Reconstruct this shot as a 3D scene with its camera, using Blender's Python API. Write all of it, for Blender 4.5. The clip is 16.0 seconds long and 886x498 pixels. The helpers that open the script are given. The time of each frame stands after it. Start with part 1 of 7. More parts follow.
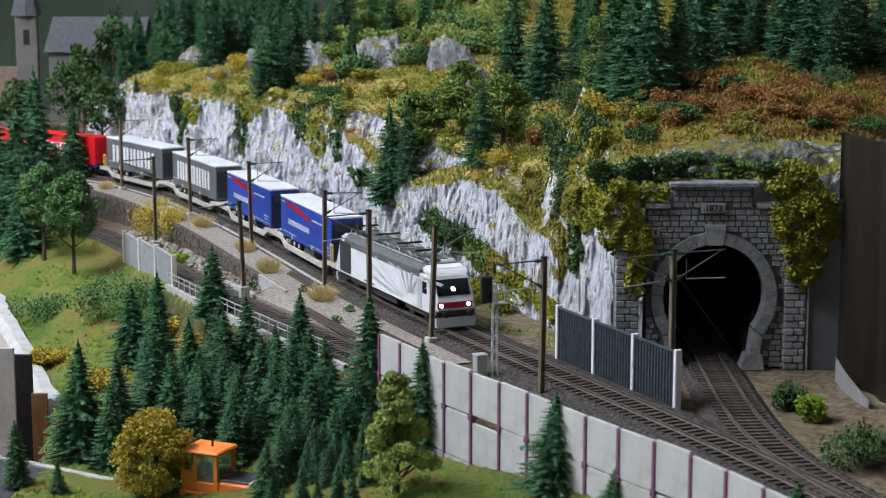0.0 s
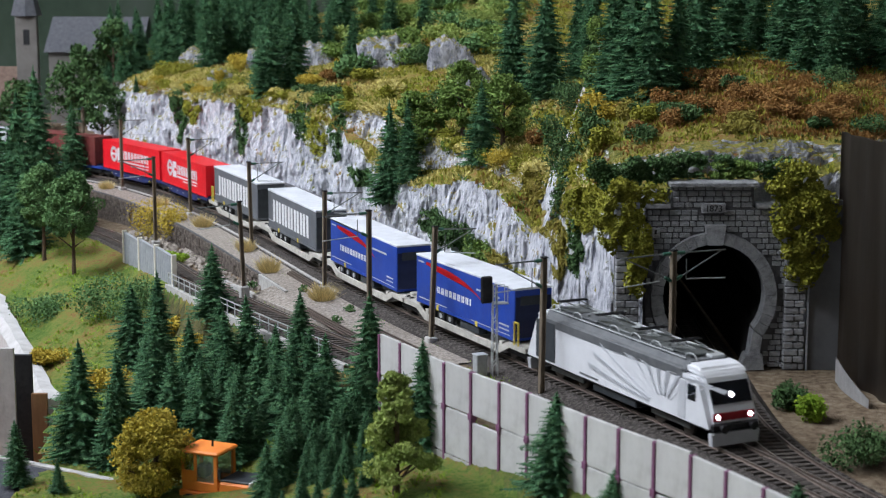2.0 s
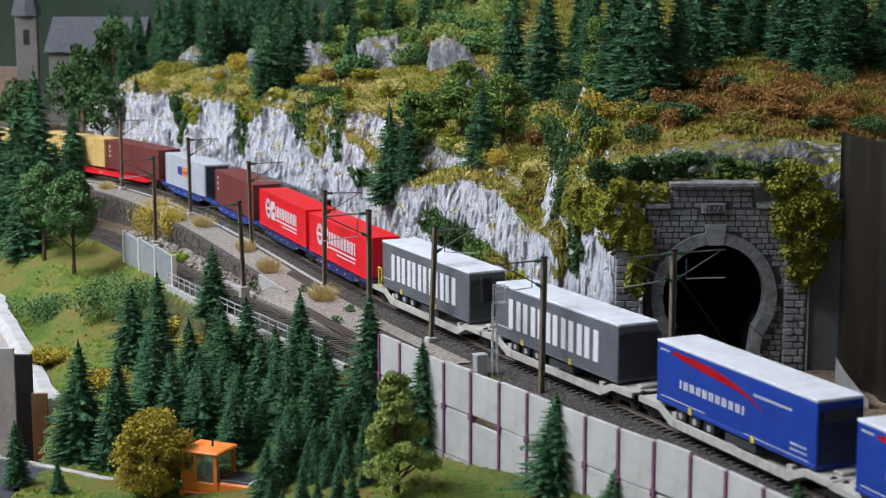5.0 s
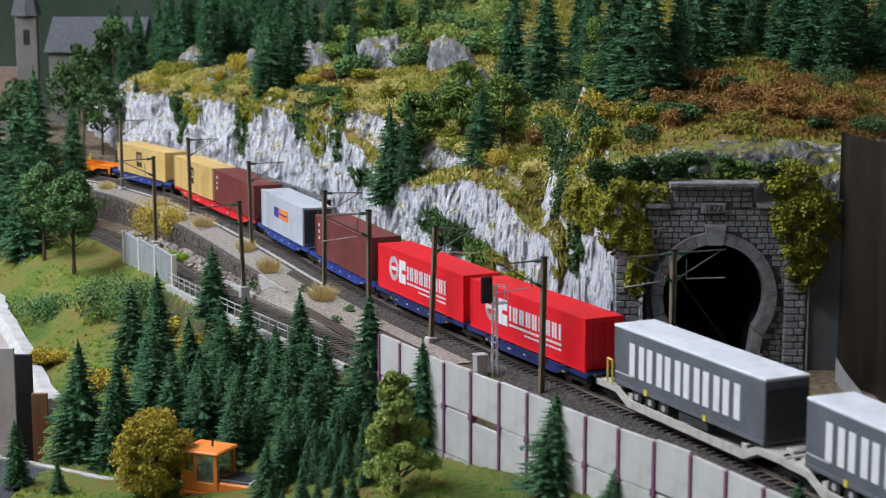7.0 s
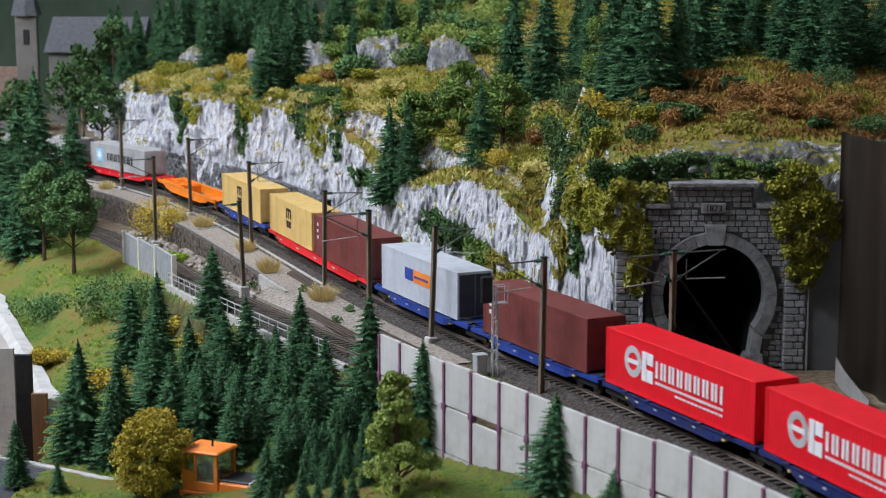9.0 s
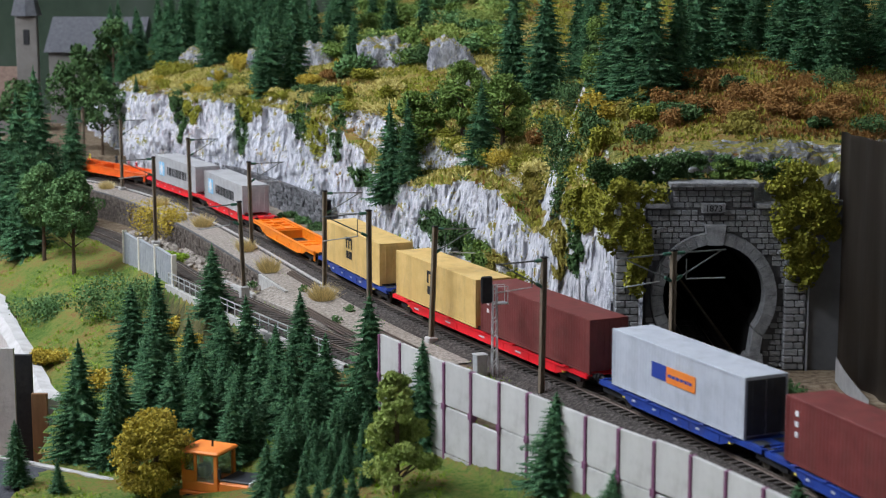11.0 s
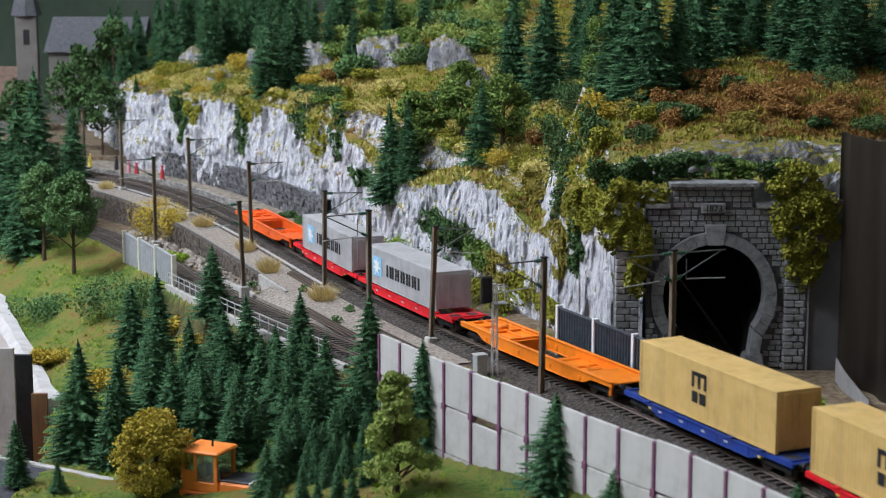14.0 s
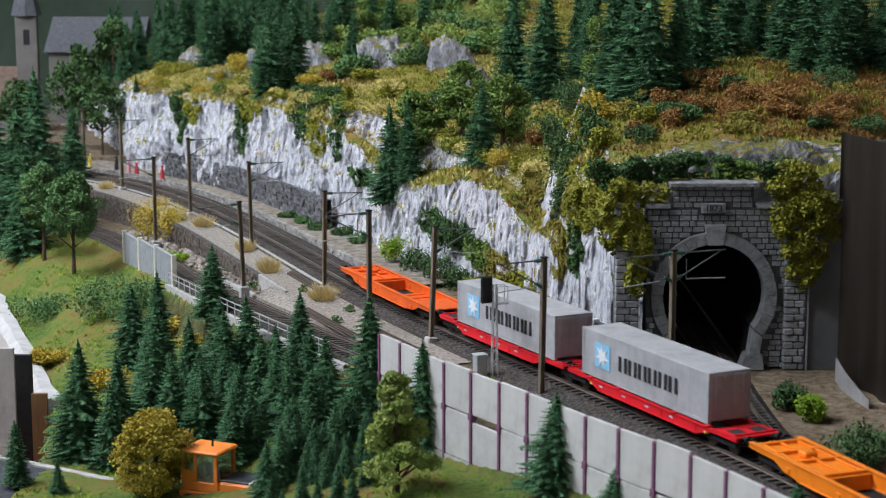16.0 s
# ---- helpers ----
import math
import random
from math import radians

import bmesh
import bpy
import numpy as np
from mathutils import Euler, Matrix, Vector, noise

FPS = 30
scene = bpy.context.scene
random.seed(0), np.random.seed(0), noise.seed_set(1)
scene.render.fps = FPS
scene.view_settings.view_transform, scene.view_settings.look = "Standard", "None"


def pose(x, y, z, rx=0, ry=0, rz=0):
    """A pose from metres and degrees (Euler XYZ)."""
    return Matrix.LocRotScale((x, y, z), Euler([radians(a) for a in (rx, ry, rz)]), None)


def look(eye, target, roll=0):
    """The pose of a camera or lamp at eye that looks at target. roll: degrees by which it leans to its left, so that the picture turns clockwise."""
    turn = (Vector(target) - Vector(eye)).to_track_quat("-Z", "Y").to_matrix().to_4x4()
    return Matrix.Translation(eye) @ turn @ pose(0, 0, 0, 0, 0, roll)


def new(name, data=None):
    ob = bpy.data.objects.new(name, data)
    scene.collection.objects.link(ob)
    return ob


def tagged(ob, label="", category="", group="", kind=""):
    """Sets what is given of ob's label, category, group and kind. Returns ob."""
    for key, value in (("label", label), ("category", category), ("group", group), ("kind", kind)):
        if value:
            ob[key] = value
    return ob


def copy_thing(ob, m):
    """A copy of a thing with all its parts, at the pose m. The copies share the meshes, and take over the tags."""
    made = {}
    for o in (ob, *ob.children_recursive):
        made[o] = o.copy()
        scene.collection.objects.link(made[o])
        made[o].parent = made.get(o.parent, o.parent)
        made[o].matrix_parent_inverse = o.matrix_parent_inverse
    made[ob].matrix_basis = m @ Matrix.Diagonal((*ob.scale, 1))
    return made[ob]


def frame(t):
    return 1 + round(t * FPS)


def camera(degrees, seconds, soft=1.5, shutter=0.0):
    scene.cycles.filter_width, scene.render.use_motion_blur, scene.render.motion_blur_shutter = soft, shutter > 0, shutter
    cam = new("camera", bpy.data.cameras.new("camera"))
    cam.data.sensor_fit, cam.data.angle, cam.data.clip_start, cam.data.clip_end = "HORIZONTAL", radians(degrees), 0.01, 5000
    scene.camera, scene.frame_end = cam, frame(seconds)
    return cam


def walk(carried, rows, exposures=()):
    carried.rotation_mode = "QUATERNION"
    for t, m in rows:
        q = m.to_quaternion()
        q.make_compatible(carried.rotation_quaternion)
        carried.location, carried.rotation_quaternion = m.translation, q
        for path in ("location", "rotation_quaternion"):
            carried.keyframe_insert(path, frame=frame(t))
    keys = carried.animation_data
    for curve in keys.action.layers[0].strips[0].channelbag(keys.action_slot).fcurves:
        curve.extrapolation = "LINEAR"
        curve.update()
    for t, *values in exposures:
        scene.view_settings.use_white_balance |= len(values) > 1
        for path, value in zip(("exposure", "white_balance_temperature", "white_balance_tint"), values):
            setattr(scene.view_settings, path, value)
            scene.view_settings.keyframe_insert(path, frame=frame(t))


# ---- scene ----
from mathutils.bvhtree import BVHTree

K = 1 / 87.0            # the layout is built to 1:87; lengths below are full-size metres times K
SPEED = 15.25           # full-size metres per second along the track

cam = camera(28.44, 16.0, soft=1.1, shutter=0.3)
EYE = (0, 0, 23.94 * K)
CAM_POSE = pose(0, 0, 23.94 * K, 90 - 9.632, 0, 0) @ pose(0, 0, 0, 0, 0, -0.08)
walk(cam, [(0.0, CAM_POSE), (16.0, CAM_POSE)], exposures=[(0.0, 0.04, 6100, 12), (16.0, 0.04, 6100, 12)])
cam.data.dof.use_dof = True
cam.data.dof.focus_distance = 119 * K
cam.data.dof.aperture_fstop = 23


# ---- light: assumed ceiling panels of the club room, out of view ----
def area_lamp(x, y, z, sx, sy, watts, colour, target):
    data = bpy.data.lights.new("assumed_ceiling_lamp", "AREA")
    data.shape, data.size, data.size_y, data.energy, data.color = "RECTANGLE", sx, sy, watts, colour
    ob = new("assumed_ceiling_lamp", data)
    ob.matrix_world = look((x, y, z), target)


# The second lamp is added to brighten the far hill and cliff.
LAMPS = ((-1.4, 0.7, 1.75, 40.0), (-1.35, 1.6, 1.75, 53.0))
for lx, ly, lz, watts in LAMPS:
    area_lamp(lx, ly, lz, 1.3, 0.6, watts, (0.93, 0.96, 1.0), (lx + 0.9, ly + 0.5, 0))
world = bpy.data.worlds.new("room_air")
scene.world = world
world.use_nodes = True
world.node_tree.nodes["Background"].inputs[0].default_value = (0.5, 0.55, 0.6, 1)
world.node_tree.nodes["Background"].inputs[1].default_value = 0.1


# ---- materials ----
def M(name, stops, scale=1.0, rough=0.8, metal=0.0, bump=0.0, fine=0.0, rand=0.0, stretch=(1, 1, 1), emit=0.0, island=False, spec=0.3, dirt=0.0):
    """A procedural surface: noise through colour stops at full-size scale, fine relief, a little change from piece to piece."""
    m = bpy.data.materials.new(name)
    m.use_nodes = True
    nt = m.node_tree
    N, L = nt.nodes, nt.links
    b = N["Principled BSDF"]
    b.inputs["Roughness"].default_value, b.inputs["Metallic"].default_value = rough, metal
    b.inputs["Specular IOR Level"].default_value = spec
    tc = N.new("ShaderNodeTexCoord")
    mp = N.new("ShaderNodeMapping")
    mp.inputs["Scale"].default_value = [87 * a for a in stretch]
    L.new(tc.outputs["Object"], mp.inputs["Vector"])
    nz = N.new("ShaderNodeTexNoise")
    nz.inputs["Scale"].default_value, nz.inputs["Detail"].default_value, nz.inputs["Roughness"].default_value = scale, 7, 0.65
    L.new(mp.outputs[0], nz.inputs["Vector"])
    ramp = N.new("ShaderNodeValToRGB")
    els = ramp.color_ramp.elements
    n = len(stops)
    for i, c in enumerate(stops):
        at = 0.32 + 0.36 * i / max(n - 1, 1)
        e = els[i] if i < 2 else els.new(at)
        e.position, e.color = at, (*c, 1)
    if n == 1:
        els[1].color = (*stops[0], 1)
    L.new(nz.outputs[0], ramp.inputs[0])
    out = ramp.outputs[0]
    if rand:
        src = N.new("ShaderNodeNewGeometry").outputs["Random Per Island"] if island else N.new("ShaderNodeObjectInfo").outputs["Random"]
        mr = N.new("ShaderNodeMapRange")
        mr.inputs[3].default_value, mr.inputs[4].default_value = 1 - rand, 1 + rand
        L.new(src, mr.inputs[0])
        hs = N.new("ShaderNodeHueSaturation")
        L.new(mr.outputs[0], hs.inputs["Value"])
        L.new(out, hs.inputs["Color"])
        out = hs.outputs[0]
    if dirt:
        mp2 = N.new("ShaderNodeMapping")
        mp2.inputs["Scale"].default_value = (87 * 0.8, 87 * 0.8, 87 * 0.22)
        L.new(tc.outputs["Object"], mp2.inputs["Vector"])
        n3 = N.new("ShaderNodeTexNoise")
        n3.inputs["Scale"].default_value, n3.inputs["Detail"].default_value, n3.inputs["Roughness"].default_value = 1.3, 9, 0.72
        L.new(mp2.outputs[0], n3.inputs["Vector"])
        cover = N.new("ShaderNodeMapRange")
        cover.inputs[1].default_value, cover.inputs[2].default_value, cover.inputs[4].default_value = 0.5, 0.74, dirt
        L.new(n3.outputs[0], cover.inputs[0])
        stain = N.new("ShaderNodeMix")
        stain.data_type = "RGBA"
        stain.inputs[7].default_value = (0.09, 0.065, 0.045, 1)
        L.new(cover.outputs[0], stain.inputs[0])
        L.new(out, stain.inputs[6])
        out = stain.outputs[2]
    L.new(out, b.inputs["Base Color"])
    if bump:
        n2 = N.new("ShaderNodeTexNoise")
        n2.inputs["Scale"].default_value, n2.inputs["Detail"].default_value = fine or scale * 6, 5
        L.new(mp.outputs[0], n2.inputs["Vector"])
        bp = N.new("ShaderNodeBump")
        bp.inputs["Strength"].default_value, bp.inputs["Distance"].default_value = min(1, bump), 0.15 * K * max(1, bump)
        L.new(n2.outputs[0], bp.inputs["Height"])
        L.new(bp.outputs[0], b.inputs["Normal"])
    if emit:
        b.inputs["Emission Color"].default_value, b.inputs["Emission Strength"].default_value = (*stops[0], 1), emit
    return m


def terrain_material(name, rock, grass, low, high):
    """Rock on steep faces, flock grass on gentle ones, split by the slope with a ragged border."""
    m = bpy.data.materials.new(name)
    m.use_nodes = True
    nt = m.node_tree
    N, L = nt.nodes, nt.links
    b = N["Principled BSDF"]
    b.inputs["Roughness"].default_value, b.inputs["Specular IOR Level"].default_value = 0.9, 0.15
    tc = N.new("ShaderNodeTexCoord")

    def tex(scale, stretch, detail=8, rough=0.65):
        mp = N.new("ShaderNodeMapping")
        mp.inputs["Scale"].default_value = [87 * a for a in stretch]
        L.new(tc.outputs["Object"], mp.inputs["Vector"])
        t = N.new("ShaderNodeTexNoise")
        t.inputs["Scale"].default_value, t.inputs["Detail"].default_value, t.inputs["Roughness"].default_value = scale, detail, rough
        L.new(mp.outputs[0], t.inputs["Vector"])
        return t.outputs[0]

    def ramp(src, stops):
        r = N.new("ShaderNodeValToRGB")
        e = r.color_ramp.elements
        for i, (at, c) in enumerate(stops):
            q = e[i] if i < 2 else e.new(at)
            q.position, q.color = at, (*c, 1)
        L.new(src, r.inputs[0])
        return r.outputs[0]
    streak = tex(1.7, (1, 1, 0.42), 12, 0.76)
    fine = tex(9.0, (1, 1, 0.35))
    rockc = ramp(streak, rock)
    patch = tex(0.16, (1, 1, 1), 4)
    speck = tex(3.0, (1, 1, 1), 6, 0.8)
    add = N.new("ShaderNodeMath")
    add.operation = "MULTIPLY_ADD"
    add.inputs[1].default_value = 0.55
    L.new(speck, add.inputs[0])
    half = N.new("ShaderNodeMath")
    half.operation = "MULTIPLY"
    half.inputs[1].default_value = 0.5
    L.new(patch, half.inputs[0])
    L.new(half.outputs[0], add.inputs[2])
    grassc = ramp(add.outputs[0], grass)
    geo = N.new("ShaderNodeNewGeometry")
    sep = N.new("ShaderNodeSeparateXYZ")
    L.new(geo.outputs["True Normal"], sep.inputs[0])
    jit = N.new("ShaderNodeMath")
    jit.operation = "MULTIPLY_ADD"
    jit.inputs[1].default_value = 0.35
    L.new(tex(0.8, (1, 1, 1), 5), jit.inputs[0])
    L.new(sep.outputs[2], jit.inputs[2])
    mr = N.new("ShaderNodeMapRange")
    mr.inputs[1].default_value, mr.inputs[2].default_value = low, high
    L.new(jit.outputs[0], mr.inputs[0])
    mix = N.new("ShaderNodeMix")
    mix.data_type = "RGBA"
    L.new(mr.outputs[0], mix.inputs[0])
    L.new(rockc, mix.inputs[6])
    L.new(grassc, mix.inputs[7])
    L.new(mix.outputs[2], b.inputs["Base Color"])
    h = N.new("ShaderNodeMath")
    h.operation = "MULTIPLY_ADD"
    h.inputs[1].default_value = 0.4
    L.new(fine, h.inputs[0])
    L.new(streak, h.inputs[2])
    bp = N.new("ShaderNodeBump")
    bp.inputs["Strength"].default_value, bp.inputs["Distance"].default_value = 1.0, 0.5 * K
    L.new(h.outputs[0], bp.inputs["Height"])
    L.new(bp.outputs[0], b.inputs["Normal"])
    return m


MAT = {}
MAT["hill"] = terrain_material("rock_and_grass",
    [(0.33, (0.14, 0.145, 0.175)), (0.41, (0.42, 0.43, 0.49)), (0.47, (0.66, 0.67, 0.73)), (0.55, (0.88, 0.885, 0.93))],
    [(0.36, (0.06, 0.1, 0.022)), (0.45, (0.19, 0.2, 0.045)), (0.53, (0.38, 0.34, 0.085)), (0.61, (0.33, 0.18, 0.055)), (0.69, (0.55, 0.48, 0.2))], 0.62, 0.84)
# Grey outcrop rock, darker than the cliff partly to stand for its shade.
MAT["outcrop"] = terrain_material("shaded_grey_rock_and_grass",
    [(0.33, (0.09, 0.092, 0.11)), (0.41, (0.2, 0.205, 0.235)), (0.48, (0.34, 0.345, 0.385)), (0.57, (0.56, 0.565, 0.61))],
    [(0.36, (0.06, 0.1, 0.022)), (0.45, (0.19, 0.2, 0.045)), (0.53, (0.38, 0.34, 0.085)), (0.61, (0.26, 0.13, 0.045))], 0.62, 0.84)
MAT["meadow"] = terrain_material("meadow_turf",
    [(0.35, (0.06, 0.07, 0.028)), (0.5, (0.12, 0.12, 0.05)), (0.62, (0.2, 0.17, 0.08))],
    [(0.36, (0.04, 0.095, 0.018)), (0.46, (0.115, 0.2, 0.036)), (0.53, (0.2, 0.27, 0.058)), (0.59, (0.3, 0.25, 0.07)), (0.66, (0.27, 0.13, 0.06))], 0.55, 0.95)
MAT["ballast"] = M("dark_ballast", [(0.035, 0.03, 0.027), (0.075, 0.066, 0.06), (0.16, 0.145, 0.13)], 5.0, 0.95, bump=1.6, fine=6, spec=0.1)
MAT["gravel"] = M("pale_gravel", [(0.17, 0.145, 0.12), (0.33, 0.29, 0.25), (0.5, 0.46, 0.4)], 4.0, 0.95, bump=1.0, fine=9, spec=0.1)
MAT["path"] = M("trodden_beige_path", [(0.15, 0.125, 0.095), (0.27, 0.235, 0.19), (0.38, 0.34, 0.29)], 1.2, 0.95, bump=0.8, fine=9, spec=0.1)
MAT["earth"] = M("brown_earth", [(0.1, 0.07, 0.045), (0.2, 0.15, 0.1), (0.3, 0.25, 0.18)], 2.0, 0.95, bump=1.0, fine=9, spec=0.1)
MAT["rail"] = M("rusty_rail", [(0.085, 0.066, 0.054), (0.155, 0.12, 0.098)], 6, 0.55, 0.35, rand=0.1)
MAT["railhead"] = M("worn_rail_head", [(0.35, 0.3, 0.26), (0.55, 0.5, 0.45)], 6, 0.35, 0.8)
MAT["tie"] = M("brown_sleeper", [(0.055, 0.046, 0.04), (0.12, 0.102, 0.088)], 5, 0.85, bump=0.4, rand=0.25)
MAT["white_panel"] = M("off_white_panel", [(0.4, 0.39, 0.37), (0.52, 0.51, 0.495), (0.58, 0.57, 0.555)], 0.5, 0.7, bump=0.15, fine=12, rand=0.05, dirt=0.14)
MAT["purple"] = M("purple_post", [(0.16, 0.06, 0.12), (0.24, 0.1, 0.18)], 3, 0.6)
MAT["grey_panel"] = M("grey_corrugated_panel", [(0.28, 0.3, 0.32), (0.38, 0.4, 0.42)], 2, 0.6)
MAT["dark_panel"] = M("dark_slate_panel", [(0.035, 0.045, 0.06), (0.07, 0.085, 0.105)], 2, 0.7)
MAT["cream"] = M("cream_post", [(0.66, 0.62, 0.52), (0.78, 0.75, 0.66)], 3, 0.6)
MAT["white"] = M("white_paint", [(0.74, 0.74, 0.75), (0.82, 0.82, 0.83)], 1.5, 0.45)
MAT["mast"] = M("brown_mast", [(0.12, 0.095, 0.065), (0.22, 0.175, 0.125)], 2.5, 0.7, stretch=(1, 1, 0.3))
MAT["steel"] = M("grey_steel", [(0.12, 0.13, 0.13), (0.2, 0.21, 0.2)], 4, 0.5, 0.5)
MAT["galv"] = M("pale_galvanised", [(0.4, 0.42, 0.42), (0.55, 0.57, 0.57)], 4, 0.45, 0.3)
MAT["green_ins"] = M("green_insulator", [(0.03, 0.1, 0.07), (0.06, 0.16, 0.11)], 4, 0.4)
MAT["concrete"] = M("pale_concrete", [(0.36, 0.35, 0.33), (0.52, 0.51, 0.48)], 3, 0.9, bump=0.4, dirt=0.6)
MAT["stone"] = M("grey_portal_stone", [(0.2, 0.205, 0.212), (0.3, 0.305, 0.312), (0.37, 0.37, 0.373)], 2.2, 0.9, bump=0.9, fine=12, rand=0.14)
MAT["mortar"] = M("dark_mortar", [(0.09, 0.09, 0.095), (0.14, 0.14, 0.145)], 3, 0.95, bump=0.5)
MAT["darkstone"] = M("dark_rubble_stone", [(0.05, 0.04, 0.032), (0.11, 0.09, 0.075), (0.2, 0.17, 0.145)], 2.5, 0.95, bump=1.0, rand=0.3)
MAT["lining"] = M("near_black_lining", [(0.03, 0.03, 0.03), (0.05, 0.048, 0.046)], 1, 0.95)
MAT["spruce"] = M("dark_spruce_needles", [(0.024, 0.075, 0.036), (0.06, 0.15, 0.066), (0.125, 0.235, 0.1)], 1.6, 0.75, rand=0.35, island=True, spec=0.2)
MAT["trunk"] = M("brown_bark", [(0.06, 0.04, 0.025), (0.13, 0.09, 0.06)], 5, 0.9, bump=0.5)
MAT["leaf"] = M("mid_green_leaves", [(0.065, 0.145, 0.05), (0.14, 0.25, 0.09)], 1.2, 0.8, rand=0.4, island=True, spec=0.2)
MAT["leaf_dark"] = M("dark_green_ivy", [(0.035, 0.08, 0.025), (0.09, 0.16, 0.055)], 1.2, 0.8, rand=0.4, island=True, spec=0.2)
MAT["moss_green"] = M("mossy_green_leaves", [(0.09, 0.16, 0.032), (0.2, 0.29, 0.07)], 1.2, 0.8, rand=0.4, island=True, spec=0.2)
MAT["olive"] = M("olive_yellow_foliage", [(0.17, 0.18, 0.02), (0.34, 0.33, 0.045)], 1.2, 0.85, rand=0.35, island=True, spec=0.2)
MAT["slope_moss"] = M("brown_olive_slope_moss", [(0.17, 0.14, 0.03), (0.27, 0.24, 0.05), (0.38, 0.31, 0.09)], 0.8, 0.9, rand=0.3, island=True, spec=0.15)
MAT["pine"] = M("light_green_pine_foliage", [(0.19, 0.27, 0.06), (0.36, 0.43, 0.12)], 1.2, 0.85, rand=0.3, island=True, spec=0.2)
MAT["yellow"] = M("mustard_yellow_foliage", [(0.34, 0.26, 0.03), (0.52, 0.4, 0.06)], 1.2, 0.85, rand=0.3, island=True, spec=0.2)
MAT["golden"] = M("golden_olive_foliage", [(0.28, 0.23, 0.026), (0.5, 0.4, 0.06)], 1.2, 0.85, rand=0.35, island=True, spec=0.2)
MAT["stripe"] = M("faint_grey_stripe", [(0.66, 0.675, 0.7), (0.72, 0.735, 0.76)], 1.0, 0.4)
MAT["lime"] = M("lime_green_foliage", [(0.17, 0.3, 0.02), (0.3, 0.42, 0.04)], 1.2, 0.85, rand=0.3, island=True, spec=0.2)
MAT["straw"] = M("straw_grass", [(0.42, 0.36, 0.1), (0.62, 0.54, 0.2)], 1.2, 0.85, rand=0.3, island=True, spec=0.2)
MAT["dry_straw"] = M("pale_dry_straw", [(0.52, 0.41, 0.17), (0.74, 0.61, 0.3)], 1.2, 0.85, rand=0.3, island=True, spec=0.2)
MAT["orange_tuft"] = M("orange_brown_tufts", [(0.2, 0.105, 0.034), (0.33, 0.175, 0.05)], 1.2, 0.85, rand=0.3, island=True, spec=0.2)
MAT["black"] = M("matt_black", [(0.012, 0.012, 0.013), (0.03, 0.03, 0.032)], 3, 0.7)
MAT["glass"] = M("dark_window_glass", [(0.01, 0.012, 0.016)], 1, 0.08, spec=0.6)
MAT["clear_glass"] = M("clear_cab_glass", [(0.8, 0.86, 0.84)], 1, 0.05, spec=0.5)
MAT["clear_glass"].node_tree.nodes["Principled BSDF"].inputs["Transmission Weight"].default_value = 0.92
MAT["blue"] = M("royal_blue_tarpaulin", [(0.012, 0.045, 0.30), (0.022, 0.07, 0.38)], 0.8, 0.4, bump=0.1, fine=4, dirt=0.2)
# Front wall of the blue trailers: their blue darkened as an end in shade.
MAT["navy"] = M("shaded_navy_front", [(0.012, 0.02, 0.06), (0.022, 0.03, 0.085)], 1.5, 0.45)
MAT["slate"] = M("slate_grey_tarpaulin", [(0.10, 0.11, 0.125), (0.15, 0.16, 0.175)], 0.8, 0.5, bump=0.1, fine=4, dirt=0.3)
MAT["dark_grey"] = M("dark_grey_panel", [(0.03, 0.035, 0.04), (0.05, 0.055, 0.06)], 1.5, 0.5)
MAT["roof_white"] = M("pale_roof_tarpaulin", [(0.62, 0.64, 0.68), (0.76, 0.78, 0.82)], 0.7, 0.5, dirt=0.25)
MAT["signal_red"] = M("signal_red_paint", [(0.72, 0.01, 0.02), (0.8, 0.014, 0.026)], 1.0, 0.4, dirt=0.12)
MAT["wagon_red"] = M("bright_red_wagon_paint", [(0.66, 0.012, 0.02), (0.8, 0.02, 0.032)], 2.0, 0.42, dirt=0.2)
MAT["wagon_blue"] = M("blue_wagon_paint", [(0.015, 0.04, 0.22), (0.03, 0.07, 0.34)], 2.0, 0.45, dirt=0.5)
MAT["wagon_navy"] = M("dark_blue_wagon_paint", [(0.012, 0.02, 0.09), (0.025, 0.04, 0.16)], 2.0, 0.5, dirt=0.5)
MAT["wagon_orange"] = M("orange_wagon_paint", [(0.84, 0.2, 0.008), (0.94, 0.27, 0.014)], 2.0, 0.42, dirt=0.2)
MAT["wagon_orange2"] = M("red_orange_wagon_paint", [(0.76, 0.1, 0.012), (0.88, 0.15, 0.016)], 2.0, 0.42, dirt=0.2)
MAT["wagon_cream"] = M("pale_stone_grey_wagon_paint", [(0.42, 0.4, 0.35), (0.58, 0.56, 0.5)], 2.0, 0.6, dirt=0.6)
MAT["maroon"] = M("brown_red_container_paint", [(0.13, 0.03, 0.028), (0.2, 0.05, 0.045)], 0.9, 0.5, dirt=0.35)
MAT["grey_box"] = M("light_grey_container_paint", [(0.42, 0.45, 0.5), (0.52, 0.55, 0.6)], 0.9, 0.5, dirt=0.25)
MAT["silver_box"] = M("warm_grey_container_paint", [(0.34, 0.34, 0.345), (0.46, 0.46, 0.465)], 0.9, 0.5, dirt=0.28)
MAT["sand_box"] = M("sand_yellow_container_paint", [(0.6, 0.4, 0.13), (0.72, 0.5, 0.19)], 0.9, 0.5, dirt=0.38)
MAT["sky_blue"] = M("sky_blue_paint", [(0.22, 0.5, 0.72), (0.3, 0.58, 0.78)], 1, 0.5)
MAT["deep_blue"] = M("deep_blue_paint", [(0.03, 0.06, 0.3)], 1, 0.5)
MAT["bright_orange"] = M("bright_orange_paint", [(0.8, 0.2, 0.03), (0.85, 0.28, 0.05)], 1, 0.5)
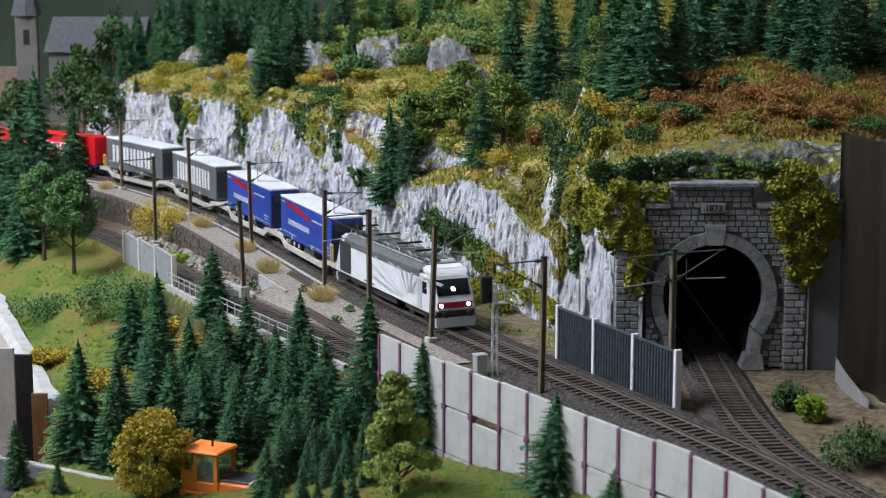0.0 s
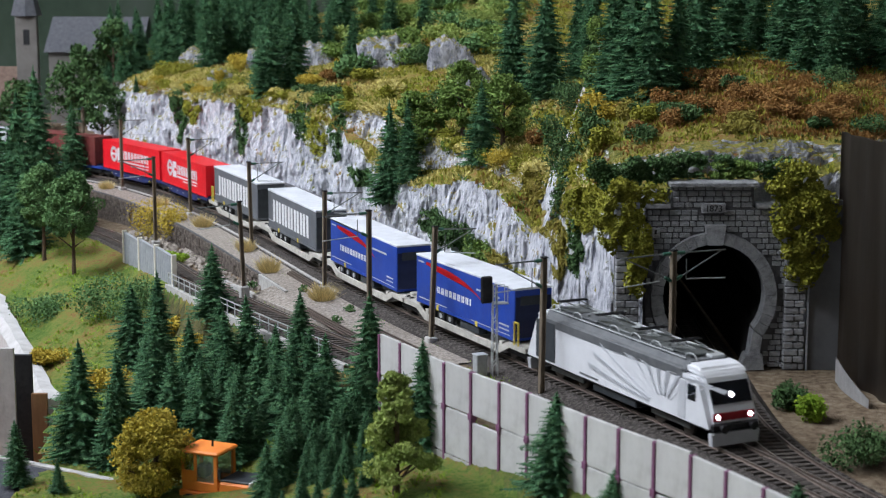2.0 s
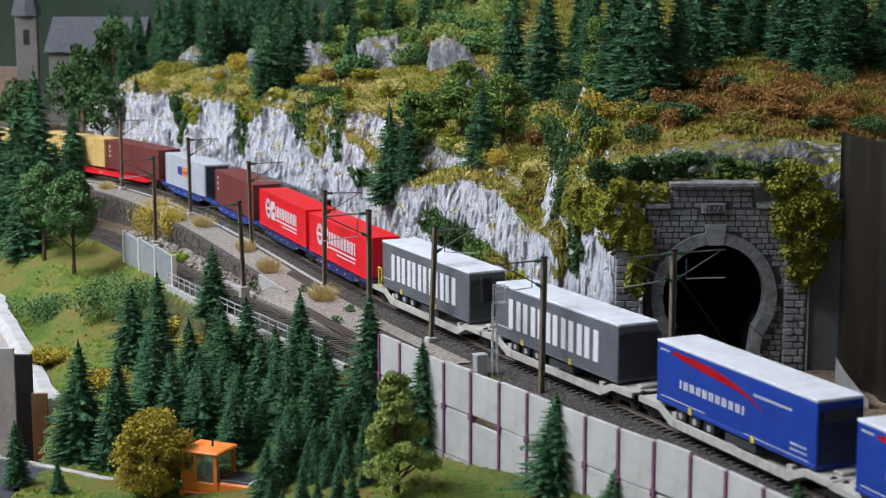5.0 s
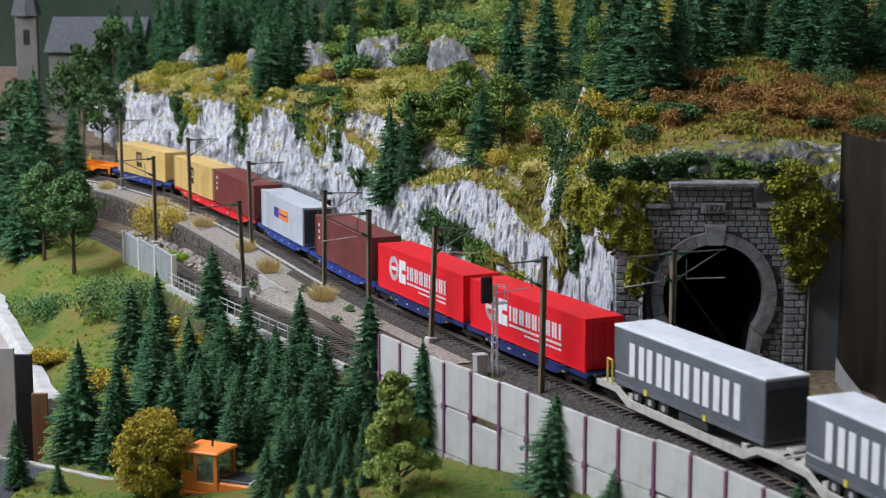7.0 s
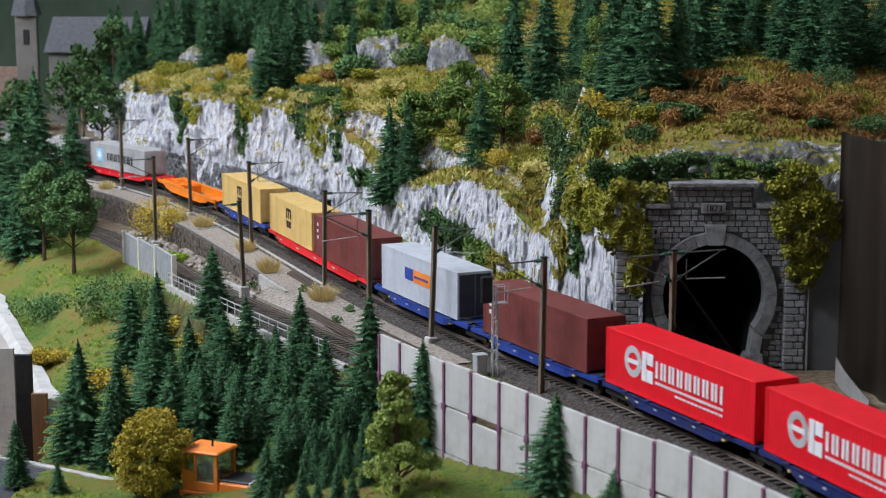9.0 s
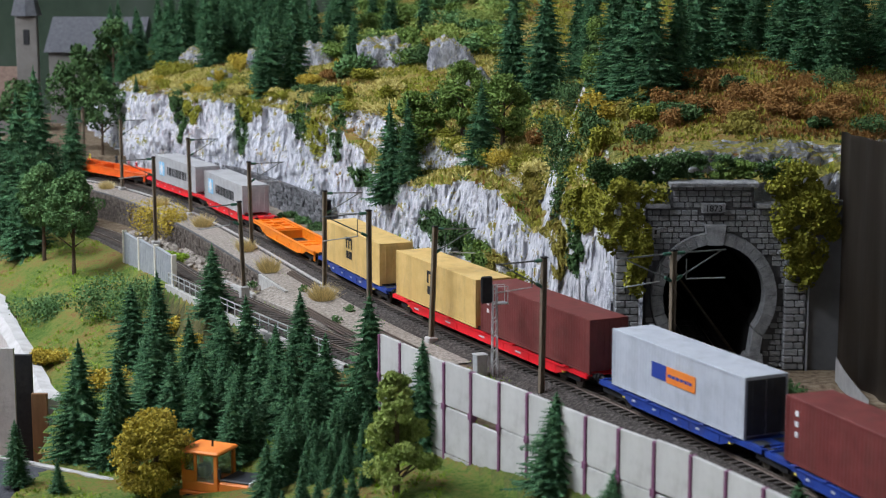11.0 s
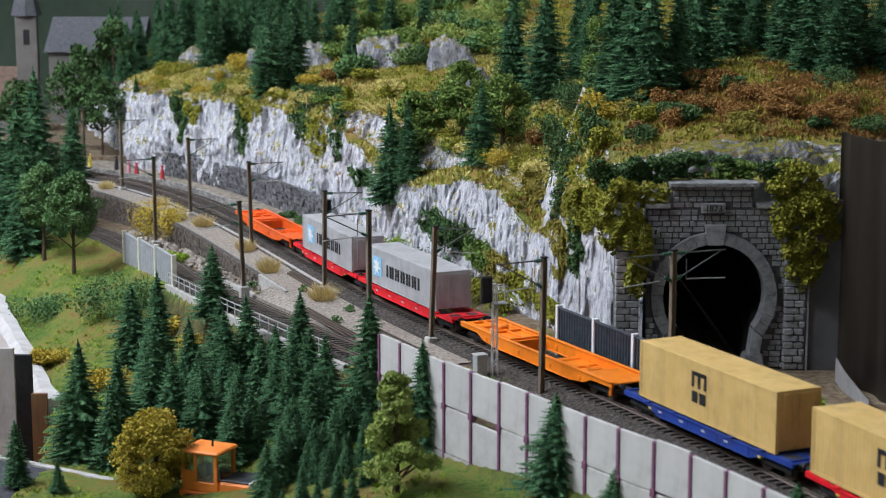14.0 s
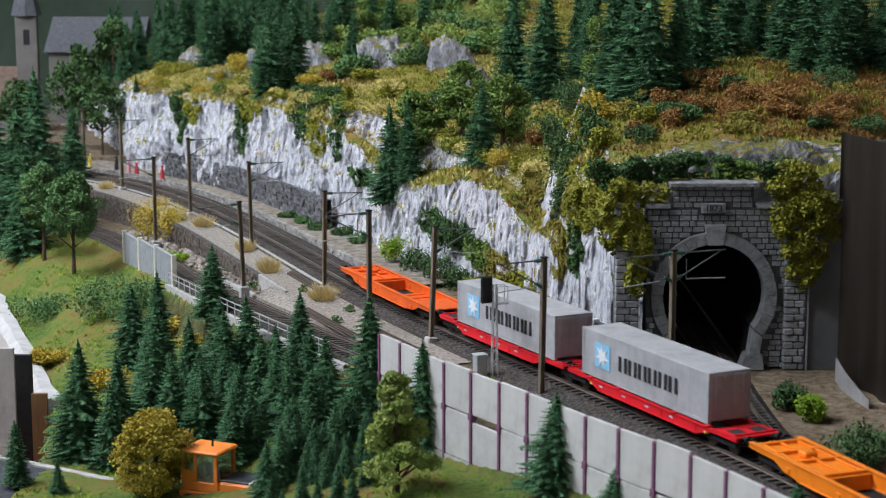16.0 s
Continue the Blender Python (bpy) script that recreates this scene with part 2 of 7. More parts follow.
MAT["loco_white"] = M("white_loco_paint", [(0.7, 0.71, 0.73), (0.8, 0.81, 0.83)], 0.6, 0.35, dirt=0.06)
MAT["loco_grey"] = M("roof_grey_paint", [(0.09, 0.095, 0.1), (0.15, 0.155, 0.16)], 1.5, 0.5)
MAT["pale_mark"] = M("pale_grey_stripe", [(0.5, 0.51, 0.53), (0.58, 0.59, 0.61)], 1.0, 0.4)
MAT["dark_red"] = M("dark_red_paint", [(0.3, 0.01, 0.02), (0.4, 0.02, 0.03)], 1.0, 0.4)
MAT["lamp"] = M("lit_headlight", [(1.0, 0.88, 0.98)], 1, 0.4, emit=9)
MAT["wheel"] = M("brown_wheel_steel", [(0.07, 0.055, 0.045), (0.14, 0.12, 0.1)], 6, 0.5, 0.5)
MAT["tyre"] = M("black_rubber", [(0.02, 0.02, 0.02), (0.04, 0.04, 0.04)], 6, 0.85)
MAT["asphalt"] = M("dark_asphalt", [(0.035, 0.037, 0.045), (0.07, 0.072, 0.08)], 2, 0.9, bump=0.4)
MAT["plaster"] = M("white_plaster_edge", [(0.42, 0.41, 0.4), (0.56, 0.55, 0.54)], 0.6, 0.9, bump=0.4, dirt=0.3)
MAT["plywood"] = M("brown_plywood", [(0.22, 0.12, 0.06), (0.36, 0.21, 0.11)], 1.0, 0.7, stretch=(1, 1, 0.2))
# Grey-brown of the added sheet, standing for the shaded rock at the right.
MAT["curtain"] = M("right_shade_sheet", [(0.2, 0.18, 0.16), (0.38, 0.34, 0.3)], 0.3, 0.95, stretch=(1, 1, 0.1))
MAT["backdrop"] = M("dark_painted_backdrop", [(0.02, 0.035, 0.022), (0.04, 0.06, 0.04), (0.07, 0.085, 0.07)], 0.05, 0.95)
# Unseen walls, ceiling and floor, lightened to bounce fill into the darks.
MAT["room_wall"] = M("pale_room_wall", [(0.76, 0.76, 0.75), (0.82, 0.82, 0.81)], 0.02, 0.9)
MAT["room_floor"] = M("grey_floor_lino", [(0.34, 0.33, 0.31), (0.42, 0.41, 0.39)], 0.05, 0.6)
MAT["panel_light"] = M("lit_lamp_panel", [(0.95, 0.97, 1.0)], 1, 0.5, emit=3)
# Church and house render, darkened to stand for the dim light back there.
MAT["church_wall"] = M("dimmed_church_render", [(0.14, 0.13, 0.118), (0.19, 0.18, 0.165)], 0.5, 0.9)
MAT["roof_brown"] = M("brown_roof_tiles", [(0.12, 0.08, 0.06), (0.2, 0.14, 0.11)], 2, 0.85, bump=0.5)
MAT["roof_slate"] = M("grey_slate_roof", [(0.08, 0.083, 0.095), (0.13, 0.133, 0.145)], 2, 0.85, bump=0.5)
MAT["doll_red"] = M("red_doll_paint", [(0.5, 0.05, 0.06)], 1, 0.6)
MAT["doll_pink"] = M("pink_doll_paint", [(0.6, 0.25, 0.3)], 1, 0.6)
MAT["doll_yellow"] = M("yellow_doll_paint", [(0.7, 0.55, 0.08)], 1, 0.6)
MAT["doll_dark"] = M("dark_doll_paint", [(0.03, 0.03, 0.035)], 1, 0.6)


# ---- mesh helpers, all in full-size metres ----
def box(bm, x0, x1, y0, y1, z0, z1, bev=0.0):
    m = Matrix.Translation(((x0 + x1) / 2, (y0 + y1) / 2, (z0 + z1) / 2)) @ Matrix.Diagonal((x1 - x0, y1 - y0, z1 - z0, 1))
    g = bmesh.ops.create_cube(bm, size=1, matrix=m)
    if bev:
        edges = {e for v in g["verts"] for e in v.link_edges}
        bmesh.ops.bevel(bm, geom=list(edges), offset=bev, segments=1, affect="EDGES")
    return bm


def Box(*a, bev=0.0):
    return box(bmesh.new(), *a, bev=bev)


def rod(bm, a, b, r, r2=None, n=8):
    a, b = Vector(a), Vector(b)
    d = b - a
    m = Matrix.Translation((a + b) / 2) @ d.to_track_quat("Z", "Y").to_matrix().to_4x4()
    bmesh.ops.create_cone(bm, cap_ends=True, segments=n, radius1=r, radius2=r if r2 is None else r2, depth=d.length, matrix=m)
    return bm


def Rod(*a, **k):
    return rod(bmesh.new(), *a, **k)


def extrude(pts, y0, y1, axis="y"):
    """A closed outline (x, z) pushed from y0 to y1; axis x: an outline (y, z) pushed along x."""
    bm = bmesh.new()
    put = (lambda p, w: (p[0], w, p[1])) if axis == "y" else (lambda p, w: (w, p[0], p[1]))
    a = [bm.verts.new(put(p, y0)) for p in pts]
    b = [bm.verts.new(put(p, y1)) for p in pts]
    n = len(pts)
    bm.faces.new(a)
    bm.faces.new(b[::-1])
    for i in range(n):
        bm.faces.new((a[i], b[i], b[(i + 1) % n], a[(i + 1) % n]))
    bmesh.ops.recalc_face_normals(bm, faces=bm.faces)
    return bm


def mesh_of(name, bm, material, smooth=False):
    for v in bm.verts:
        v.co *= K
    me = bpy.data.meshes.new(name)
    bm.to_mesh(me)
    bm.free()
    me.materials.append(material)
    if smooth:
        me.shade_smooth()
    return me


def part(name, bm, material, parent=None, label="", smooth=False):
    ob = new(name, mesh_of(name, bm, material, smooth))
    ob.parent = parent
    if label:
        ob["label"] = label
    return ob


def raw(name, verts, faces, material, parent=None, smooth=False):
    me = bpy.data.meshes.new(name)
    me.from_pydata((np.asarray(verts, float) * K).tolist(), [], faces)
    me.materials.append(material)
    if smooth:
        me.shade_smooth()
    ob = new(name, me)
    ob.parent = parent
    return ob


def thing(name, x=0, y=0, z=0, rz=0, label="", category="", group="", kind=""):
    ob = new(name)
    ob.empty_display_size = 0.01
    ob.matrix_basis = pose(x * K, y * K, z * K, 0, 0, rz)
    return tagged(ob, label, category, group, kind)


def at(x, y, z=0, rz=0, size=1.0, tilt=0):
    return pose(x * K, y * K, z * K, tilt, 0, rz) @ Matrix.Diagonal((size, size, size, 1))


# ---- the main line: a plan curve by its bends ----
KNOTS = (0, 25, 50, 75, 100, 125, 160, 163, 164)
BENDS = (7.49, 0.09, -4.40, 1.34, 3.92, 16.63, 29.37, 29.4, 0.0)
S0, S1, DS = -230.0, 330.0, 0.5
SS = np.arange(S0, S1, DS)
BEND = np.interp(SS, KNOTS, BENDS, left=0.0, right=0.0) / 1000
ANG = np.concatenate([[0], np.cumsum((BEND[1:] + BEND[:-1]) / 2 * DS)])
I0 = int(round((0 - S0) / DS))
ANG += 1.9378 - ANG[I0]
TX = np.concatenate([[0], np.cumsum(np.cos((ANG[1:] + ANG[:-1]) / 2) * DS)])
TY = np.concatenate([[0], np.cumsum(np.sin((ANG[1:] + ANG[:-1]) / 2) * DS)])
TX += 17.9345 - TX[I0]
TY += 74.279 - TY[I0]


def along(s, l=0.0):
    """The place l metres to the viewer's side of the line at arc length s, and the line's angle there."""
    x, y, a = np.interp(s, SS, TX), np.interp(s, SS, TY), np.interp(s, SS, ANG)
    return x - np.sin(a) * l, y + np.cos(a) * l, a


def line_coords(X, Y):
    """Arc length and side offset of places, by the nearest point of the line."""
    X, Y = np.asarray(X, float).ravel(), np.asarray(Y, float).ravel()
    keep = slice(I0 - 80, I0 + 380, 2)
    sx, sy, sa, ss = TX[keep], TY[keep], ANG[keep], SS[keep]
    out_s, out_l = np.empty_like(X), np.empty_like(X)
    for i in range(0, len(X), 4000):
        d = (X[i:i + 4000, None] - sx) ** 2 + (Y[i:i + 4000, None] - sy) ** 2
        j = d.argmin(1)
        dx, dy = X[i:i + 4000] - sx[j], Y[i:i + 4000] - sy[j]
        out_s[i:i + 4000] = ss[j] + dx * np.cos(sa[j]) + dy * np.sin(sa[j])
        out_l[i:i + 4000] = -dx * np.sin(sa[j]) + dy * np.cos(sa[j])
    return out_s, out_l


def side_line(s):
    """Offset and height of the second line, which falls away to the far left."""
    l = np.interp(s, (-60, 0, 15, 28, 38, 47, 54, 72, 100, 130), (4.6, 4.6, 5.3, 6.3, 7.4, 8.1, 8.6, 9.5, 9.2, 10.5))
    z = np.interp(s, (-60, 38, 46, 54, 72, 100, 130), (-0.25, -0.3, -0.45, -0.65, -1.35, -2.35, -3.0))
    return l, z


def step(a, b, x):
    t = np.clip((x - a) / (b - a), 0, 1)
    return t * t * (3 - 2 * t)


def front_height(X, Y):
    """Height of the lower ground: track shelf, dip to the second line, bank and meadow."""
    s, l = line_coords(X, Y)
    l2, z2 = side_line(s)
    shelf = -0.62 + 0 * s
    bed2 = z2 - 0.45
    z = shelf + (bed2 - shelf) * step(4.3, 4.9, l) * step(56, 64, s) + (bed2 - shelf) * step(4.6, l2 - 1.0, l) * (1 - step(56, 64, s))
    edge = np.where(s < 31, 8.9 + 0 * l2, l2 + 2.3)
    drop = np.interp(s, (0, 20, 31, 45, 60, 80, 110), (-2.4, -2.2, -3.4, -4.8, -4.8, -3.2, -2.9))
    z = z + (np.minimum(drop, z) - z) * step(edge, edge + 1.6, l)
    deep = np.interp(s, (0, 20, 45, 60, 85, 110), (-4.0, -5.0, -6.6, -6.6, -6.0, -5.0))
    z = z + (np.minimum(deep, z) - z) * step(edge + 3.5, edge + np.interp(s, (0, 40, 60), (16, 14, 11)), l)
    return z.reshape(np.shape(X))


# ---- ground sheet ----
def ground_sheet():
    xs, ys = np.arange(-78, 60, 0.6), np.arange(52, 240, 0.6)
    X, Y = np.meshgrid(xs, ys)
    Z = front_height(X, Y)
    flat = np.array([noise.noise((x * 0.25, y * 0.25, 3)) + 0.5 * noise.noise((x * 0.9, y * 0.9, 8)) for x, y in zip(X.ravel(), Y.ravel())]).reshape(X.shape)
    s, l = line_coords(X, Y)
    bank = step(11, 15, l).reshape(X.shape)
    Z = Z + flat * (0.05 + 0.3 * bank)
    verts = np.stack([X, Y, Z], -1).reshape(-1, 3)
    ny, nx = X.shape
    cut = np.interp(ys, (52, 99, 118, 127, 148, 165, 240), (-24.0, -24.4, -27.2, -30.4, -38.2, -48, -90))
    faces = []
    for j in range(ny - 1):
        for i in range(nx - 1):
            if xs[i] > cut[j]:
                a = j * nx + i
                faces.append((a, a + 1, a + nx + 1, a + nx))
    fs, fl = line_coords(X, Y)
    sandy = ((fl < 8.5) & (fl > -40)).tolist()
    ob = raw("sandy_ground", verts, [f for f in faces if sandy[f[0]]], MAT["earth"], smooth=True)
    tagged(ob, "brown sandy earth round the tracks", "ground", kind="structure")
    ob = raw("ground", verts, [f for f in faces if not sandy[f[0]]], MAT["meadow"], smooth=True)
    tagged(ob, "green flocked meadow ground of the model layout", "ground", kind="structure")
    return verts, faces


GV, GF = ground_sheet()

# ---- hill: a swept section that climbs from the foot of the cliff ----
# place along the line, offset of the foot, lower face height, ledge depth, upper face height, ledge rise
SECTIONS = ((134, -8.0, 8.2, 0.5, 9.0), (128, -6.8, 8.4, 0.5, 9.2), (104, -6.6, 9.0, 0.6, 9.8), (90, -6.9, 9.0, 0.8, 10.2),
            (80, -7.0, 7.6, 1.6, 10.2), (71, -6.8, 5.2, 3.6, 9.8), (62, -7.2, 6.0, 4.5, 8.6), (56, -7.6, 7.5, 2.5, 8.6),
            (49, -7.6, 6.9, 3.0, 8.6), (42.5, -7.2, 4.4, 5.0, 8.0), (39.5, -6.8, 8.4, 1.2, 10.2))


def foot_curve():
    rows = [(-52.0, 250.0, 3.0, 2.0, 6.0), (-43.0, 222.0, 6.0, 1.0, 8.0), (-38.0, 207.0, 8.0, 0.5, 9.0)]
    for s, l, h1, w, h2 in SECTIONS:
        x, y, _ = along(s, l)
        rows.append((x, y, h1, w, h2))
    rows += [(9.6, 107.2, 9.6, 1.2, 10.6), (10.3, 103.6, 9.4, 1.5, 11.0), (12.0, 102.6, 9.6, 2.4, 11.6), (13.4, 102.6, 10.2, 2.8, 12.2),
             (16.0, 102.6, 10.3, 3.0, 12.6), (19.0, 102.6, 10.3, 3.0, 12.6), (21.8, 102.5, 10.6, 2.0, 12.4), (23.2, 103.0, 11.0, 1.5, 12.4),
             (25.0, 104.5, 11.0, 1.5, 12.4), (29.0, 107.0, 11.0, 1.5, 12.4), (35.0, 110.0, 11.0, 1.5, 12.4)]
    return np.array(rows)


def hill_sheet():
    R = foot_curve()
    d = np.concatenate([[0], np.cumsum(np.hypot(np.diff(R[:, 0]), np.diff(R[:, 1])))])
    U = np.arange(0, d[-1], 0.22)
    fx, fy, h1, w, h2 = [np.interp(U, d, R[:, i]) for i in range(5)]
    k = np.ones(17) / 17
    pad = lambda a: np.convolve(np.pad(a, 8, mode="edge"), k, "valid")
    corner = (fx > 9.0)
    fx, fy = np.where(corner, fx, pad(fx)), np.where(corner, fy, pad(fy))
    h1, w, h2 = pad(h1), pad(w), pad(h2)
    turn = np.interp(U, (0, 60, d[-1] * 0.72, d[-1] * 0.85, d[-1]), (50, 70, 74, 86, 60))
    ox, oy = np.cos(np.radians(turn)), np.sin(np.radians(turn))
    n1, n2, n3, n4 = 44, 9, 18, 46
    verts = []
    for i in range(len(U)):
        prof = []
        for j in range(n1):
            t = j / (n1 - 1)
            prof.append((0.9 * t ** 1.5, -0.9 + (h1[i] + 0.9) * t, 1.0 if t > 0.06 else 0.4))
        for j in range(1, n2 + 1):
            t = j / n2
            prof.append((0.9 + w[i] * t, h1[i] + 0.45 * w[i] * 0.5 * t, 0.45))
        zz = h1[i] + 0.225 * w[i]
        top = max(h2[i], zz + 0.3)
        for j in range(1, n3 + 1):
            t = j / n3
            prof.append((0.9 + w[i] + 1.2 * t, zz + (top - zz) * t, 0.8))
        for j in range(1, n4 + 1):
            t = (j / n4) ** 1.5
            dd = 70 * t
            prof.append((2.1 + w[i] + dd, top + 0.17 * dd - 0.0007 * dd * dd, 0.35))
        for dd, z, amp in prof:
            x, y = fx[i] + ox[i] * dd, fy[i] + oy[i] * dd
            p = Vector((x * 0.42, y * 0.42, z * 0.27))
            q = noise.noise(p) * 1.3 + abs(noise.noise(p * 2.1 + Vector((4, 0, 7)))) * 0.6 + noise.noise(Vector((p.x * 4.6, p.y * 4.6, z * 1.2))) * 0.34 + abs(noise.noise(Vector((p.x * 9, p.y * 9, z * 2.6)))) * 0.24 - 0.35
            q += 0.3 * (0.5 - abs(noise.noise(Vector((x * 1.5, y * 1.5, z * 0.32))))) + 0.2 * (0.4 - abs(noise.noise(Vector((x * 3.6, y * 3.6, z * 0.8 + 5)))))
            back = 0.8 if (11.3 < x < 22.0 and y < 106) else 0.0
            g = amp * q if not back else max(amp * q, -0.1) + 0.2
            verts.append((x + ox[i] * g * 0.7, y + oy[i] * g, z + amp * 0.5 * noise.noise(p * 1.7 + Vector((9, 2, 1)))))
    nv = n1 + n2 + n3 + n4
    V = np.array(verts)
    faces = []
    for i in range(len(U) - 1):
        for j in range(nv - 1):
            a = i * nv + j
            c = (V[a] + V[a + nv + 1]) / 2
            if 12.0 < c[0] < 20.0 and c[2] < 8.9 and c[1] < 106:
                continue
            faces.append((a, a + nv, a + nv + 1, a + 1))
    ob = raw("cliff_hillside", V, faces, MAT["hill"])
    tagged(ob, "pale grey rock cliff with grassy hillside above the railway", "cliff", kind="structure")
    return V, faces


HV, HF = hill_sheet()
BVH = BVHTree.FromPolygons([tuple(v) for v in HV] + [tuple(v) for v in GV], HF + [tuple(a + len(HV) for a in f) for f in GF])


def ground_at(x, y, top=60.0):
    hit = BVH.ray_cast(Vector((x, y, top)), Vector((0, 0, -1)))
    return hit[0].z if hit[0] is not None else -6.0


def cliff_at(x, z, y0=60.0):
    """First place met going away from the viewer at this x and height."""
    hit = BVH.ray_cast(Vector((x, y0, z)), Vector((0, 1, 0)))
    return hit[0].y if hit[0] is not None else 120.0


# ---- room round the layout ----
PX, PY = 16.0, 101.5          # axis and front plane of the tunnel portal


def room():
    X0, X1, Y0, Y1, Z0, Z1 = -290, 240, -190, 330, -88, 162
    # Shell added out of view; its light surfaces act as reflectors.
    for name, a, mat in (("floor", (X0, X1, Y0, Y1, Z0 - 5, Z0), "room_floor"), ("ceiling", (X0, X1, Y0, Y1, Z1, Z1 + 5), "room_wall"),
                         ("wall_west", (X0 - 8, X0, Y0, Y1, Z0, Z1), "room_wall"), ("wall_east", (X1, X1 + 8, Y0, Y1, Z0, Z1), "room_wall"),
                         ("wall_south", (X0, X1, Y0 - 8, Y0, Z0, Z1), "room_wall"), ("wall_north", (X0, X1, Y1, Y1 + 8, Z0, Z1), "room_wall")):
        tagged(part(name, Box(*a), MAT[mat]), "plain unseen surface of the club room, lightened to bounce fill light", name.split("_")[0], kind="structure")
    back = part("backdrop", Box(-150, 150, 275, 277, -20, 70), MAT["backdrop"])
    tagged(back, "dark green painted backdrop board behind the hills", "backdrop", kind="structure")
    # Added dark sheet: covers the pale rock so the right end reads as shaded.
    bm = bmesh.new()
    n = 90
    rows = []
    for i in range(n + 1):
        t = i / n
        x, y = 23.3 + 5.0 * t + 9 * t * t, 101.8 - 42 * t
        x += 0.12 * math.sin(i * 1.1)
        rows.append([bm.verts.new((x, y, z)) for z in (-12, 13.6)])
    for a, b in zip(rows, rows[1:]):
        bm.faces.new((a[0], b[0], b[1], a[1]))
    bmesh.ops.solidify(bm, geom=bm.faces[:], thickness=0.3)
    sheet = bmesh.new()
    rows = []
    for i in range(13):
        t = i / 12
        x, y, z = 22.7 + 0.55 * t * t, 98.6 - 5.8 * t, 0.75 - 1.3 * t
        rows.append([sheet.verts.new((x, y, z + h)) for h in (-1.6, 0.16 + 0.2 * t)])
    for a, b in zip(rows, rows[1:]):
        sheet.faces.new((a[0], b[0], b[1], a[1]))
    bmesh.ops.solidify(sheet, geom=sheet.faces[:], thickness=0.22)
    side = part("side_board", Box(21.62, 24.2, PY - 0.1, PY + 0.1, -0.7, 9.6, bev=0.02), M("murky_grey_film", [(0.1, 0.105, 0.115), (0.19, 0.195, 0.2)], 0.25, 0.35))
    tagged(side, "dark grey board closing the gap beside the portal", "board", kind="structure")
    part("board_edge", Box(21.5, 21.61, PY - 0.3, PY + 0.12, -0.6, 5.0, bev=0.01), MAT["grey_panel"], side, "pale upright board edge")
    tagged(part("paper_edge", sheet, MAT["plaster"]), "curled white paper edge beside the sandy ground", "paper edge", kind="structure")
    tagged(part("curtain", bm, MAT["curtain"], smooth=True), "dark sheet added beside the layout where the rock lies in shade", "curtain", kind="structure")
    # Glowing panels added at the assumed lamps, out of view.
    for lx, ly, lz, _ in LAMPS:
        t = thing("ceiling_light", lx / K, ly / K, lz / K + 4, label="rectangular white ceiling light panel, assumed and out of view, switched on", category="ceiling light", group="ceiling lights")
        part("frame", Box(-60, 60, -29, 29, 1, 6.5, bev=0.4), MAT["white"], t)
        part("diffuser", Box(-56, 56, -25, 25, 0.2, 0.95), MAT["panel_light"], t)
    base = part("layout_board", Box(-80, 62, 50, 274, -13, -11), MAT["plywood"])
    tagged(base, "brown plywood board under the model landscape", "board", kind="structure")


room()


# ---- track ----
def ribbon(name, ss, place, z_of, outline, mat, parent=None, label="", smooth=False):
    """Sweep a section outline (side, up) along places of a line."""
    bm = bmesh.new()
    rings = []
    for s in ss:
        rings.append([bm.verts.new((*place(s, o)[:2], z_of(s) + u)) for o, u in outline])
    n = len(outline)
    for a, b in zip(rings, rings[1:]):
        for i in range(n):
            bm.faces.new((a[i], a[(i + 1) % n], b[(i + 1) % n], b[i]))
    bmesh.ops.recalc_face_normals(bm, faces=bm.faces)
    return part(name, bm, mat, parent, label, smooth)


def rail_outline(o):
    return ((o - 0.07, -0.17), (o + 0.07, -0.17), (o + 0.025, -0.11), (o + 0.025, -0.045), (o + 0.04, -0.04), (o + 0.04, 0.0), (o - 0.04, 0.0), (o - 0.04, -0.04), (o - 0.025, -0.045), (o - 0.025, -0.11))


def bed_outline(half, toe):
    return ((-toe, -1.0), (toe, -1.0), (toe, -0.62), (half, -0.27), (-half, -0.27), (-toe, -0.62))


TIE = mesh_of("sleeper", Box(-0.13, 0.13, -1.3, 1.3, -0.3, -0.175, bev=0.02), MAT["tie"])


def ties(place, z_of, s0, s1, parent, gap=0.62):
    n = 0
    s = s0
    while s < s1 and n < 300:
        x, y, a = place(s, 0)
        ob = new("sleeper", TIE)
        ob.parent = parent
        ob.matrix_basis = pose(x * K, y * K, z_of(s) * K, 0, 0, math.degrees(a) + random.uniform(-0.6, 0.6))
        s += gap
        n += 1


def lay_track(name, place, z_of, s0, s1, t0, t1, label, half=1.55, toe=2.2):
    t = thing(name, label=label, category="railway track", kind="structure")
    ss = np.arange(s0, s1 + 0.01, 1.0)
    ribbon("ballast_bed", ss, place, z_of, bed_outline(half, toe), MAT["ballast"], t, "dark brown-grey ballast")
    for o in (-0.75, 0.75):
        r = ribbon("rail", ss, place, z_of, rail_outline(o), MAT["rail"], t)
        ribbon("rail_head", ss, place, z_of, ((o - 0.03, 0.0), (o + 0.03, 0.0), (o + 0.03, 0.006), (o - 0.03, 0.006)), MAT["railhead"], r, "worn bright running surface")
    ties(place, z_of, t0, t1, t)
    return t


lay_track("main_track", along, lambda s: 0.0, -228, 325, -4, 160, "curved single main line with brown sleepers and rusty rails", 1.7, 3.0)


for a, b in ((-228, -28), (172, 325)):
    board = ribbon("track_board", np.arange(a, b, 2.0), along, lambda s: 0.0, ((-4, -2.6), (4, -2.6), (4, -0.98), (-4, -0.98)), MAT["plywood"])
    tagged(board, "brown plywood board that carries the track onward", "board", kind="structure")


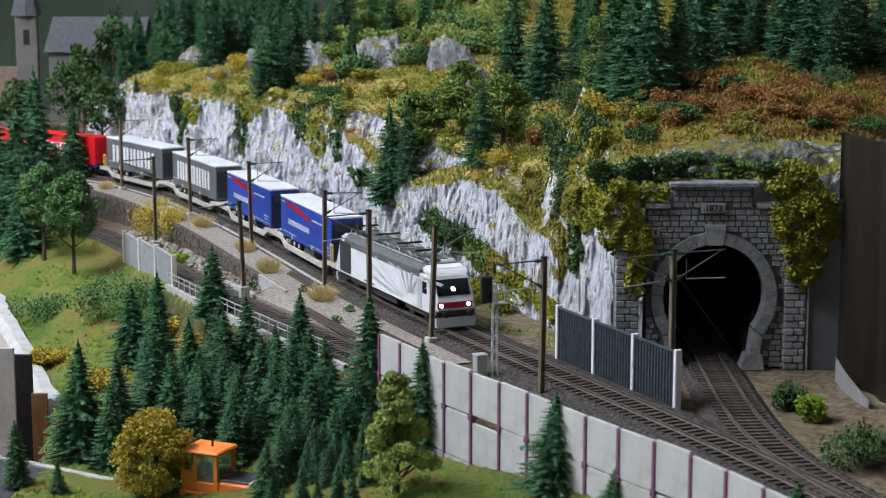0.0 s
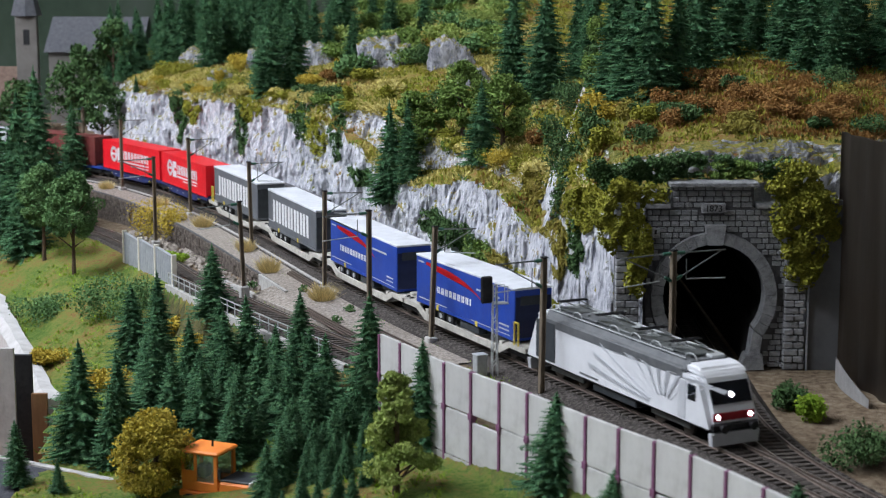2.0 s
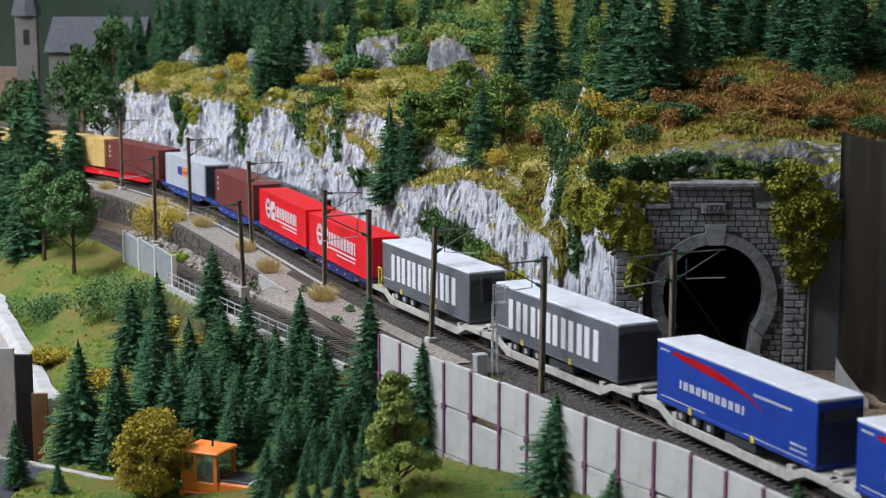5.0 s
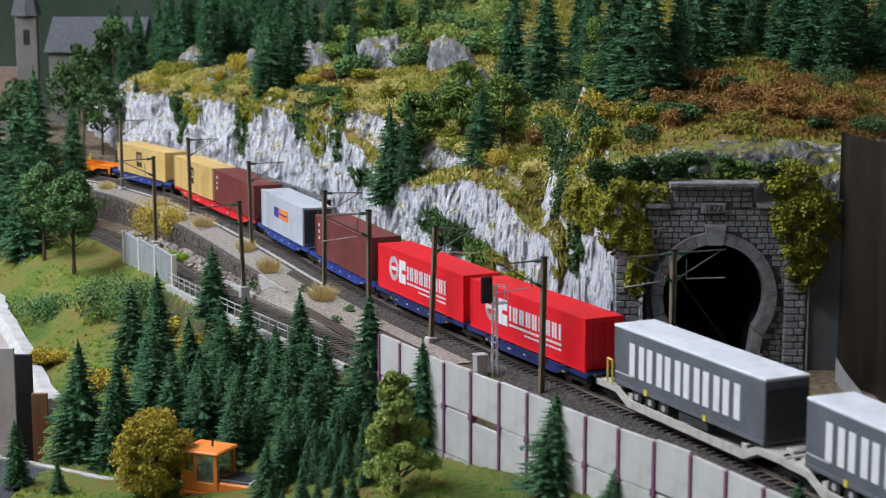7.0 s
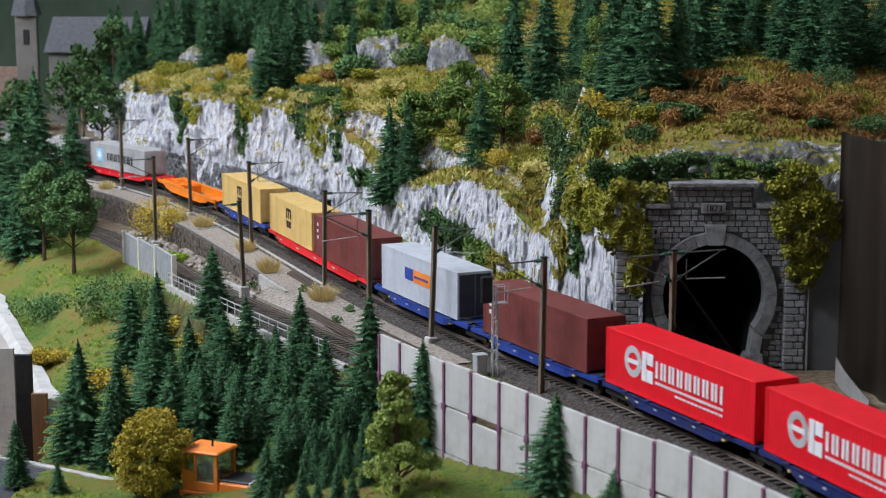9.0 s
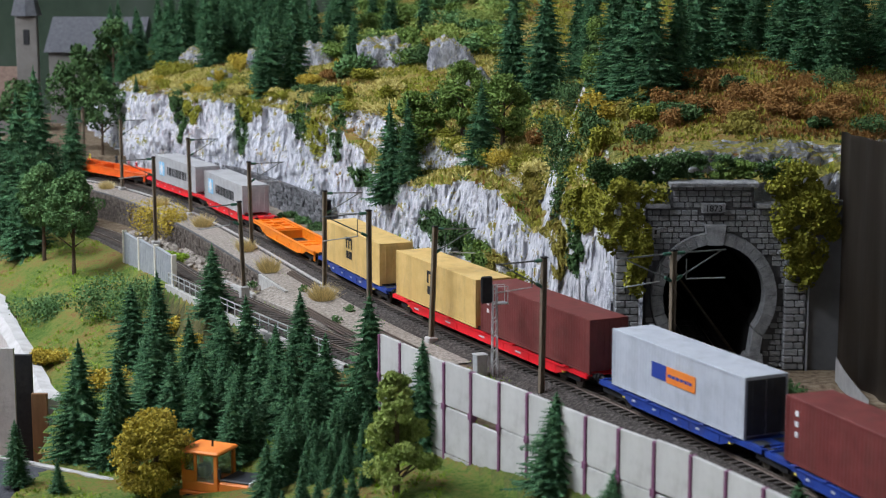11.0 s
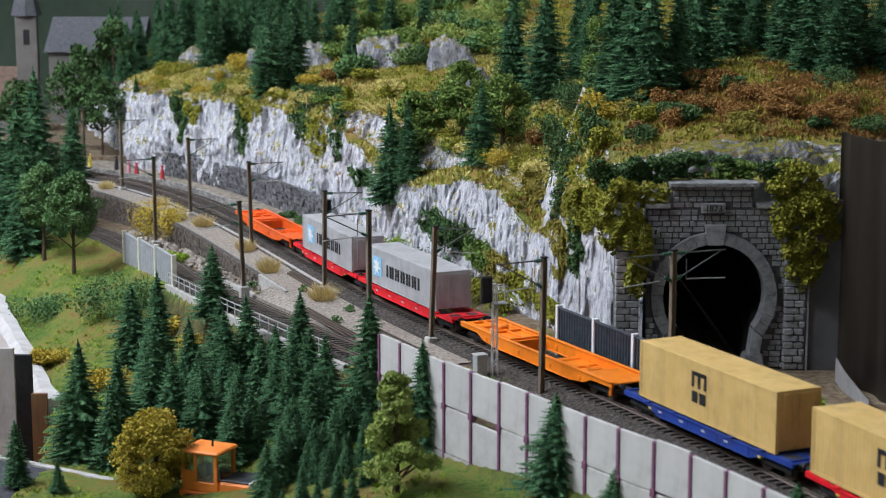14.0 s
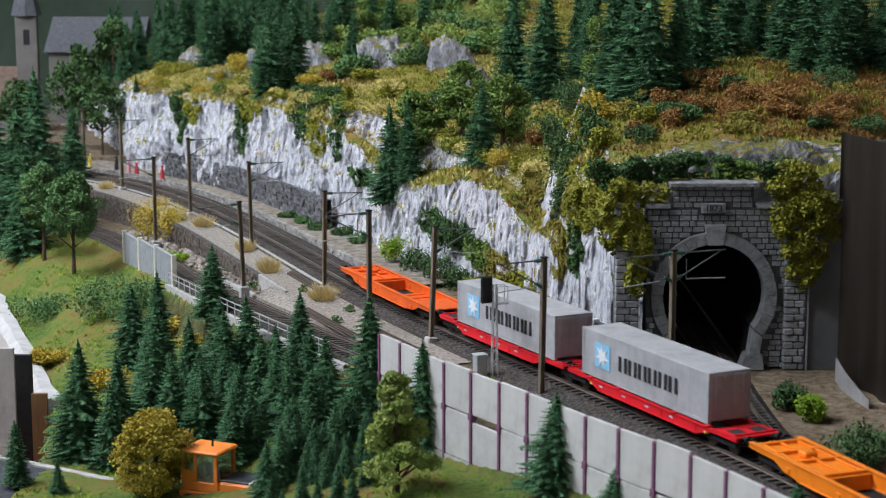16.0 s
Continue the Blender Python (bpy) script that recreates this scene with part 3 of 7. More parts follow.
def place2(s, o):
    l, _ = side_line(s)
    return along(s, l + o)


lay_track("lower_track", place2, lambda s: float(side_line(s)[1]), -5, 112, 20, 110, "second track on dark ballast beside a stone wall", 1.5, 1.9)

TUN = ((0, 15.9, 150), (22, 16.0, 128), (50, 15.9, 100), (58, 15.75, 92), (64, 15.9, 86), (70, 17.0, 80), (77.4, 19.4, 73), (92.2, 25.0, 59.3))


def place_t(s, o):
    k = [r[0] for r in TUN]
    f = lambda q: (np.interp(q, k, [r[1] for r in TUN]), np.interp(q, k, [r[2] for r in TUN]))
    g = lambda q: np.mean([f(q + e) for e in (-3, -1.5, 0, 1.5, 3)], axis=0)
    (x, y), (x2, y2) = g(s), g(s + 0.5)
    a = math.atan2(y2 - y, x2 - x)
    return x - math.sin(a) * o, y + math.cos(a) * o, a


lay_track("tunnel_track", place_t, lambda s: -0.02, 3, 88, 36, 74, "branch track leading into the stone tunnel", 1.5, 2.0)


def shelves():
    ss = np.arange(54, 132, 1.0)
    wall = thing("retaining_wall", label="dark rubble stone retaining wall below the main line", category="retaining wall", kind="structure")
    ribbon("wall_core", np.arange(61, 122, 1.0), along, lambda s: 0.0, ((5.0, -4.0), (5.3, -4.0), (5.25, -0.5), (5.0, -0.5)), MAT["mortar"], wall)
    stones = bmesh.new()
    random.seed(5)
    for row in range(7):
        s = 61 + random.random()
        while s < 121:
            w = random.uniform(0.45, 0.95)
            x, y, a = along(s + w / 2, 5.28 + random.uniform(0, 0.1))
            z = -0.78 - row * 0.42
            m = Matrix.Translation((x, y, z)) @ Matrix.Rotation(a, 4, "Z") @ Matrix.Diagonal((w * 0.94, 0.22, 0.38, 1))
            g = bmesh.ops.create_cube(stones, size=1, matrix=m)
            for v in g["verts"]:
                v.co += Vector([random.uniform(-0.05, 0.05) for _ in range(3)])
            s += w
    tagged(part("stones", stones, MAT["darkstone"], wall), kind="stuff")
    strip = ribbon("gravel_shelf", np.arange(33, 128, 1.0), along, lambda s: -0.5, ((2.25, -0.6), (5.1, -0.6), (5.1, 0.02), (2.25, 0.02)), MAT["gravel"])
    tagged(strip, "pale gravel shelf beside the main line", "gravel path", kind="structure")
    kerb = ribbon("shelf_kerb", np.arange(56, 130, 1.0), along, lambda s: -0.45, ((2.05, -0.5), (2.3, -0.5), (2.3, 0.1), (2.05, 0.1)), MAT["concrete"])
    tagged(kerb, "pale concrete kerb along the ballast", "kerb", kind="structure")
    yard = bmesh.new()
    rows = []
    for s in np.arange(35, 62, 1.0):
        l2, z2 = side_line(s)
        rows.append([yard.verts.new((*along(s, l)[:2], z)) for l, z in ((5.0, -0.5), (5.8, -0.5), (l2 - 1.7, min(-0.5, z2 - 0.12)), (l2 - 1.7, -2.5), (5.0, -2.5))])
    for a, b in zip(rows, rows[1:]):
        for i in range(4):
            yard.faces.new((a[i], a[i + 1], b[i + 1], b[i]))
    yard.faces.new(rows[-1])
    bmesh.ops.recalc_face_normals(yard, faces=yard.faces)
    tagged(part("gravel_yard", yard, MAT["gravel"]), "pale gravel yard between the two tracks", "gravel", kind="structure")
    low = ribbon("low_wall", np.arange(58.2, 66, 0.8), along, lambda s: -0.5, ((5.32, -1.0), (5.55, -1.0), (5.55, 0.12), (5.32, 0.12)), MAT["concrete"])
    tagged(low, "low weathered concrete wall at the yard's end", "low wall", kind="structure")
    foot = thing("foot_wall", label="dark rubble wall at the foot of the cliff", category="retaining wall", kind="structure")
    ribbon("wall_core", np.arange(84, 126, 1.0), along, lambda s: 0.0, ((-6.3, -0.8), (-5.75, -0.8), (-5.9, 2.3), (-6.3, 2.3)), MAT["mortar"], foot)
    fw = bmesh.new()
    for row in range(8):
        s = 84 + random.random()
        while s < 125:
            w = random.uniform(0.5, 1.1)
            x, y, a = along(s + w / 2, -5.72 - 0.02 * row + random.uniform(-0.05, 0.08))
            m = Matrix.Translation((x, y, -0.35 + row * 0.36)) @ Matrix.Rotation(a, 4, "Z") @ Matrix.Diagonal((w * 0.92, 0.3, 0.31, 1))
            g = bmesh.ops.create_cube(fw, size=1, matrix=m)
            for v in g["verts"]:
                v.co += Vector([random.uniform(-0.06, 0.06) for _ in range(3)])
            s += w
    tagged(part("stones", fw, M("grey_rubble", [(0.07, 0.07, 0.075), (0.14, 0.14, 0.145), (0.26, 0.26, 0.27)], 2.5, 0.95, bump=0.8, rand=0.3, island=True), foot), kind="stuff")
    # pale platform strip with a rubble edge between line and cliff
    plat = ribbon("platform", np.arange(56, 142, 1.0), along, lambda s: -0.5, ((-9.5, -0.4), (-2.9, -0.4), (-2.9, 0.25), (-9.5, 0.3)), MAT["path"])
    tagged(plat, "pale trodden path between the line and the cliff", "path", kind="structure")
    rub = bmesh.new()
    for row in range(2):
        s = 56.0
        while s < 141:
            w = random.uniform(0.4, 0.8)
            x, y, a = along(s + w / 2, -2.75 + random.uniform(-0.06, 0.06))
            m = Matrix.Translation((x, y, -0.42 + row * 0.33)) @ Matrix.Rotation(a, 4, "Z") @ Matrix.Diagonal((w * 0.93, 0.3, 0.31, 1))
            g = bmesh.ops.create_cube(rub, size=1, matrix=m)
            for v in g["verts"]:
                v.co += Vector([random.uniform(-0.06, 0.06) for _ in range(3)])
            s += w
    e = part("platform_edge", rub, M("pale_rubble", [(0.22, 0.21, 0.2), (0.42, 0.4, 0.37)], 2.5, 0.9, bump=0.6, rand=0.25, island=True), plat)
    tagged(e, "rough pale stone edge", kind="stuff")


shelves()


# ---- tunnel portal ----
def inner_arch(n=28, grow=0.0):
    """Horseshoe outline from the left foot over the crown to the right foot."""
    pts = []
    for i in range(n + 1):
        a = math.radians(218 - 256 * i / n)
        pts.append((PX + (3.02 + grow) * math.cos(a), 3.85 + (3.15 + grow) * math.sin(a)))
    low = -0.5
    return [(PX - 2.05 - grow * 0.9, low)] + pts + [(PX + 2.05 + grow * 0.9, low)]


def portal():
    t = thing("tunnel_portal", label="grey stone tunnel portal with horseshoe arch and raised parapet", category="tunnel portal")
    inner, outer = inner_arch(), inner_arch(grow=0.72)
    # solid wall round the arch, with its hole
    bm = bmesh.new()
    L, R = 12.0, 20.4

    def rim_point(x, z):
        dx, dz = x - PX, z - 3.85
        sx = ((R - PX) / dx) if dx > 1e-6 else ((L - PX) / dx if dx < -1e-6 else 1e9)
        sz = (9.1 - 3.85) / dz if dz > 1e-6 else ((-0.6 - 3.85) / dz if dz < -1e-6 else 1e9)
        k = min(sx, sz)
        return PX + dx * k, 3.85 + dz * k
    for y0, y1 in ((PY + 0.18, PY + 1.3),):
        fi, fo, bi, bo = [], [], [], []
        for x, z in outer:
            ex, ez = rim_point(x, z)
            fi.append(bm.verts.new((x, y0, z)))
            fo.append(bm.verts.new((ex, y0, ez)))
            bi.append(bm.verts.new((x, y1, z)))
            bo.append(bm.verts.new((ex, y1, ez)))
        for i in range(len(outer) - 1):
            bm.faces.new((fi[i], fi[i + 1], fo[i + 1], fo[i]))
            bm.faces.new((bi[i], bo[i], bo[i + 1], bi[i + 1]))
            bm.faces.new((fi[i], bi[i], bi[i + 1], fi[i + 1]))
    box(bm, L, R, PY + 0.19, PY + 1.28, 8.4, 9.1)
    box(bm, 13.5, 18.25, PY + 0.185, PY + 1.3, 9.1, 10.4)
    bmesh.ops.recalc_face_normals(bm, faces=bm.faces)
    part("backing", bm, MAT["mortar"], t)
    # arch stones
    n = 26
    pin, pout = inner_arch(n, 0), inner_arch(n, 0.7)
    for i in range(len(pin) - 1):
        a, b, c, d = pin[i], pin[i + 1], pout[i + 1], pout[i]
        sh = lambda p, q, f: (p[0] + (q[0] - p[0]) * f, p[1] + (q[1] - p[1]) * f)
        q = [sh(a, b, 0.03), sh(a, b, 0.97), sh(d, c, 0.97), sh(d, c, 0.03)]
        part("arch_stone", extrude(q, PY - 0.22, PY + 1.1), MAT["stone"], t)
    key = extrude([(PX - 0.42, 6.95), (PX + 0.42, 6.95), (PX + 0.62, 8.15), (PX - 0.62, 8.15)], PY - 0.34, PY + 0.5)
    part("keystone", key, MAT["stone"], t)
    for sx in (-1, 1):
        part("arch_foot", extrude([(PX + sx * 1.6, -0.55), (PX + sx * 3.05, -0.55), (PX + sx * 2.95, 0.35), (PX + sx * 1.95, 0.35)], PY - 0.35, PY + 0.9), MAT["stone"], t)
    part("cornice", Box(11.9, 13.35, PY - 0.2, PY + 1.2, 9.12, 9.4, bev=0.04), MAT["stone"], t)
    part("cornice", Box(18.4, 20.4, PY - 0.2, PY + 1.2, 9.12, 9.4, bev=0.04), MAT["stone"], t)
    part("cap_stone", Box(13.25, 18.5, PY - 0.3, PY + 1.35, 10.38, 10.66, bev=0.05), MAT["stone"], t)
    plaque = part("plaque", Box(15.15, 16.55, PY - 0.28, PY + 0.1, 8.86, 9.44, bev=0.03), MAT["stone"], t)
    year = bpy.data.curves.new("year_figures", "FONT")
    year.body, year.size, year.extrude, year.align_x = "1873", 0.52 * K, 0.02 * K, "CENTER"
    carved = new("year_draft", year)
    bpy.context.view_layer.update()
    figures = bpy.data.meshes.new_from_object(carved.evaluated_get(bpy.context.evaluated_depsgraph_get()))
    bpy.data.objects.remove(carved)
    figures.materials.append(MAT["lining"])
    year_ob = new("year_figures", figures)
    year_ob.parent = plaque
    year_ob["label"] = "dark carved year figures"
    year_ob.matrix_basis = pose(15.85 * K, (PY - 0.29) * K, 8.97 * K, 90)
    part("wall_niche", Box(12.25, 12.75, PY - 0.12, PY + 0.1, 7.35, 7.95, bev=0.03), MAT["stone"], t)
    part("niche_opening", Box(12.42, 12.56, PY - 0.13, PY - 0.05, 7.6, 7.85), MAT["lining"], t)
    # pilasters of coursed blocks
    random.seed(11)
    block_cache = {}

    def block(w, h, d):
        key_ = (round(w, 1), round(h, 2), round(d, 1))
        if key_ not in block_cache:
            w2, h2, d2 = key_
            block_cache[key_] = mesh_of("block", Box(0.03, w2 - 0.03, -d2, 0.2, 0.03, h2 - 0.03, bev=0.04), MAT["stone"])
        return block_cache[key_]

    def put(x, z, w, h, d):
        ob = new("block", block(w, h, d))
        ob.parent = t
        ob.matrix_basis = pose(x * K, (PY + 0.2 + random.uniform(-0.04, 0.04)) * K, z * K)

    def inside(x, z):
        dx, dz = (x - PX) / 3.75, (z - 3.85) / 3.88
        return dx * dx + dz * dz < 1.0 or (z < 2.5 and abs(x - PX) < 2.9)
    h = 0.34
    row = 0
    z = -0.5
    while z < 10.3:
        x0, x1 = (12.0, 20.4) if z < 9.0 else (13.5, 18.25)
        if 9.0 <= z < 9.1:
            z = 9.12
        x = x0 - (0.3 if row % 2 else 0.0)
        while x < x1 - 0.15:
            w = random.choice((0.4, 0.5, 0.6, 0.7))
            xa, xb = max(x, x0), min(x + w, x1)
            cx = (xa + xb) / 2
            if xb - xa > 0.2 and not inside(xa if xa > PX else xb, z + h / 2) and not (15.0 < cx < 16.7 and 8.8 < z + h / 2 < 9.5):
                put(xa, z, xb - xa, h, 0.1)
            x += w
        z += h
        row += 1
    for px0, px1 in ((10.15, 11.6), (20.15, 21.4)):
        part("pilaster_core", Box(px0 + 0.05, px1 - 0.05, PY - 0.15, PY + 1.3, -0.6, 9.3), MAT["mortar"], t)
        z, row = -0.55, 0
        while z < 9.2:
            w = (px1 - px0)
            cut = 0.6 if row % 2 else 0.9
            for xa, xb in ((px0, px0 + cut), (px0 + cut, px1)):
                ob = new("block", block(xb - xa, 0.42, 0.5))
                ob.parent = t
                ob.matrix_basis = pose(xa * K, (PY + 0.18 + random.uniform(-0.05, 0.05)) * K, z * K)
            z += 0.42
            row += 1
    # Horseshoe tube, near-black over its whole length, closed at the far end.
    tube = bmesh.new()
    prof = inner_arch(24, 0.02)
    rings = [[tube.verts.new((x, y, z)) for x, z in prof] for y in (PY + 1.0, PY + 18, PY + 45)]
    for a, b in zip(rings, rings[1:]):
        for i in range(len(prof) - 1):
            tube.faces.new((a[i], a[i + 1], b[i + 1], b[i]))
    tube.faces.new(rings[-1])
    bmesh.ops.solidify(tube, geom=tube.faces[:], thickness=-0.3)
    part("lining", tube, MAT["lining"], t, "near-black tunnel lining")


portal()


# ---- noise barriers ----
def barrier_wall():
    """White two-tier barrier with purple posts in front of both tracks."""
    t = thing("noise_barrier", label="off-white two-tier noise barrier with purple posts", category="noise barrier")
    fs = (-14, 0, 7, 15.5, 20.5, 28.5, 34)
    fl = (6.6, 7.75, 8.95, 9.7, 10.3, 10.5, 10.4)
    pts = []
    s = 28.6
    while s > -12:
        pts.append(along(s, float(np.interp(s, fs, fl)))[:2])
        s -= 2.58
    for i, (a, b) in enumerate(zip(pts, pts[1:])):
        a, b = Vector((*a, 0)), Vector((*b, 0))
        d = b - a
        rz = math.degrees(math.atan2(d.y, d.x))
        m = pose(a.x * K, a.y * K, 0, 0, 0, rz)
        wob = random.uniform(-0.06, 0.06)
        drop = -0.12 if i == 4 else 0.0
        for z0, z1 in ((0.62 + wob, 2.95 + wob + drop), (-1.9 + drop * 3, 0.56 + drop * 2.4)):
            p_ = part("panel", Box(0.1, d.length - 0.1, -0.09, 0.09, z0, z1, bev=0.03), MAT["white_panel"], t)
            p_.matrix_basis = m
        q = part("post", Box(-0.1, 0.1, -0.16, 0.16, -2.6, 2.9, bev=0.02), MAT["purple"], t)
        q.matrix_basis = m
        f = part("post_clip", Box(-0.16, 0.16, -0.2, 0.2, 0.4, 0.75, bev=0.02), MAT["purple"], q)
        base = part("plinth", Box(0.0, d.length, -0.14, 0.14, -3.4, -1.95 + drop * 3), MAT["concrete"], t)
        base.matrix_basis = m


barrier_wall()


def corrugated(name, p0, p1, n, z0, z1, ridges, panel_mat, post_mat, label, post_w=0.26):
    t = thing(name, label=label, category="noise barrier")
    for i in range(n):
        a = Vector((p0[0] + (p1[0] - p0[0]) * i / n, p0[1] + (p1[1] - p0[1]) * i / n, 0))
        b = Vector((p0[0] + (p1[0] - p0[0]) * (i + 1) / n, p0[1] + (p1[1] - p0[1]) * (i + 1) / n, 0))
        d = b - a
        m = pose(a.x * K, a.y * K, 0, 0, 0, math.degrees(math.atan2(d.y, d.x)))
        out = []
        w = (d.length - 0.1) / ridges
        for j in range(ridges):
            x = 0.05 + j * w
            out += [(x, -0.1), (x + w * 0.35, -0.1), (x + w * 0.5, -0.02), (x + w * 0.85, -0.02)]
        top = z0[1] + (z1[1] - z0[1]) * i / n
        low = z0[0] + (z1[0] - z0[0]) * i / n
        prof = out + [(d.length - 0.05, -0.1), (d.length - 0.05, 0.12), (0.05, 0.12)]
        bm = bmesh.new()
        lo = [bm.verts.new((x, y, low)) for x, y in prof]
        hi = [bm.verts.new((x, y, top)) for x, y in prof]
        bm.faces.new(lo)
        bm.faces.new(hi)
        for k in range(len(prof)):
            bm.faces.new((lo[k], lo[(k + 1) % len(prof)], hi[(k + 1) % len(prof)], hi[k]))
        bmesh.ops.recalc_face_normals(bm, faces=bm.faces)
        part("panel", bm, panel_mat, t).matrix_basis = m
        part("top_rail", Box(0.05, d.length - 0.05, -0.13, 0.14, top, top + 0.07), panel_mat, t).matrix_basis = m
        ends = (0, 1) if i == n - 1 else (0,)
        for e in ends:
            x = d.length * e
            part("post", Box(x - post_w / 2, x + post_w / 2, -0.2, 0.2, low - 0.8, top + 0.22, bev=0.03), post_mat, t).matrix_basis = m


ax, ay, _ = along(31.6, -2.75)
bx, by, _ = along(18.2, -2.35)
corrugated("dark_noise_barrier", (ax, ay), (bx, by), 3, (-0.6, 2.6), (-0.6, 2.6), 14, MAT["dark_panel"], MAT["white"], "dark slate corrugated noise barrier with white posts")
ax, ay, _ = along(86.0, 11.8)
bx, by, _ = along(70.0, 11.1)
corrugated("grey_noise_barrier", (ax, ay), (bx, by), 3, (-2.9, 0.2), (-2.3, 0.7), 9, MAT["grey_panel"], MAT["cream"], "grey corrugated noise barrier with cream posts")


# ---- overhead line masts ----
def mast(s, l, top, reach, ground=-0.5, two=False, lean=0.0):
    """A brown post on a pale foot with a bracket that reaches over the track. reach: metres, positive away from the viewer."""
    x, y, a = along(s, l)
    t = thing("catenary_mast", x, y, ground, math.degrees(a), "brown overhead line mast on a pale concrete foot", "catenary mast", "overhead line masts")
    part("foot", Box(-0.34, 0.34, -0.34, 0.34, -0.6, 0.36, bev=0.07), MAT["concrete"], t)
    t.matrix_basis = t.matrix_basis @ pose(0, 0, 0, lean)
    h = top - ground
    p_ = bmesh.new()
    box(p_, -0.14, 0.14, -0.14, -0.09, 0.1, h)
    box(p_, -0.14, 0.14, 0.09, 0.14, 0.1, h)
    box(p_, -0.05, 0.05, -0.1, 0.1, 0.1, h)
    part("post", p_, MAT["mast"], t)
    part("cap", Box(-0.17, 0.17, -0.17, 0.17, h, h + 0.08), MAT["black"], t)
    for k in ((-reach, reach) if two else (reach,)):
        y1 = -k
        part("top_arm", Rod((0, 0, h - 0.12), (0, y1, h - 0.18), 0.045), MAT["steel"], t)
        part("brace", Rod((0, y1 * 0.08, h - 1.55), (0, y1 * 0.92, h - 0.2), 0.04), MAT["steel"], t)
        part("steady_arm", Rod((0, y1 * 0.25, h - 1.6), (0, y1, h - 1.75), 0.035), MAT["galv"], t)
        part("drop_tube", Rod((0, y1 * 0.25, h - 1.6), (0, y1 * 0.25, h - 0.5), 0.03), MAT["steel"], t)
        part("insulator", Rod((0, y1 * 0.06, h - 0.13), (0, y1 * 0.2, h - 0.14), 0.1, n=10), MAT["green_ins"], t)
        part("insulator", Rod((0, y1 * 0.04, h - 1.62), (0, y1 * 0.16, h - 1.42), 0.1, n=10), MAT["green_ins"], t)


for s, l, top, lean in ((39, 2.35, 6.9, 2.4), (58, 2.6, 6.8, 0.8), (77.5, 2.85, 6.8, -1.0), (98, 2.75, 6.8, -0.6), (119, 2.7, 6.9, 0.3)):
    mast(s, l, top, 2.9, lean=lean)
mast(24.6, 2.45, 7.2, -3.0, -0.9, lean=0.9)
mast(19.4, -2.75, 8.0, 3.4, two=True)
mast(43.4, 4.7, 7.5, -3.2)
mast(60.5, 8.0, 6.0, -3.2, -0.6, lean=-2.0)
mast(92, 7.7, 5.9, -3.2, -2.0)
mast(137, -4.0, 6.6, -3.2)


# ---- rolling stock: x runs forward, -y is the side towards the viewer ----
MOVERS = []


def roller(name, centre, base, label, category, group=""):
    t = thing(name, label=label, category=category, group=group)
    MOVERS.append((t, centre, base))
    return t


def bogie(x, parent, mat, wheels=2, r=0.42, base=1.8):
    """A bogie frame with its wheelsets."""
    b = bmesh.new()
    for y in (-1.02, 1.02):
        box(b, x - base / 2 - 0.5, x + base / 2 + 0.5, y - 0.08, y + 0.08, 0.42, 0.72, bev=0.03)
    box(b, x - 0.3, x + 0.3, -1.0, 1.0, 0.45, 0.75)
    f = part("bogie", b, mat, parent)
    for i in range(wheels):
        wx = x - base / 2 + base * i / (wheels - 1)
        w = bmesh.new()
        for y in (-0.78, 0.78):
            rod(w, (wx, y - 0.07, r), (wx, y + 0.07, r), r, n=18)
        rod(w, (wx, -1.05, r), (wx, 1.05, r), 0.08)
        part("wheelset", w, MAT["wheel"], f, smooth=False)


def buffers(x, d, parent, mat):
    for y in (-0.87, 0.87):
        b = Rod((x, y, 1.03), (x + d * 0.4, y, 1.03), 0.1)
        rod(b, (x + d * 0.38, y, 1.03), (x + d * 0.45, y, 1.03), 0.22, n=14)
        part("buffer", b, mat, parent)


def bars(parent, x0, x1, z0, z1, n, mat, y, name="lettering_bar", gap=0.22):
    """Plain upright bars in place of a word."""
    w = (x1 - x0) / n
    b = bmesh.new()
    for i in range(n):
        box(b, x0 + w * i, x0 + w * (i + 1) - gap * w, y - 0.012, y + 0.012, z0, z1)
    return part(name, b, mat, parent)


def word(parent, x0, x1, z0, z1, n, mat, y, ink=0.34, name="lettering_bar"):
    """A row of plain upright stems, two to a character, in place of a word."""
    w = (x1 - x0) / n
    b = bmesh.new()
    for i in range(n):
        a = x0 + w * i
        for c in (a, a + w * (0.84 - ink)):
            box(b, c, c + w * ink, y - 0.012, y + 0.012, z0, z1)
    return part(name, b, mat, parent)


def disc(parent, x, z, r, y, mat, name="emblem", n=24, inner=0.0):
    b = bmesh.new()
    if inner:
        for i in range(n):
            a0, a1 = 2 * math.pi * i / n, 2 * math.pi * (i + 1) / n
            q = [(x + rr * math.cos(a), z + rr * math.sin(a)) for rr, a in ((inner, a0), (r, a0), (r, a1), (inner, a1))]
            b.faces.new([b.verts.new((px_, y, pz)) for px_, pz in q])
        bmesh.ops.solidify(b, geom=b.faces[:], thickness=0.02)
    else:
        rod(b, (x, y - 0.012, z), (x, y + 0.012, z), r, n=n)
    return part(name, b, mat, parent)


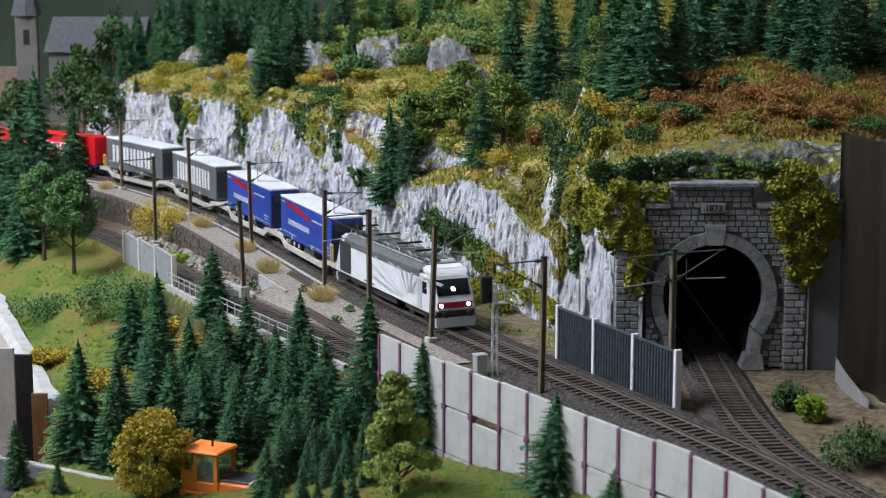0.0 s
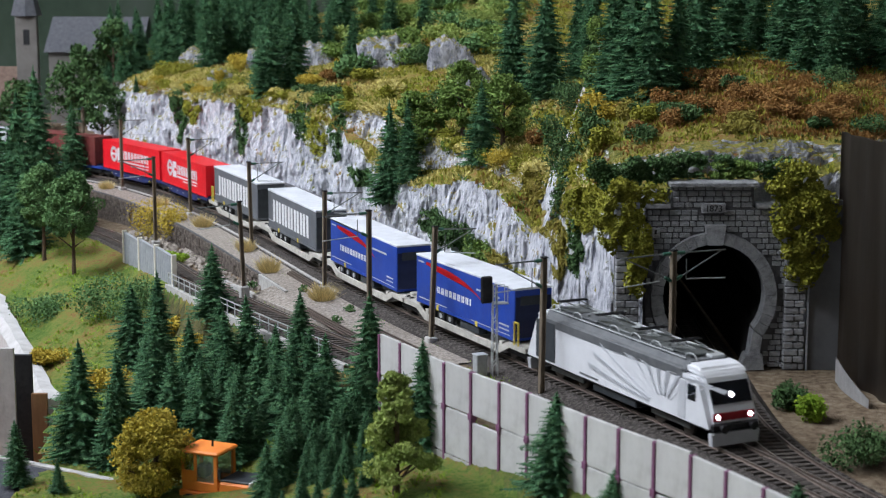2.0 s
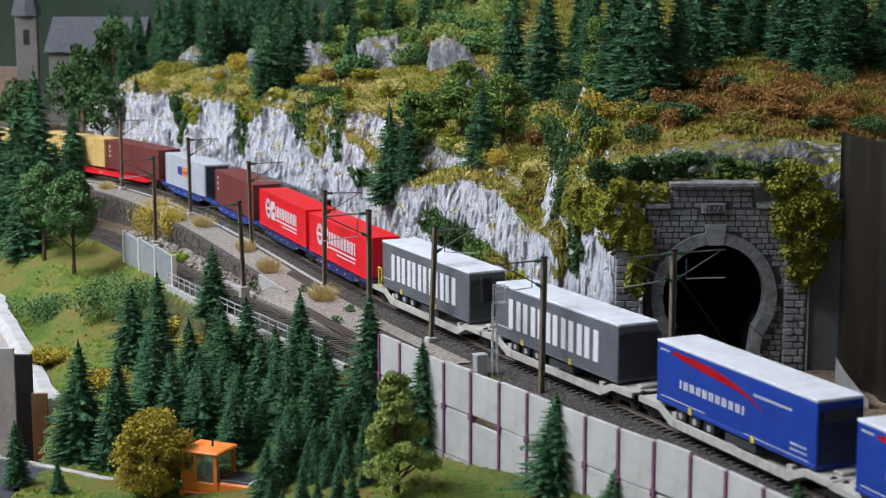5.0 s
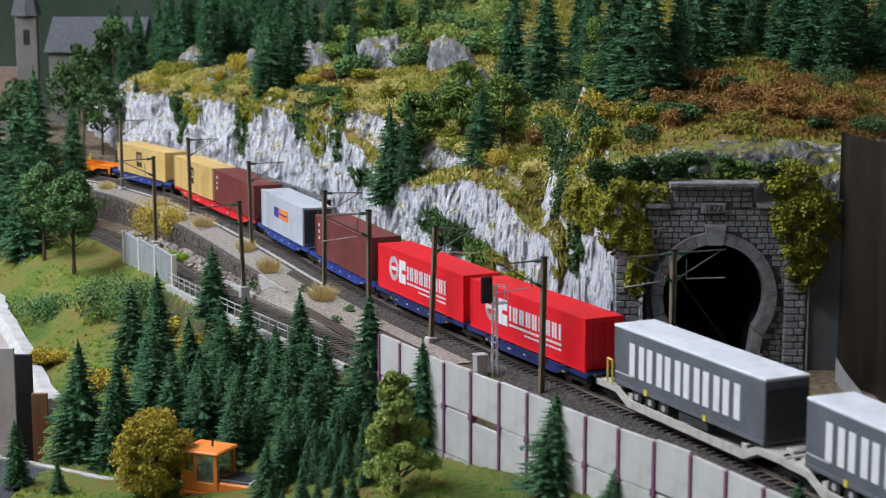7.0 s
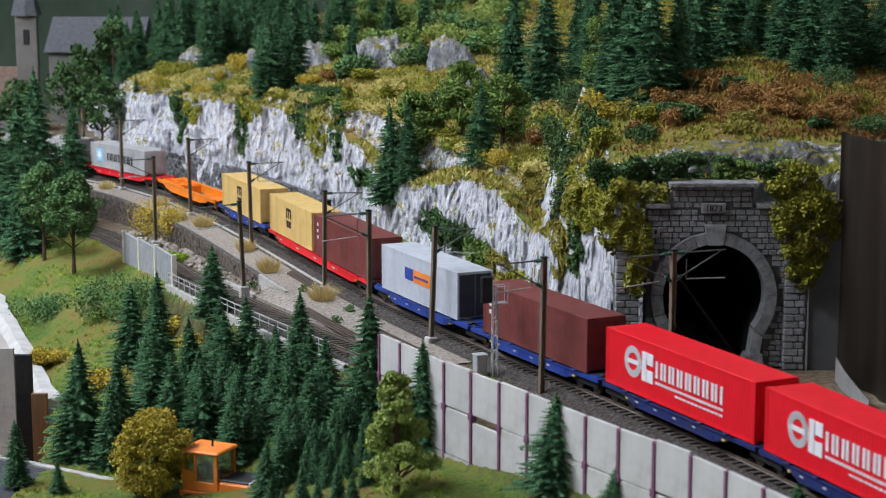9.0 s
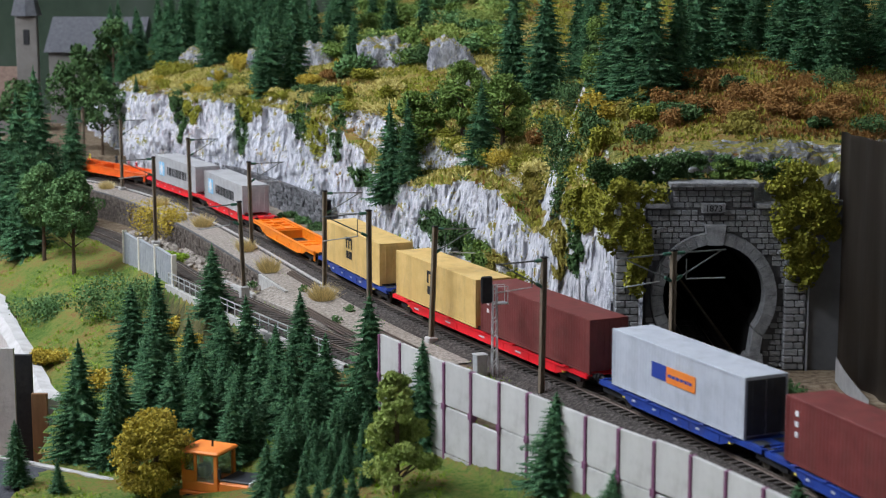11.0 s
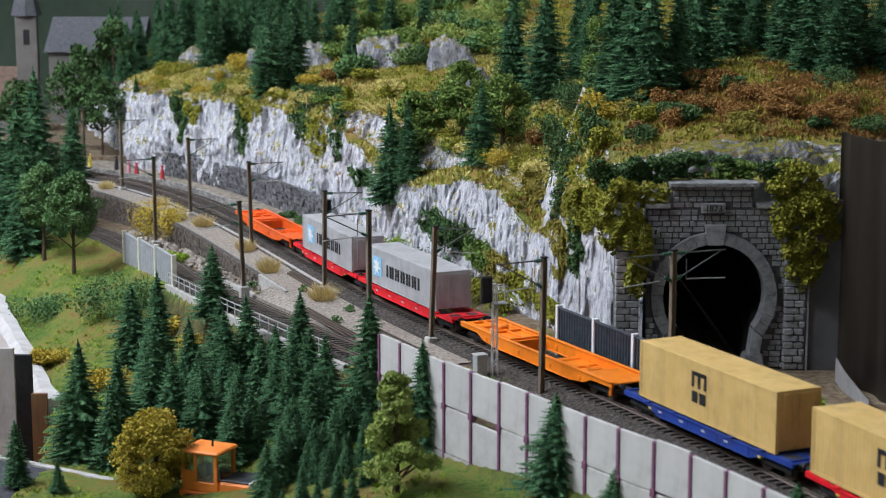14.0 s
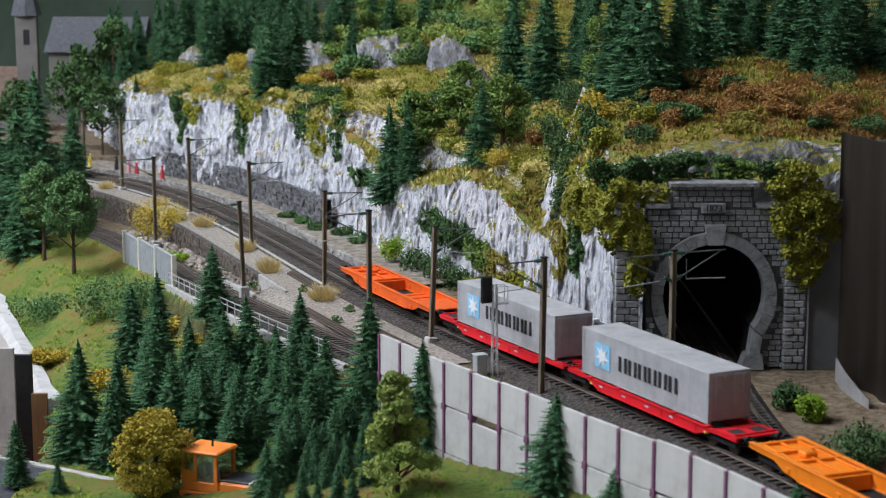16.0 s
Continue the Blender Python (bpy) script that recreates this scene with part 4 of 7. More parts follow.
def corrugate(L, W, H, zb, rib=0.28, depth=0.045):
    """Container walls with upright ribs on both sides."""
    n = int((L - 0.5) / rib)
    side = [(-L / 2, 0.0), (-L / 2 + 0.2, 0.0)]
    for i in range(n):
        x = -L / 2 + 0.25 + i * (L - 0.5) / n
        w = (L - 0.5) / n
        side += [(x, depth), (x + w * 0.4, depth), (x + w * 0.5, 0.012), (x + w * 0.9, 0.012)]
    side += [(L / 2 - 0.2, 0.0), (L / 2, 0.0)]
    out = [(x, -W / 2 + d) for x, d in side] + [(x, W / 2 - d) for x, d in side[::-1]]
    bm = bmesh.new()
    lo = [bm.verts.new((x, y, zb + 0.12)) for x, y in out]
    hi = [bm.verts.new((x, y, zb + H - 0.1)) for x, y in out]
    m = len(out)
    bm.faces.new(lo)
    bm.faces.new(hi)
    for k in range(m):
        bm.faces.new((lo[k], lo[(k + 1) % m], hi[(k + 1) % m], hi[k]))
    bmesh.ops.recalc_face_normals(bm, faces=bm.faces)
    return bm


def container(centre, L, H, zb, mat, label, front=None, decorate=None, roof=None, base=9.0):
    W = 2.44
    t = roller("shipping_container", centre, base, label, "shipping container", "containers on the train")
    part("body", corrugate(L, W, H, zb, depth=0.022), mat, t)
    f = bmesh.new()
    for y in (-W / 2 + 0.06, W / 2 - 0.06):
        box(f, -L / 2, L / 2, y - 0.07, y + 0.07, zb, zb + 0.15)
        box(f, -L / 2, L / 2, y - 0.07, y + 0.07, zb + H - 0.12, zb + H - 0.01)
        for x in (-L / 2 + 0.07, L / 2 - 0.07):
            box(f, x - 0.08, x + 0.08, y - 0.08, y + 0.08, zb, zb + H)
    part("frame", f, mat, t)
    part("roof", Box(-L / 2 + 0.03, L / 2 - 0.03, -W / 2 + 0.03, W / 2 - 0.03, zb + H - 0.1, zb + H + 0.005, bev=0.02), roof or mat, t)
    fm = front or mat
    for y0, y1 in ((-W / 2 + 0.12, -0.02), (0.02, W / 2 - 0.12)):
        d = part("end_door", Box(L / 2 - 0.02, L / 2 + 0.035, y0, y1, zb + 0.17, zb + H - 0.16, bev=0.01), fm, t)
        for y in (y0 + 0.3, y1 - 0.3):
            part("lock_rod", Rod((L / 2 + 0.06, y, zb + 0.15), (L / 2 + 0.06, y, zb + H - 0.15), 0.025), fm, d)
    if decorate:
        decorate(t, -W / 2 - 0.012, zb, L, H)
    return t


def swoosh(parent, y):
    b = bmesh.new()
    up, dn = [], []
    for i in range(19):
        a = i / 18
        x = -5.3 + 7.9 * a
        z = 4.15 - 0.05 * a - 1.1 * a ** 3
        wd = 0.22 * math.sin(math.pi * min(1, a * 0.95 + 0.12)) + 0.03
        up.append(b.verts.new((x, y, z)))
        dn.append(b.verts.new((x - 0.1, y, z - wd * 1.7)))
    for i in range(18):
        b.faces.new((up[i], up[i + 1], dn[i + 1], dn[i]))
    bmesh.ops.solidify(b, geom=b.faces[:], thickness=0.015)
    part("red_swoosh", b, MAT["signal_red"], parent)


def trailer(centre, cover, rear, label, decorate, roof):
    """A curtain-side semi-trailer standing in a pocket wagon."""
    L, W, z0, z1 = 13.7, 2.5, 1.35, 4.42
    t = roller("semi_trailer", centre, 9.0, label, "semi-trailer", "trailers on the train")
    part("curtain_body", Box(-L / 2, L / 2, -W / 2, W / 2, z0 + 0.12, z1 - 0.1, bev=0.03), cover, t)
    part("roof", Box(-L / 2 - 0.03, L / 2 + 0.03, -W / 2 - 0.02, W / 2 + 0.02, z1 - 0.1, z1 + 0.06, bev=0.04), roof, t)
    part("side_rail", Box(-L / 2, L / 2, -W / 2 - 0.02, W / 2 + 0.02, z0 - 0.08, z0 + 0.12, bev=0.02), cover, t)
    part("front_wall", Box(L / 2, L / 2 + 0.04, -W / 2 + 0.06, W / 2 - 0.06, z0 + 0.1, z1 - 0.5, bev=0.01), rear, t)
    part("cooling_box", Box(L / 2 + 0.04, L / 2 + 0.1, -0.9, 0.9, z1 - 1.0, z1 - 0.45, bev=0.02), MAT["dark_grey"], t)
    part("chassis", Box(-L / 2 + 0.3, L / 2 - 0.5, -0.5, 0.5, 0.95, z0 - 0.06), MAT["black"], t)
    part("pallet_locker", Box(-0.6, 2.0, -W / 2 + 0.1, -W / 2 + 0.75, 0.72, 1.15, bev=0.03), MAT["dark_grey"], t)
    for i in range(3):
        x = -4.6 + 1.31 * i
        for y in (-1.02, 1.02):
            w = part("wheel", Rod((x, y - 0.17, 0.95), (x, y + 0.17, 0.95), 0.46, n=18), MAT["tyre"], t)
            part("rim", Rod((x, y - 0.19, 0.95), (x, y + 0.19, 0.95), 0.17, n=14), MAT["galv"], w)
    for x in (-3.6, 1.9):
        part("yellow_plate", Box(x - 0.14, x + 0.14, -W / 2 - 0.05, -W / 2 - 0.01, z0 - 0.1, z0 + 0.22), MAT["doll_yellow"], t)
    decorate(t, -W / 2 - 0.015, z0, L, z1)
    return t


def blue_trim(t, y, zb, L, z1):
    swoosh(t, y)
    word(t, -4.6, 1.2, 2.38, 2.8, 10, MAT["white"], y, 0.22)
    bars(t, 1.9, 5.0, 3.5, 3.62, 10, MAT["pale_mark"], y)
    bars(t, 4.9, 6.2, 2.0, 2.1, 4, MAT["pale_mark"], y)
    bars(t, 4.9, 6.2, 1.75, 1.83, 4, MAT["pale_mark"], y)
    bars(t, -6.4, -2.2, 1.62, 1.68, 12, MAT["pale_mark"], y)
    bars(t, -6.5, -5.6, 4.0, 4.1, 3, MAT["pale_mark"], y)
    bars(t, 1.2, 6.4, 1.5, 1.55, 12, MAT["pale_mark"], y)


def grey_trim(t, y, zb, L, z1):
    word(t, -5.25, 5.15, 2.0, 3.75, 6, MAT["white"], y, 0.3)
    bars(t, -6.7, -4.9, 1.9, 1.97, 2, MAT["pale_mark"], y, gap=0.05)


def red_trim(t, y, zb, L, H):
    z = zb + H * 0.56
    disc(t, -4.1, z, 0.84, y, MAT["white"], "round_emblem", inner=0.46)
    part("emblem_bar", Box(-4.65, -3.55, y - 0.012, y + 0.012, z - 0.12, z + 0.12), MAT["white"], t)
    part("emblem_block", Box(-3.2, -2.78, y - 0.012, y + 0.012, z - 0.8, z + 0.75), MAT["white"], t)
    for z0, z1 in ((z - 0.8, z - 0.15), (z + 0.12, z + 0.75)):
        part("emblem_block", Box(-2.72, -2.12, y - 0.012, y + 0.012, z0, z1), MAT["white"], t)
    word(t, -1.85, 4.3, z - 0.4, z + 0.5, 8, MAT["white"], y, 0.25)
    bars(t, -1.85, 4.3, z - 0.72, z - 0.58, 24, MAT["white"], y, gap=0.3)
    bars(t, 0.0, 4.3, z - 1.0, z - 0.9, 12, MAT["white"], y, gap=0.3)


def grey_mark(t, y, zb, L, H):
    z = zb + H * 0.56
    part("blue_block", Box(-2.15, -0.75, y - 0.012, y + 0.012, z - 0.38, z + 0.42), MAT["deep_blue"], t)
    part("orange_block", Box(-0.75, 1.9, y - 0.012, y + 0.012, z - 0.42, z + 0.42), MAT["bright_orange"], t)
    bars(t, -0.6, 1.7, z - 0.1, z + 0.05, 6, MAT["deep_blue"], y - 0.015)


def star_mark(t, y, zb, L, H):
    z = zb + H * 0.5
    part("blue_square", Box(-4.75, -3.2, y - 0.01, y + 0.01, z - 0.65, z + 0.72), MAT["sky_blue"], t)
    ring = []
    for i in range(14):
        a = math.pi * i / 7 + math.pi / 2
        r = 0.66 if i % 2 == 0 else 0.28
        ring.append((-3.97 + r * math.cos(a), z + 0.03 + r * math.sin(a)))
    part("white_star", extrude(ring, y - 0.05, y - 0.012), MAT["white"], t)
    word(t, -2.3, 3.5, z - 0.42, z + 0.4, 6, MAT["black"], y, 0.27)


def stacked_mark(t, y, zb, L, H):
    z = zb + H * 0.55
    b = bmesh.new()
    for x in (-1.0, -0.45, 0.1):
        box(b, x - 0.1, x + 0.1, y - 0.012, y + 0.012, z, z + 0.68)
    box(b, -1.1, 0.2, y - 0.012, y + 0.012, z + 0.6, z + 0.8)
    part("upper_mark", b, MAT["black"], t)
    b = bmesh.new()
    box(b, -1.05, -0.55, y - 0.012, y + 0.012, z - 0.75, z - 0.2)
    box(b, -0.4, 0.15, y - 0.012, y + 0.012, z - 0.75, z - 0.2)
    part("lower_mark", b, MAT["black"], t)


def brown_mark(t, y, zb, L, H):
    for i in range(3):
        part("mark_bar", Box(-L / 2 + 0.8, -L / 2 + 1.05, y - 0.012, y + 0.012, zb + H * (0.42 + 0.16 * i), zb + H * (0.5 + 0.16 * i)), MAT["white"], t)


def flat_wagon(centre, half, mat, label, bogies, name="container_wagon"):
    """A skeletal container wagon: two deep side beams, cross beams, end platforms."""
    t = roller(name, centre, half * 1.3, label, "freight wagon", "wagons of the train")
    for y in (-1.22, 1.22):
        b = extrude([(-half + 0.1, 1.08), (-half + 1.7, 1.08), (-half + 2.1, 0.97), (half - 2.1, 0.97), (half - 1.7, 1.08), (half - 0.1, 1.08), (half - 0.1, 0.84),
                     (half - 2.3, 0.84), (half - 3.4, 0.5), (-half + 3.4, 0.5), (-half + 2.3, 0.84), (-half + 0.1, 0.84)], y - 0.07, y + 0.07)
        s = part("side_beam", b, mat, t)
        part("top_flange", Box(-half + 2.1, half - 2.1, y - 0.13, y + 0.13, 0.97, 1.0), mat, s)
        part("lower_flange", Box(-half + 3.4, half - 3.4, y - 0.12, y + 0.12, 0.47, 0.52), mat, s)
        n = max(3, int(half * 0.55))
        for i in range(n):
            x = -half + 3.6 + (2 * half - 7.2) * i / (n - 1)
            part("stake", Box(x - 0.05, x + 0.05, y - 0.1, y + 0.1, 0.54, 0.95), mat, s)
        for x in (-half + 2.6, -half * 0.33, half * 0.33, half - 2.6):
            part("container_pad", Box(x - 0.16, x + 0.16, y - 0.16, y + 0.16, 1.0, 1.11, bev=0.02), mat, s)
        for x in (-half + 2.7, half - 2.7):
            part("yellow_valve", Box(x - 0.1, x + 0.1, y - 0.1, y + 0.1, 0.66, 0.78, bev=0.02), MAT["doll_yellow"], s, "small yellow brake valve")
    for x in np.linspace(-half + 2.2, half - 2.2, 5):
        part("cross_beam", Box(x - 0.14, x + 0.14, -1.15, 1.15, 0.75, 0.96), mat, t)
    for e in (-1, 1):
        d = part("end_deck", Box(e * (half - 0.9) - 0.85, e * (half - 0.9) + 0.85, -1.25, 1.25, 0.98, 1.08, bev=0.03), mat, t)
        for y in (-0.62, 0.62):
            # Flat dark plate laid on the deck in place of a recess's shade.
            part("recess_shade_plate", Box(e * (half - 0.95) - 0.42, e * (half - 0.95) + 0.42, y - 0.35, y + 0.35, 1.07, 1.095), MAT["dark_grey"], d, "dark plate on the deck standing for a shaded recess")
        part("deck_rib", Box(e * (half - 0.35) - 0.07, e * (half - 0.35) + 0.07, -1.2, 1.2, 1.08, 1.17, bev=0.02), mat, d)
    bars(t, -half + 3.6, half - 3.6, 0.7, 0.8, 4, MAT["pale_mark"], -1.31, "marking_plate", 0.86)
    for x in bogies:
        bogie(x, t, MAT["black"])
    for e in (-1, 1):
        buffers(e * half, e, t, MAT["black"])
    return t


def pocket_wagon(centre, half, mat, label, bogies, handle=None):
    """A low-slung pocket wagon for trailers: sloping ends, curved side sills, open floor."""
    t = roller("pocket_wagon", centre, half * 1.3, label, "freight wagon", "wagons of the train")
    for y in (-1.32, 1.32):
        out = [(-half, 1.15), (-half + 2.2, 1.15), (-half + 3.3, 0.72), (half - 3.3, 0.72), (half - 2.2, 1.15), (half, 1.15), (half, 0.85), (half - 2.0, 0.85), (half - 3.2, 0.3), (-half + 3.2, 0.3), (-half + 2.0, 0.85), (-half, 0.85)]
        part("side_sill", extrude(out, y - 0.07, y + 0.07), mat, t)
    part("floor", Box(-half + 3.0, half - 3.0, -1.25, 1.25, 0.3, 0.42), mat, t)
    for e in (-1, 1):
        part("end_deck", Box(e * (half - 1.1) - 1.05, e * (half - 1.1) + 1.05, -1.3, 1.3, 1.0, 1.14, bev=0.03), mat, t)
        part("deck_block", Box(e * (half - 0.7) - 0.3, e * (half - 0.7) + 0.3, -0.5, 0.5, 1.14, 1.32, bev=0.04), mat, t)
    part("cross_member", Box(half - 3.5, half - 3.1, -1.25, 1.25, 0.42, 1.0), mat, t)
    part("cross_member", Box(-half + 3.1, -half + 3.5, -1.25, 1.25, 0.42, 1.0), mat, t)
    if handle:
        for x in handle:
            b = Rod((x, -1.36, 1.1), (x, -1.36, 2.5), 0.06)
            rod(b, (x + 0.5, -1.36, 1.1), (x + 0.5, -1.36, 2.5), 0.06)
            rod(b, (x, -1.36, 2.5), (x + 0.5, -1.36, 2.5), 0.06)
            part("yellow_handrail", b, MAT["doll_yellow"], t)
    for x in bogies:
        bogie(x, t, MAT["black"])
    for e in (-1, 1):
        buffers(e * half, e, t, MAT["black"])
    return t


def empty_pocket(centre, half, mat, label):
    """The empty pocket wagon: slim bowed side sills with inner walls, a framed hitch deck and an open well."""
    t = roller("pocket_wagon", centre, half * 1.3, label, "freight wagon", "wagons of the train")
    for y in (-1.3, 1.3):
        out = [(-half, 1.2), (half, 1.2), (half, 0.95), (half - 2.2, 0.92), (half - 3.0, 0.6), (half - 4.2, 0.5), (-half + 4.2, 0.5), (-half + 3.0, 0.6), (-half + 2.2, 0.92), (-half, 0.95)]
        sill = part("side_sill", extrude(out, y - 0.07, y + 0.07), mat, t)
        part("top_flange", Box(-half + 0.05, half - 0.05, y - 0.14, y + 0.14, 1.2, 1.25, bev=0.015), mat, sill)
        part("lower_flange", Box(-half + 4.2, half - 4.2, y - 0.13, y + 0.13, 0.46, 0.52, bev=0.015), mat, sill)
        for x in (-half + 3.4, half - 3.4, -1.5, 2.2):
            part("lifting_pad", Box(x - 0.16, x + 0.16, y - 0.12, y + 0.12, 0.62, 0.9, bev=0.02), mat, sill)
    part("hitch_deck", Box(-half + 0.1, -half + 6.0, -1.2, 1.2, 1.0, 1.1, bev=0.03), mat, t)
    for y in (-0.95, 0.0, 0.95):
        part("deck_rib", Box(-half + 0.4, -half + 5.8, y - 0.09, y + 0.09, 1.1, 1.22, bev=0.02), mat, t)
    for x in (-half + 0.5, -half + 2.0, -half + 3.6, -half + 5.8):
        part("deck_beam", Box(x - 0.12, x + 0.12, -1.15, 1.15, 1.1, 1.25, bev=0.02), mat, t)
    part("hitch", Box(-half + 2.5, -half + 3.2, -0.35, 0.35, 1.1, 1.42, bev=0.08), mat, t)
    part("well_front", Box(-half + 5.95, -half + 6.15, -1.2, 1.2, 0.4, 1.12, bev=0.02), mat, t)
    part("end_deck", Box(half - 3.2, half - 0.1, -1.2, 1.2, 1.04, 1.14, bev=0.03), mat, t)
    part("well_beam", Box(1.0, 1.5, -1.2, 1.2, 0.42, 0.8, bev=0.04), mat, t)
    part("well_floor", Box(1.5, half - 3.2, -1.2, 1.2, 0.62, 0.72, bev=0.02), mat, t)
    part("well_pan", Box(-half + 6.15, 1.0, -1.2, 1.2, 0.3, 0.36), MAT["black"], t)
    b = Box(half - 4.4, half - 3.9, -0.5, 0.5, 0.72, 1.0, bev=0.05)
    rod(b, (half - 4.9, -0.7, 0.95), (half - 4.9, 0.7, 0.95), 0.06)
    rod(b, (half - 4.9, 0.0, 0.95), (half - 4.0, 0.0, 0.9), 0.06)
    part("wheel_chock", b, mat, t)
    for y in (-1.15, 1.15):
        part("shunter_step", Box(half - 0.55, half - 0.3, y - 0.06, y + 0.06, 0.4, 1.0, bev=0.02), mat, t)
    for x in (-half + 1.8, half - 1.8):
        bogie(x, t, MAT["black"])
    for e in (-1, 1):
        buffers(e * half, e, t, MAT["black"])


def locomotive(centre):
    t = roller("electric_locomotive", centre, 10.4, "white electric locomotive with grey roof and lit headlights", "locomotive")
    H = 9.15
    # side outline of the whole body with raked cab fronts
    side = [(-H, 0.95), (-H, 1.75), (-H + 0.75, 3.35), (-H + 1.1, 3.62), (H - 1.1, 3.62), (H - 0.75, 3.35), (H, 1.75), (H, 0.95)]
    b = extrude(side, -1.48, 1.48)
    edges = [e for e in b.edges if abs(e.verts[0].co.y - e.verts[1].co.y) < 1e-6 and min(e.verts[0].co.z, e.verts[1].co.z) > 0.96]
    bmesh.ops.bevel(b, geom=edges, offset=0.3, segments=4, affect="EDGES")
    part("body", b, MAT["loco_white"], t)
    r = extrude([(-1.42, 3.5), (-1.05, 3.9), (1.05, 3.9), (1.42, 3.5)], -H + 1.9, H - 2.2, axis="x")
    part("roof", r, MAT["loco_grey"], t, "dark grey roof")
    for y in (-1.36, 1.36):
        part("roof_skirt", Box(-H + 1.9, H - 2.3, y - 0.155, y + 0.155, 3.0, 3.58, bev=0.08), MAT["loco_grey"], t)
    for e, x0 in ((1, H - 2.2), (-1, H - 1.9)):
        cap = extrude([(e * x0, 3.45), (e * x0, 3.86), (e * (H - 1.5), 3.84), (e * (H - 1.12), 3.72), (e * (H - 0.85), 3.45)], -1.3, 1.3)
        bmesh.ops.bevel(cap, geom=[g for g in cap.edges if min(g.verts[0].co.z, g.verts[1].co.z) > 3.5], offset=0.12, segments=3, affect="EDGES")
        part("cab_roof", cap, MAT["loco_white"], t, smooth=False)
    for e in (-1, 1):
        slope = math.degrees(math.atan2(0.75, 1.6))
        w = part("windscreen", Box(-0.02, 0.03, -1.15, 1.15, -0.55, 0.55, bev=0.01), MAT["glass"], t)
        w.matrix_basis = pose(e * (H - 0.36) * K, 0, 2.62 * K, 0, -slope * e, 0)
        part("red_band", Box(e * H - 0.03, e * H + 0.03, -1.22, 1.22, 1.32, 1.72, bev=0.02), MAT["dark_red"], t)
        part("bumper_beam", Box(e * (H + 0.05) - 0.12, e * (H + 0.05) + 0.12, -1.35, 1.35, 0.82, 1.2, bev=0.05), MAT["black"], t)
        pl = extrude([(-1.35, 0.12), (1.35, 0.12), (1.42, 0.75), (-1.42, 0.75)], e * H - 0.12, e * H + 0.2, axis="x")
        part("snow_plough", pl, MAT["pale_mark"], t)
        buffers(e * (H + 0.1), e, t, MAT["black"])
        for y in (-1.49, 1.49):
            d = part("cab_door", Box(e * (H - 2.35) - 0.33, e * (H - 2.35) + 0.33, y - 0.02, y + 0.02, 1.05, 3.0, bev=0.01), MAT["pale_mark"], t)
            part("cab_window", Box(e * (H - 1.5) - 0.35, e * (H - 1.5) + 0.35, y - 0.025, y + 0.025, 2.1, 2.9, bev=0.02), MAT["glass"], t)
    part("headlight", Rod((H - 0.02, -0.95, 1.52), (H + 0.06, -0.95, 1.52), 0.125, n=14), MAT["lamp"], t, "lit white headlight")
    part("headlight", Rod((H - 0.02, 0.95, 1.52), (H + 0.06, 0.95, 1.52), 0.125, n=14), MAT["lamp"], t, "lit white headlight")
    part("top_headlight", Rod((H - 0.42, 0, 2.55), (H - 0.2, 0, 2.5), 0.13, n=14), MAT["lamp"], t, "lit white headlight")
    part("dark_grille", Box(-H + 1.1, -H + 3.2, -1.54, -1.47, 1.1, 3.3), MAT["dark_grey"], t, "dark grey side grille")
    for i in range(11):
        b = bmesh.new()
        n = 10
        ang = radians(4 + 12.5 * i)
        up, dn = [], []
        for j in range(n + 1):
            r = 1.0 + 4.6 * j / n
            bend = ang + 0.12 * j / n
            x, z = 5.2 - r * 1.35 * math.cos(bend), 1.15 + min(2.0, r * 0.62 * math.sin(bend))
            wd = 0.09 + 0.2 * j / n
            up.append(b.verts.new((x - wd * math.sin(bend), -1.505 - 0.014 * (i % 3), z + wd * math.cos(bend) * 0.6)))
            dn.append(b.verts.new((x + wd * math.sin(bend), -1.505 - 0.014 * (i % 3), z - wd * math.cos(bend) * 0.6)))
        for j in range(n):
            b.faces.new((up[j], up[j + 1], dn[j + 1], dn[j]))
        bmesh.ops.solidify(b, geom=b.faces[:], thickness=0.02)
        part("pale_stripe", b, MAT["stripe"], t)
    bars(t, -3.2, -1.2, 1.1, 1.2, 8, MAT["loco_grey"], -1.495)
    part("underframe", Box(-H + 0.4, H - 0.4, -1.3, 1.3, 0.78, 0.98), MAT["dark_grey"], t)
    part("transformer", Box(-2.2, 2.2, -1.25, 1.25, 0.35, 0.8, bev=0.06), MAT["dark_grey"], t)
    for x in (-5.2, 5.2):
        bogie(x, t, MAT["steel"], r=0.6, base=2.6)
    for cx in (-6.0, -1.9, 2.2, 5.4):
        pan = part("pantograph", Box(cx - 0.9, cx + 1.0, -0.7, 0.7, 3.98, 4.06), MAT["steel"], t)
        for y in (-0.6, 0.6):
            part("lower_arm", Rod((cx - 0.8, y, 4.1), (cx + 0.9, y * 0.6, 4.32), 0.04), MAT["steel"], pan)
            part("upper_arm", Rod((cx + 0.9, y * 0.6, 4.32), (cx - 0.7, y * 0.8, 4.42), 0.035), MAT["steel"], pan)
            part("insulator_foot", Rod((cx - 0.8, y, 3.85), (cx - 0.8, y, 4.1), 0.08), MAT["dark_grey"], pan)
        for dx in (-0.7, -0.45):
            part("contact_strip", Rod((cx + dx, -0.9, 4.45), (cx + dx, 0.9, 4.45), 0.05), MAT["black"], pan)
    for x in (-3.9, -0.1, 0.9, 4.1):
        b = bmesh.new()
        for y in (-0.5, 0.0, 0.5):
            rod(b, (x, y, 3.9), (x, y, 4.15), 0.1, 0.06)
        part("roof_insulator", b, MAT["steel"], t)
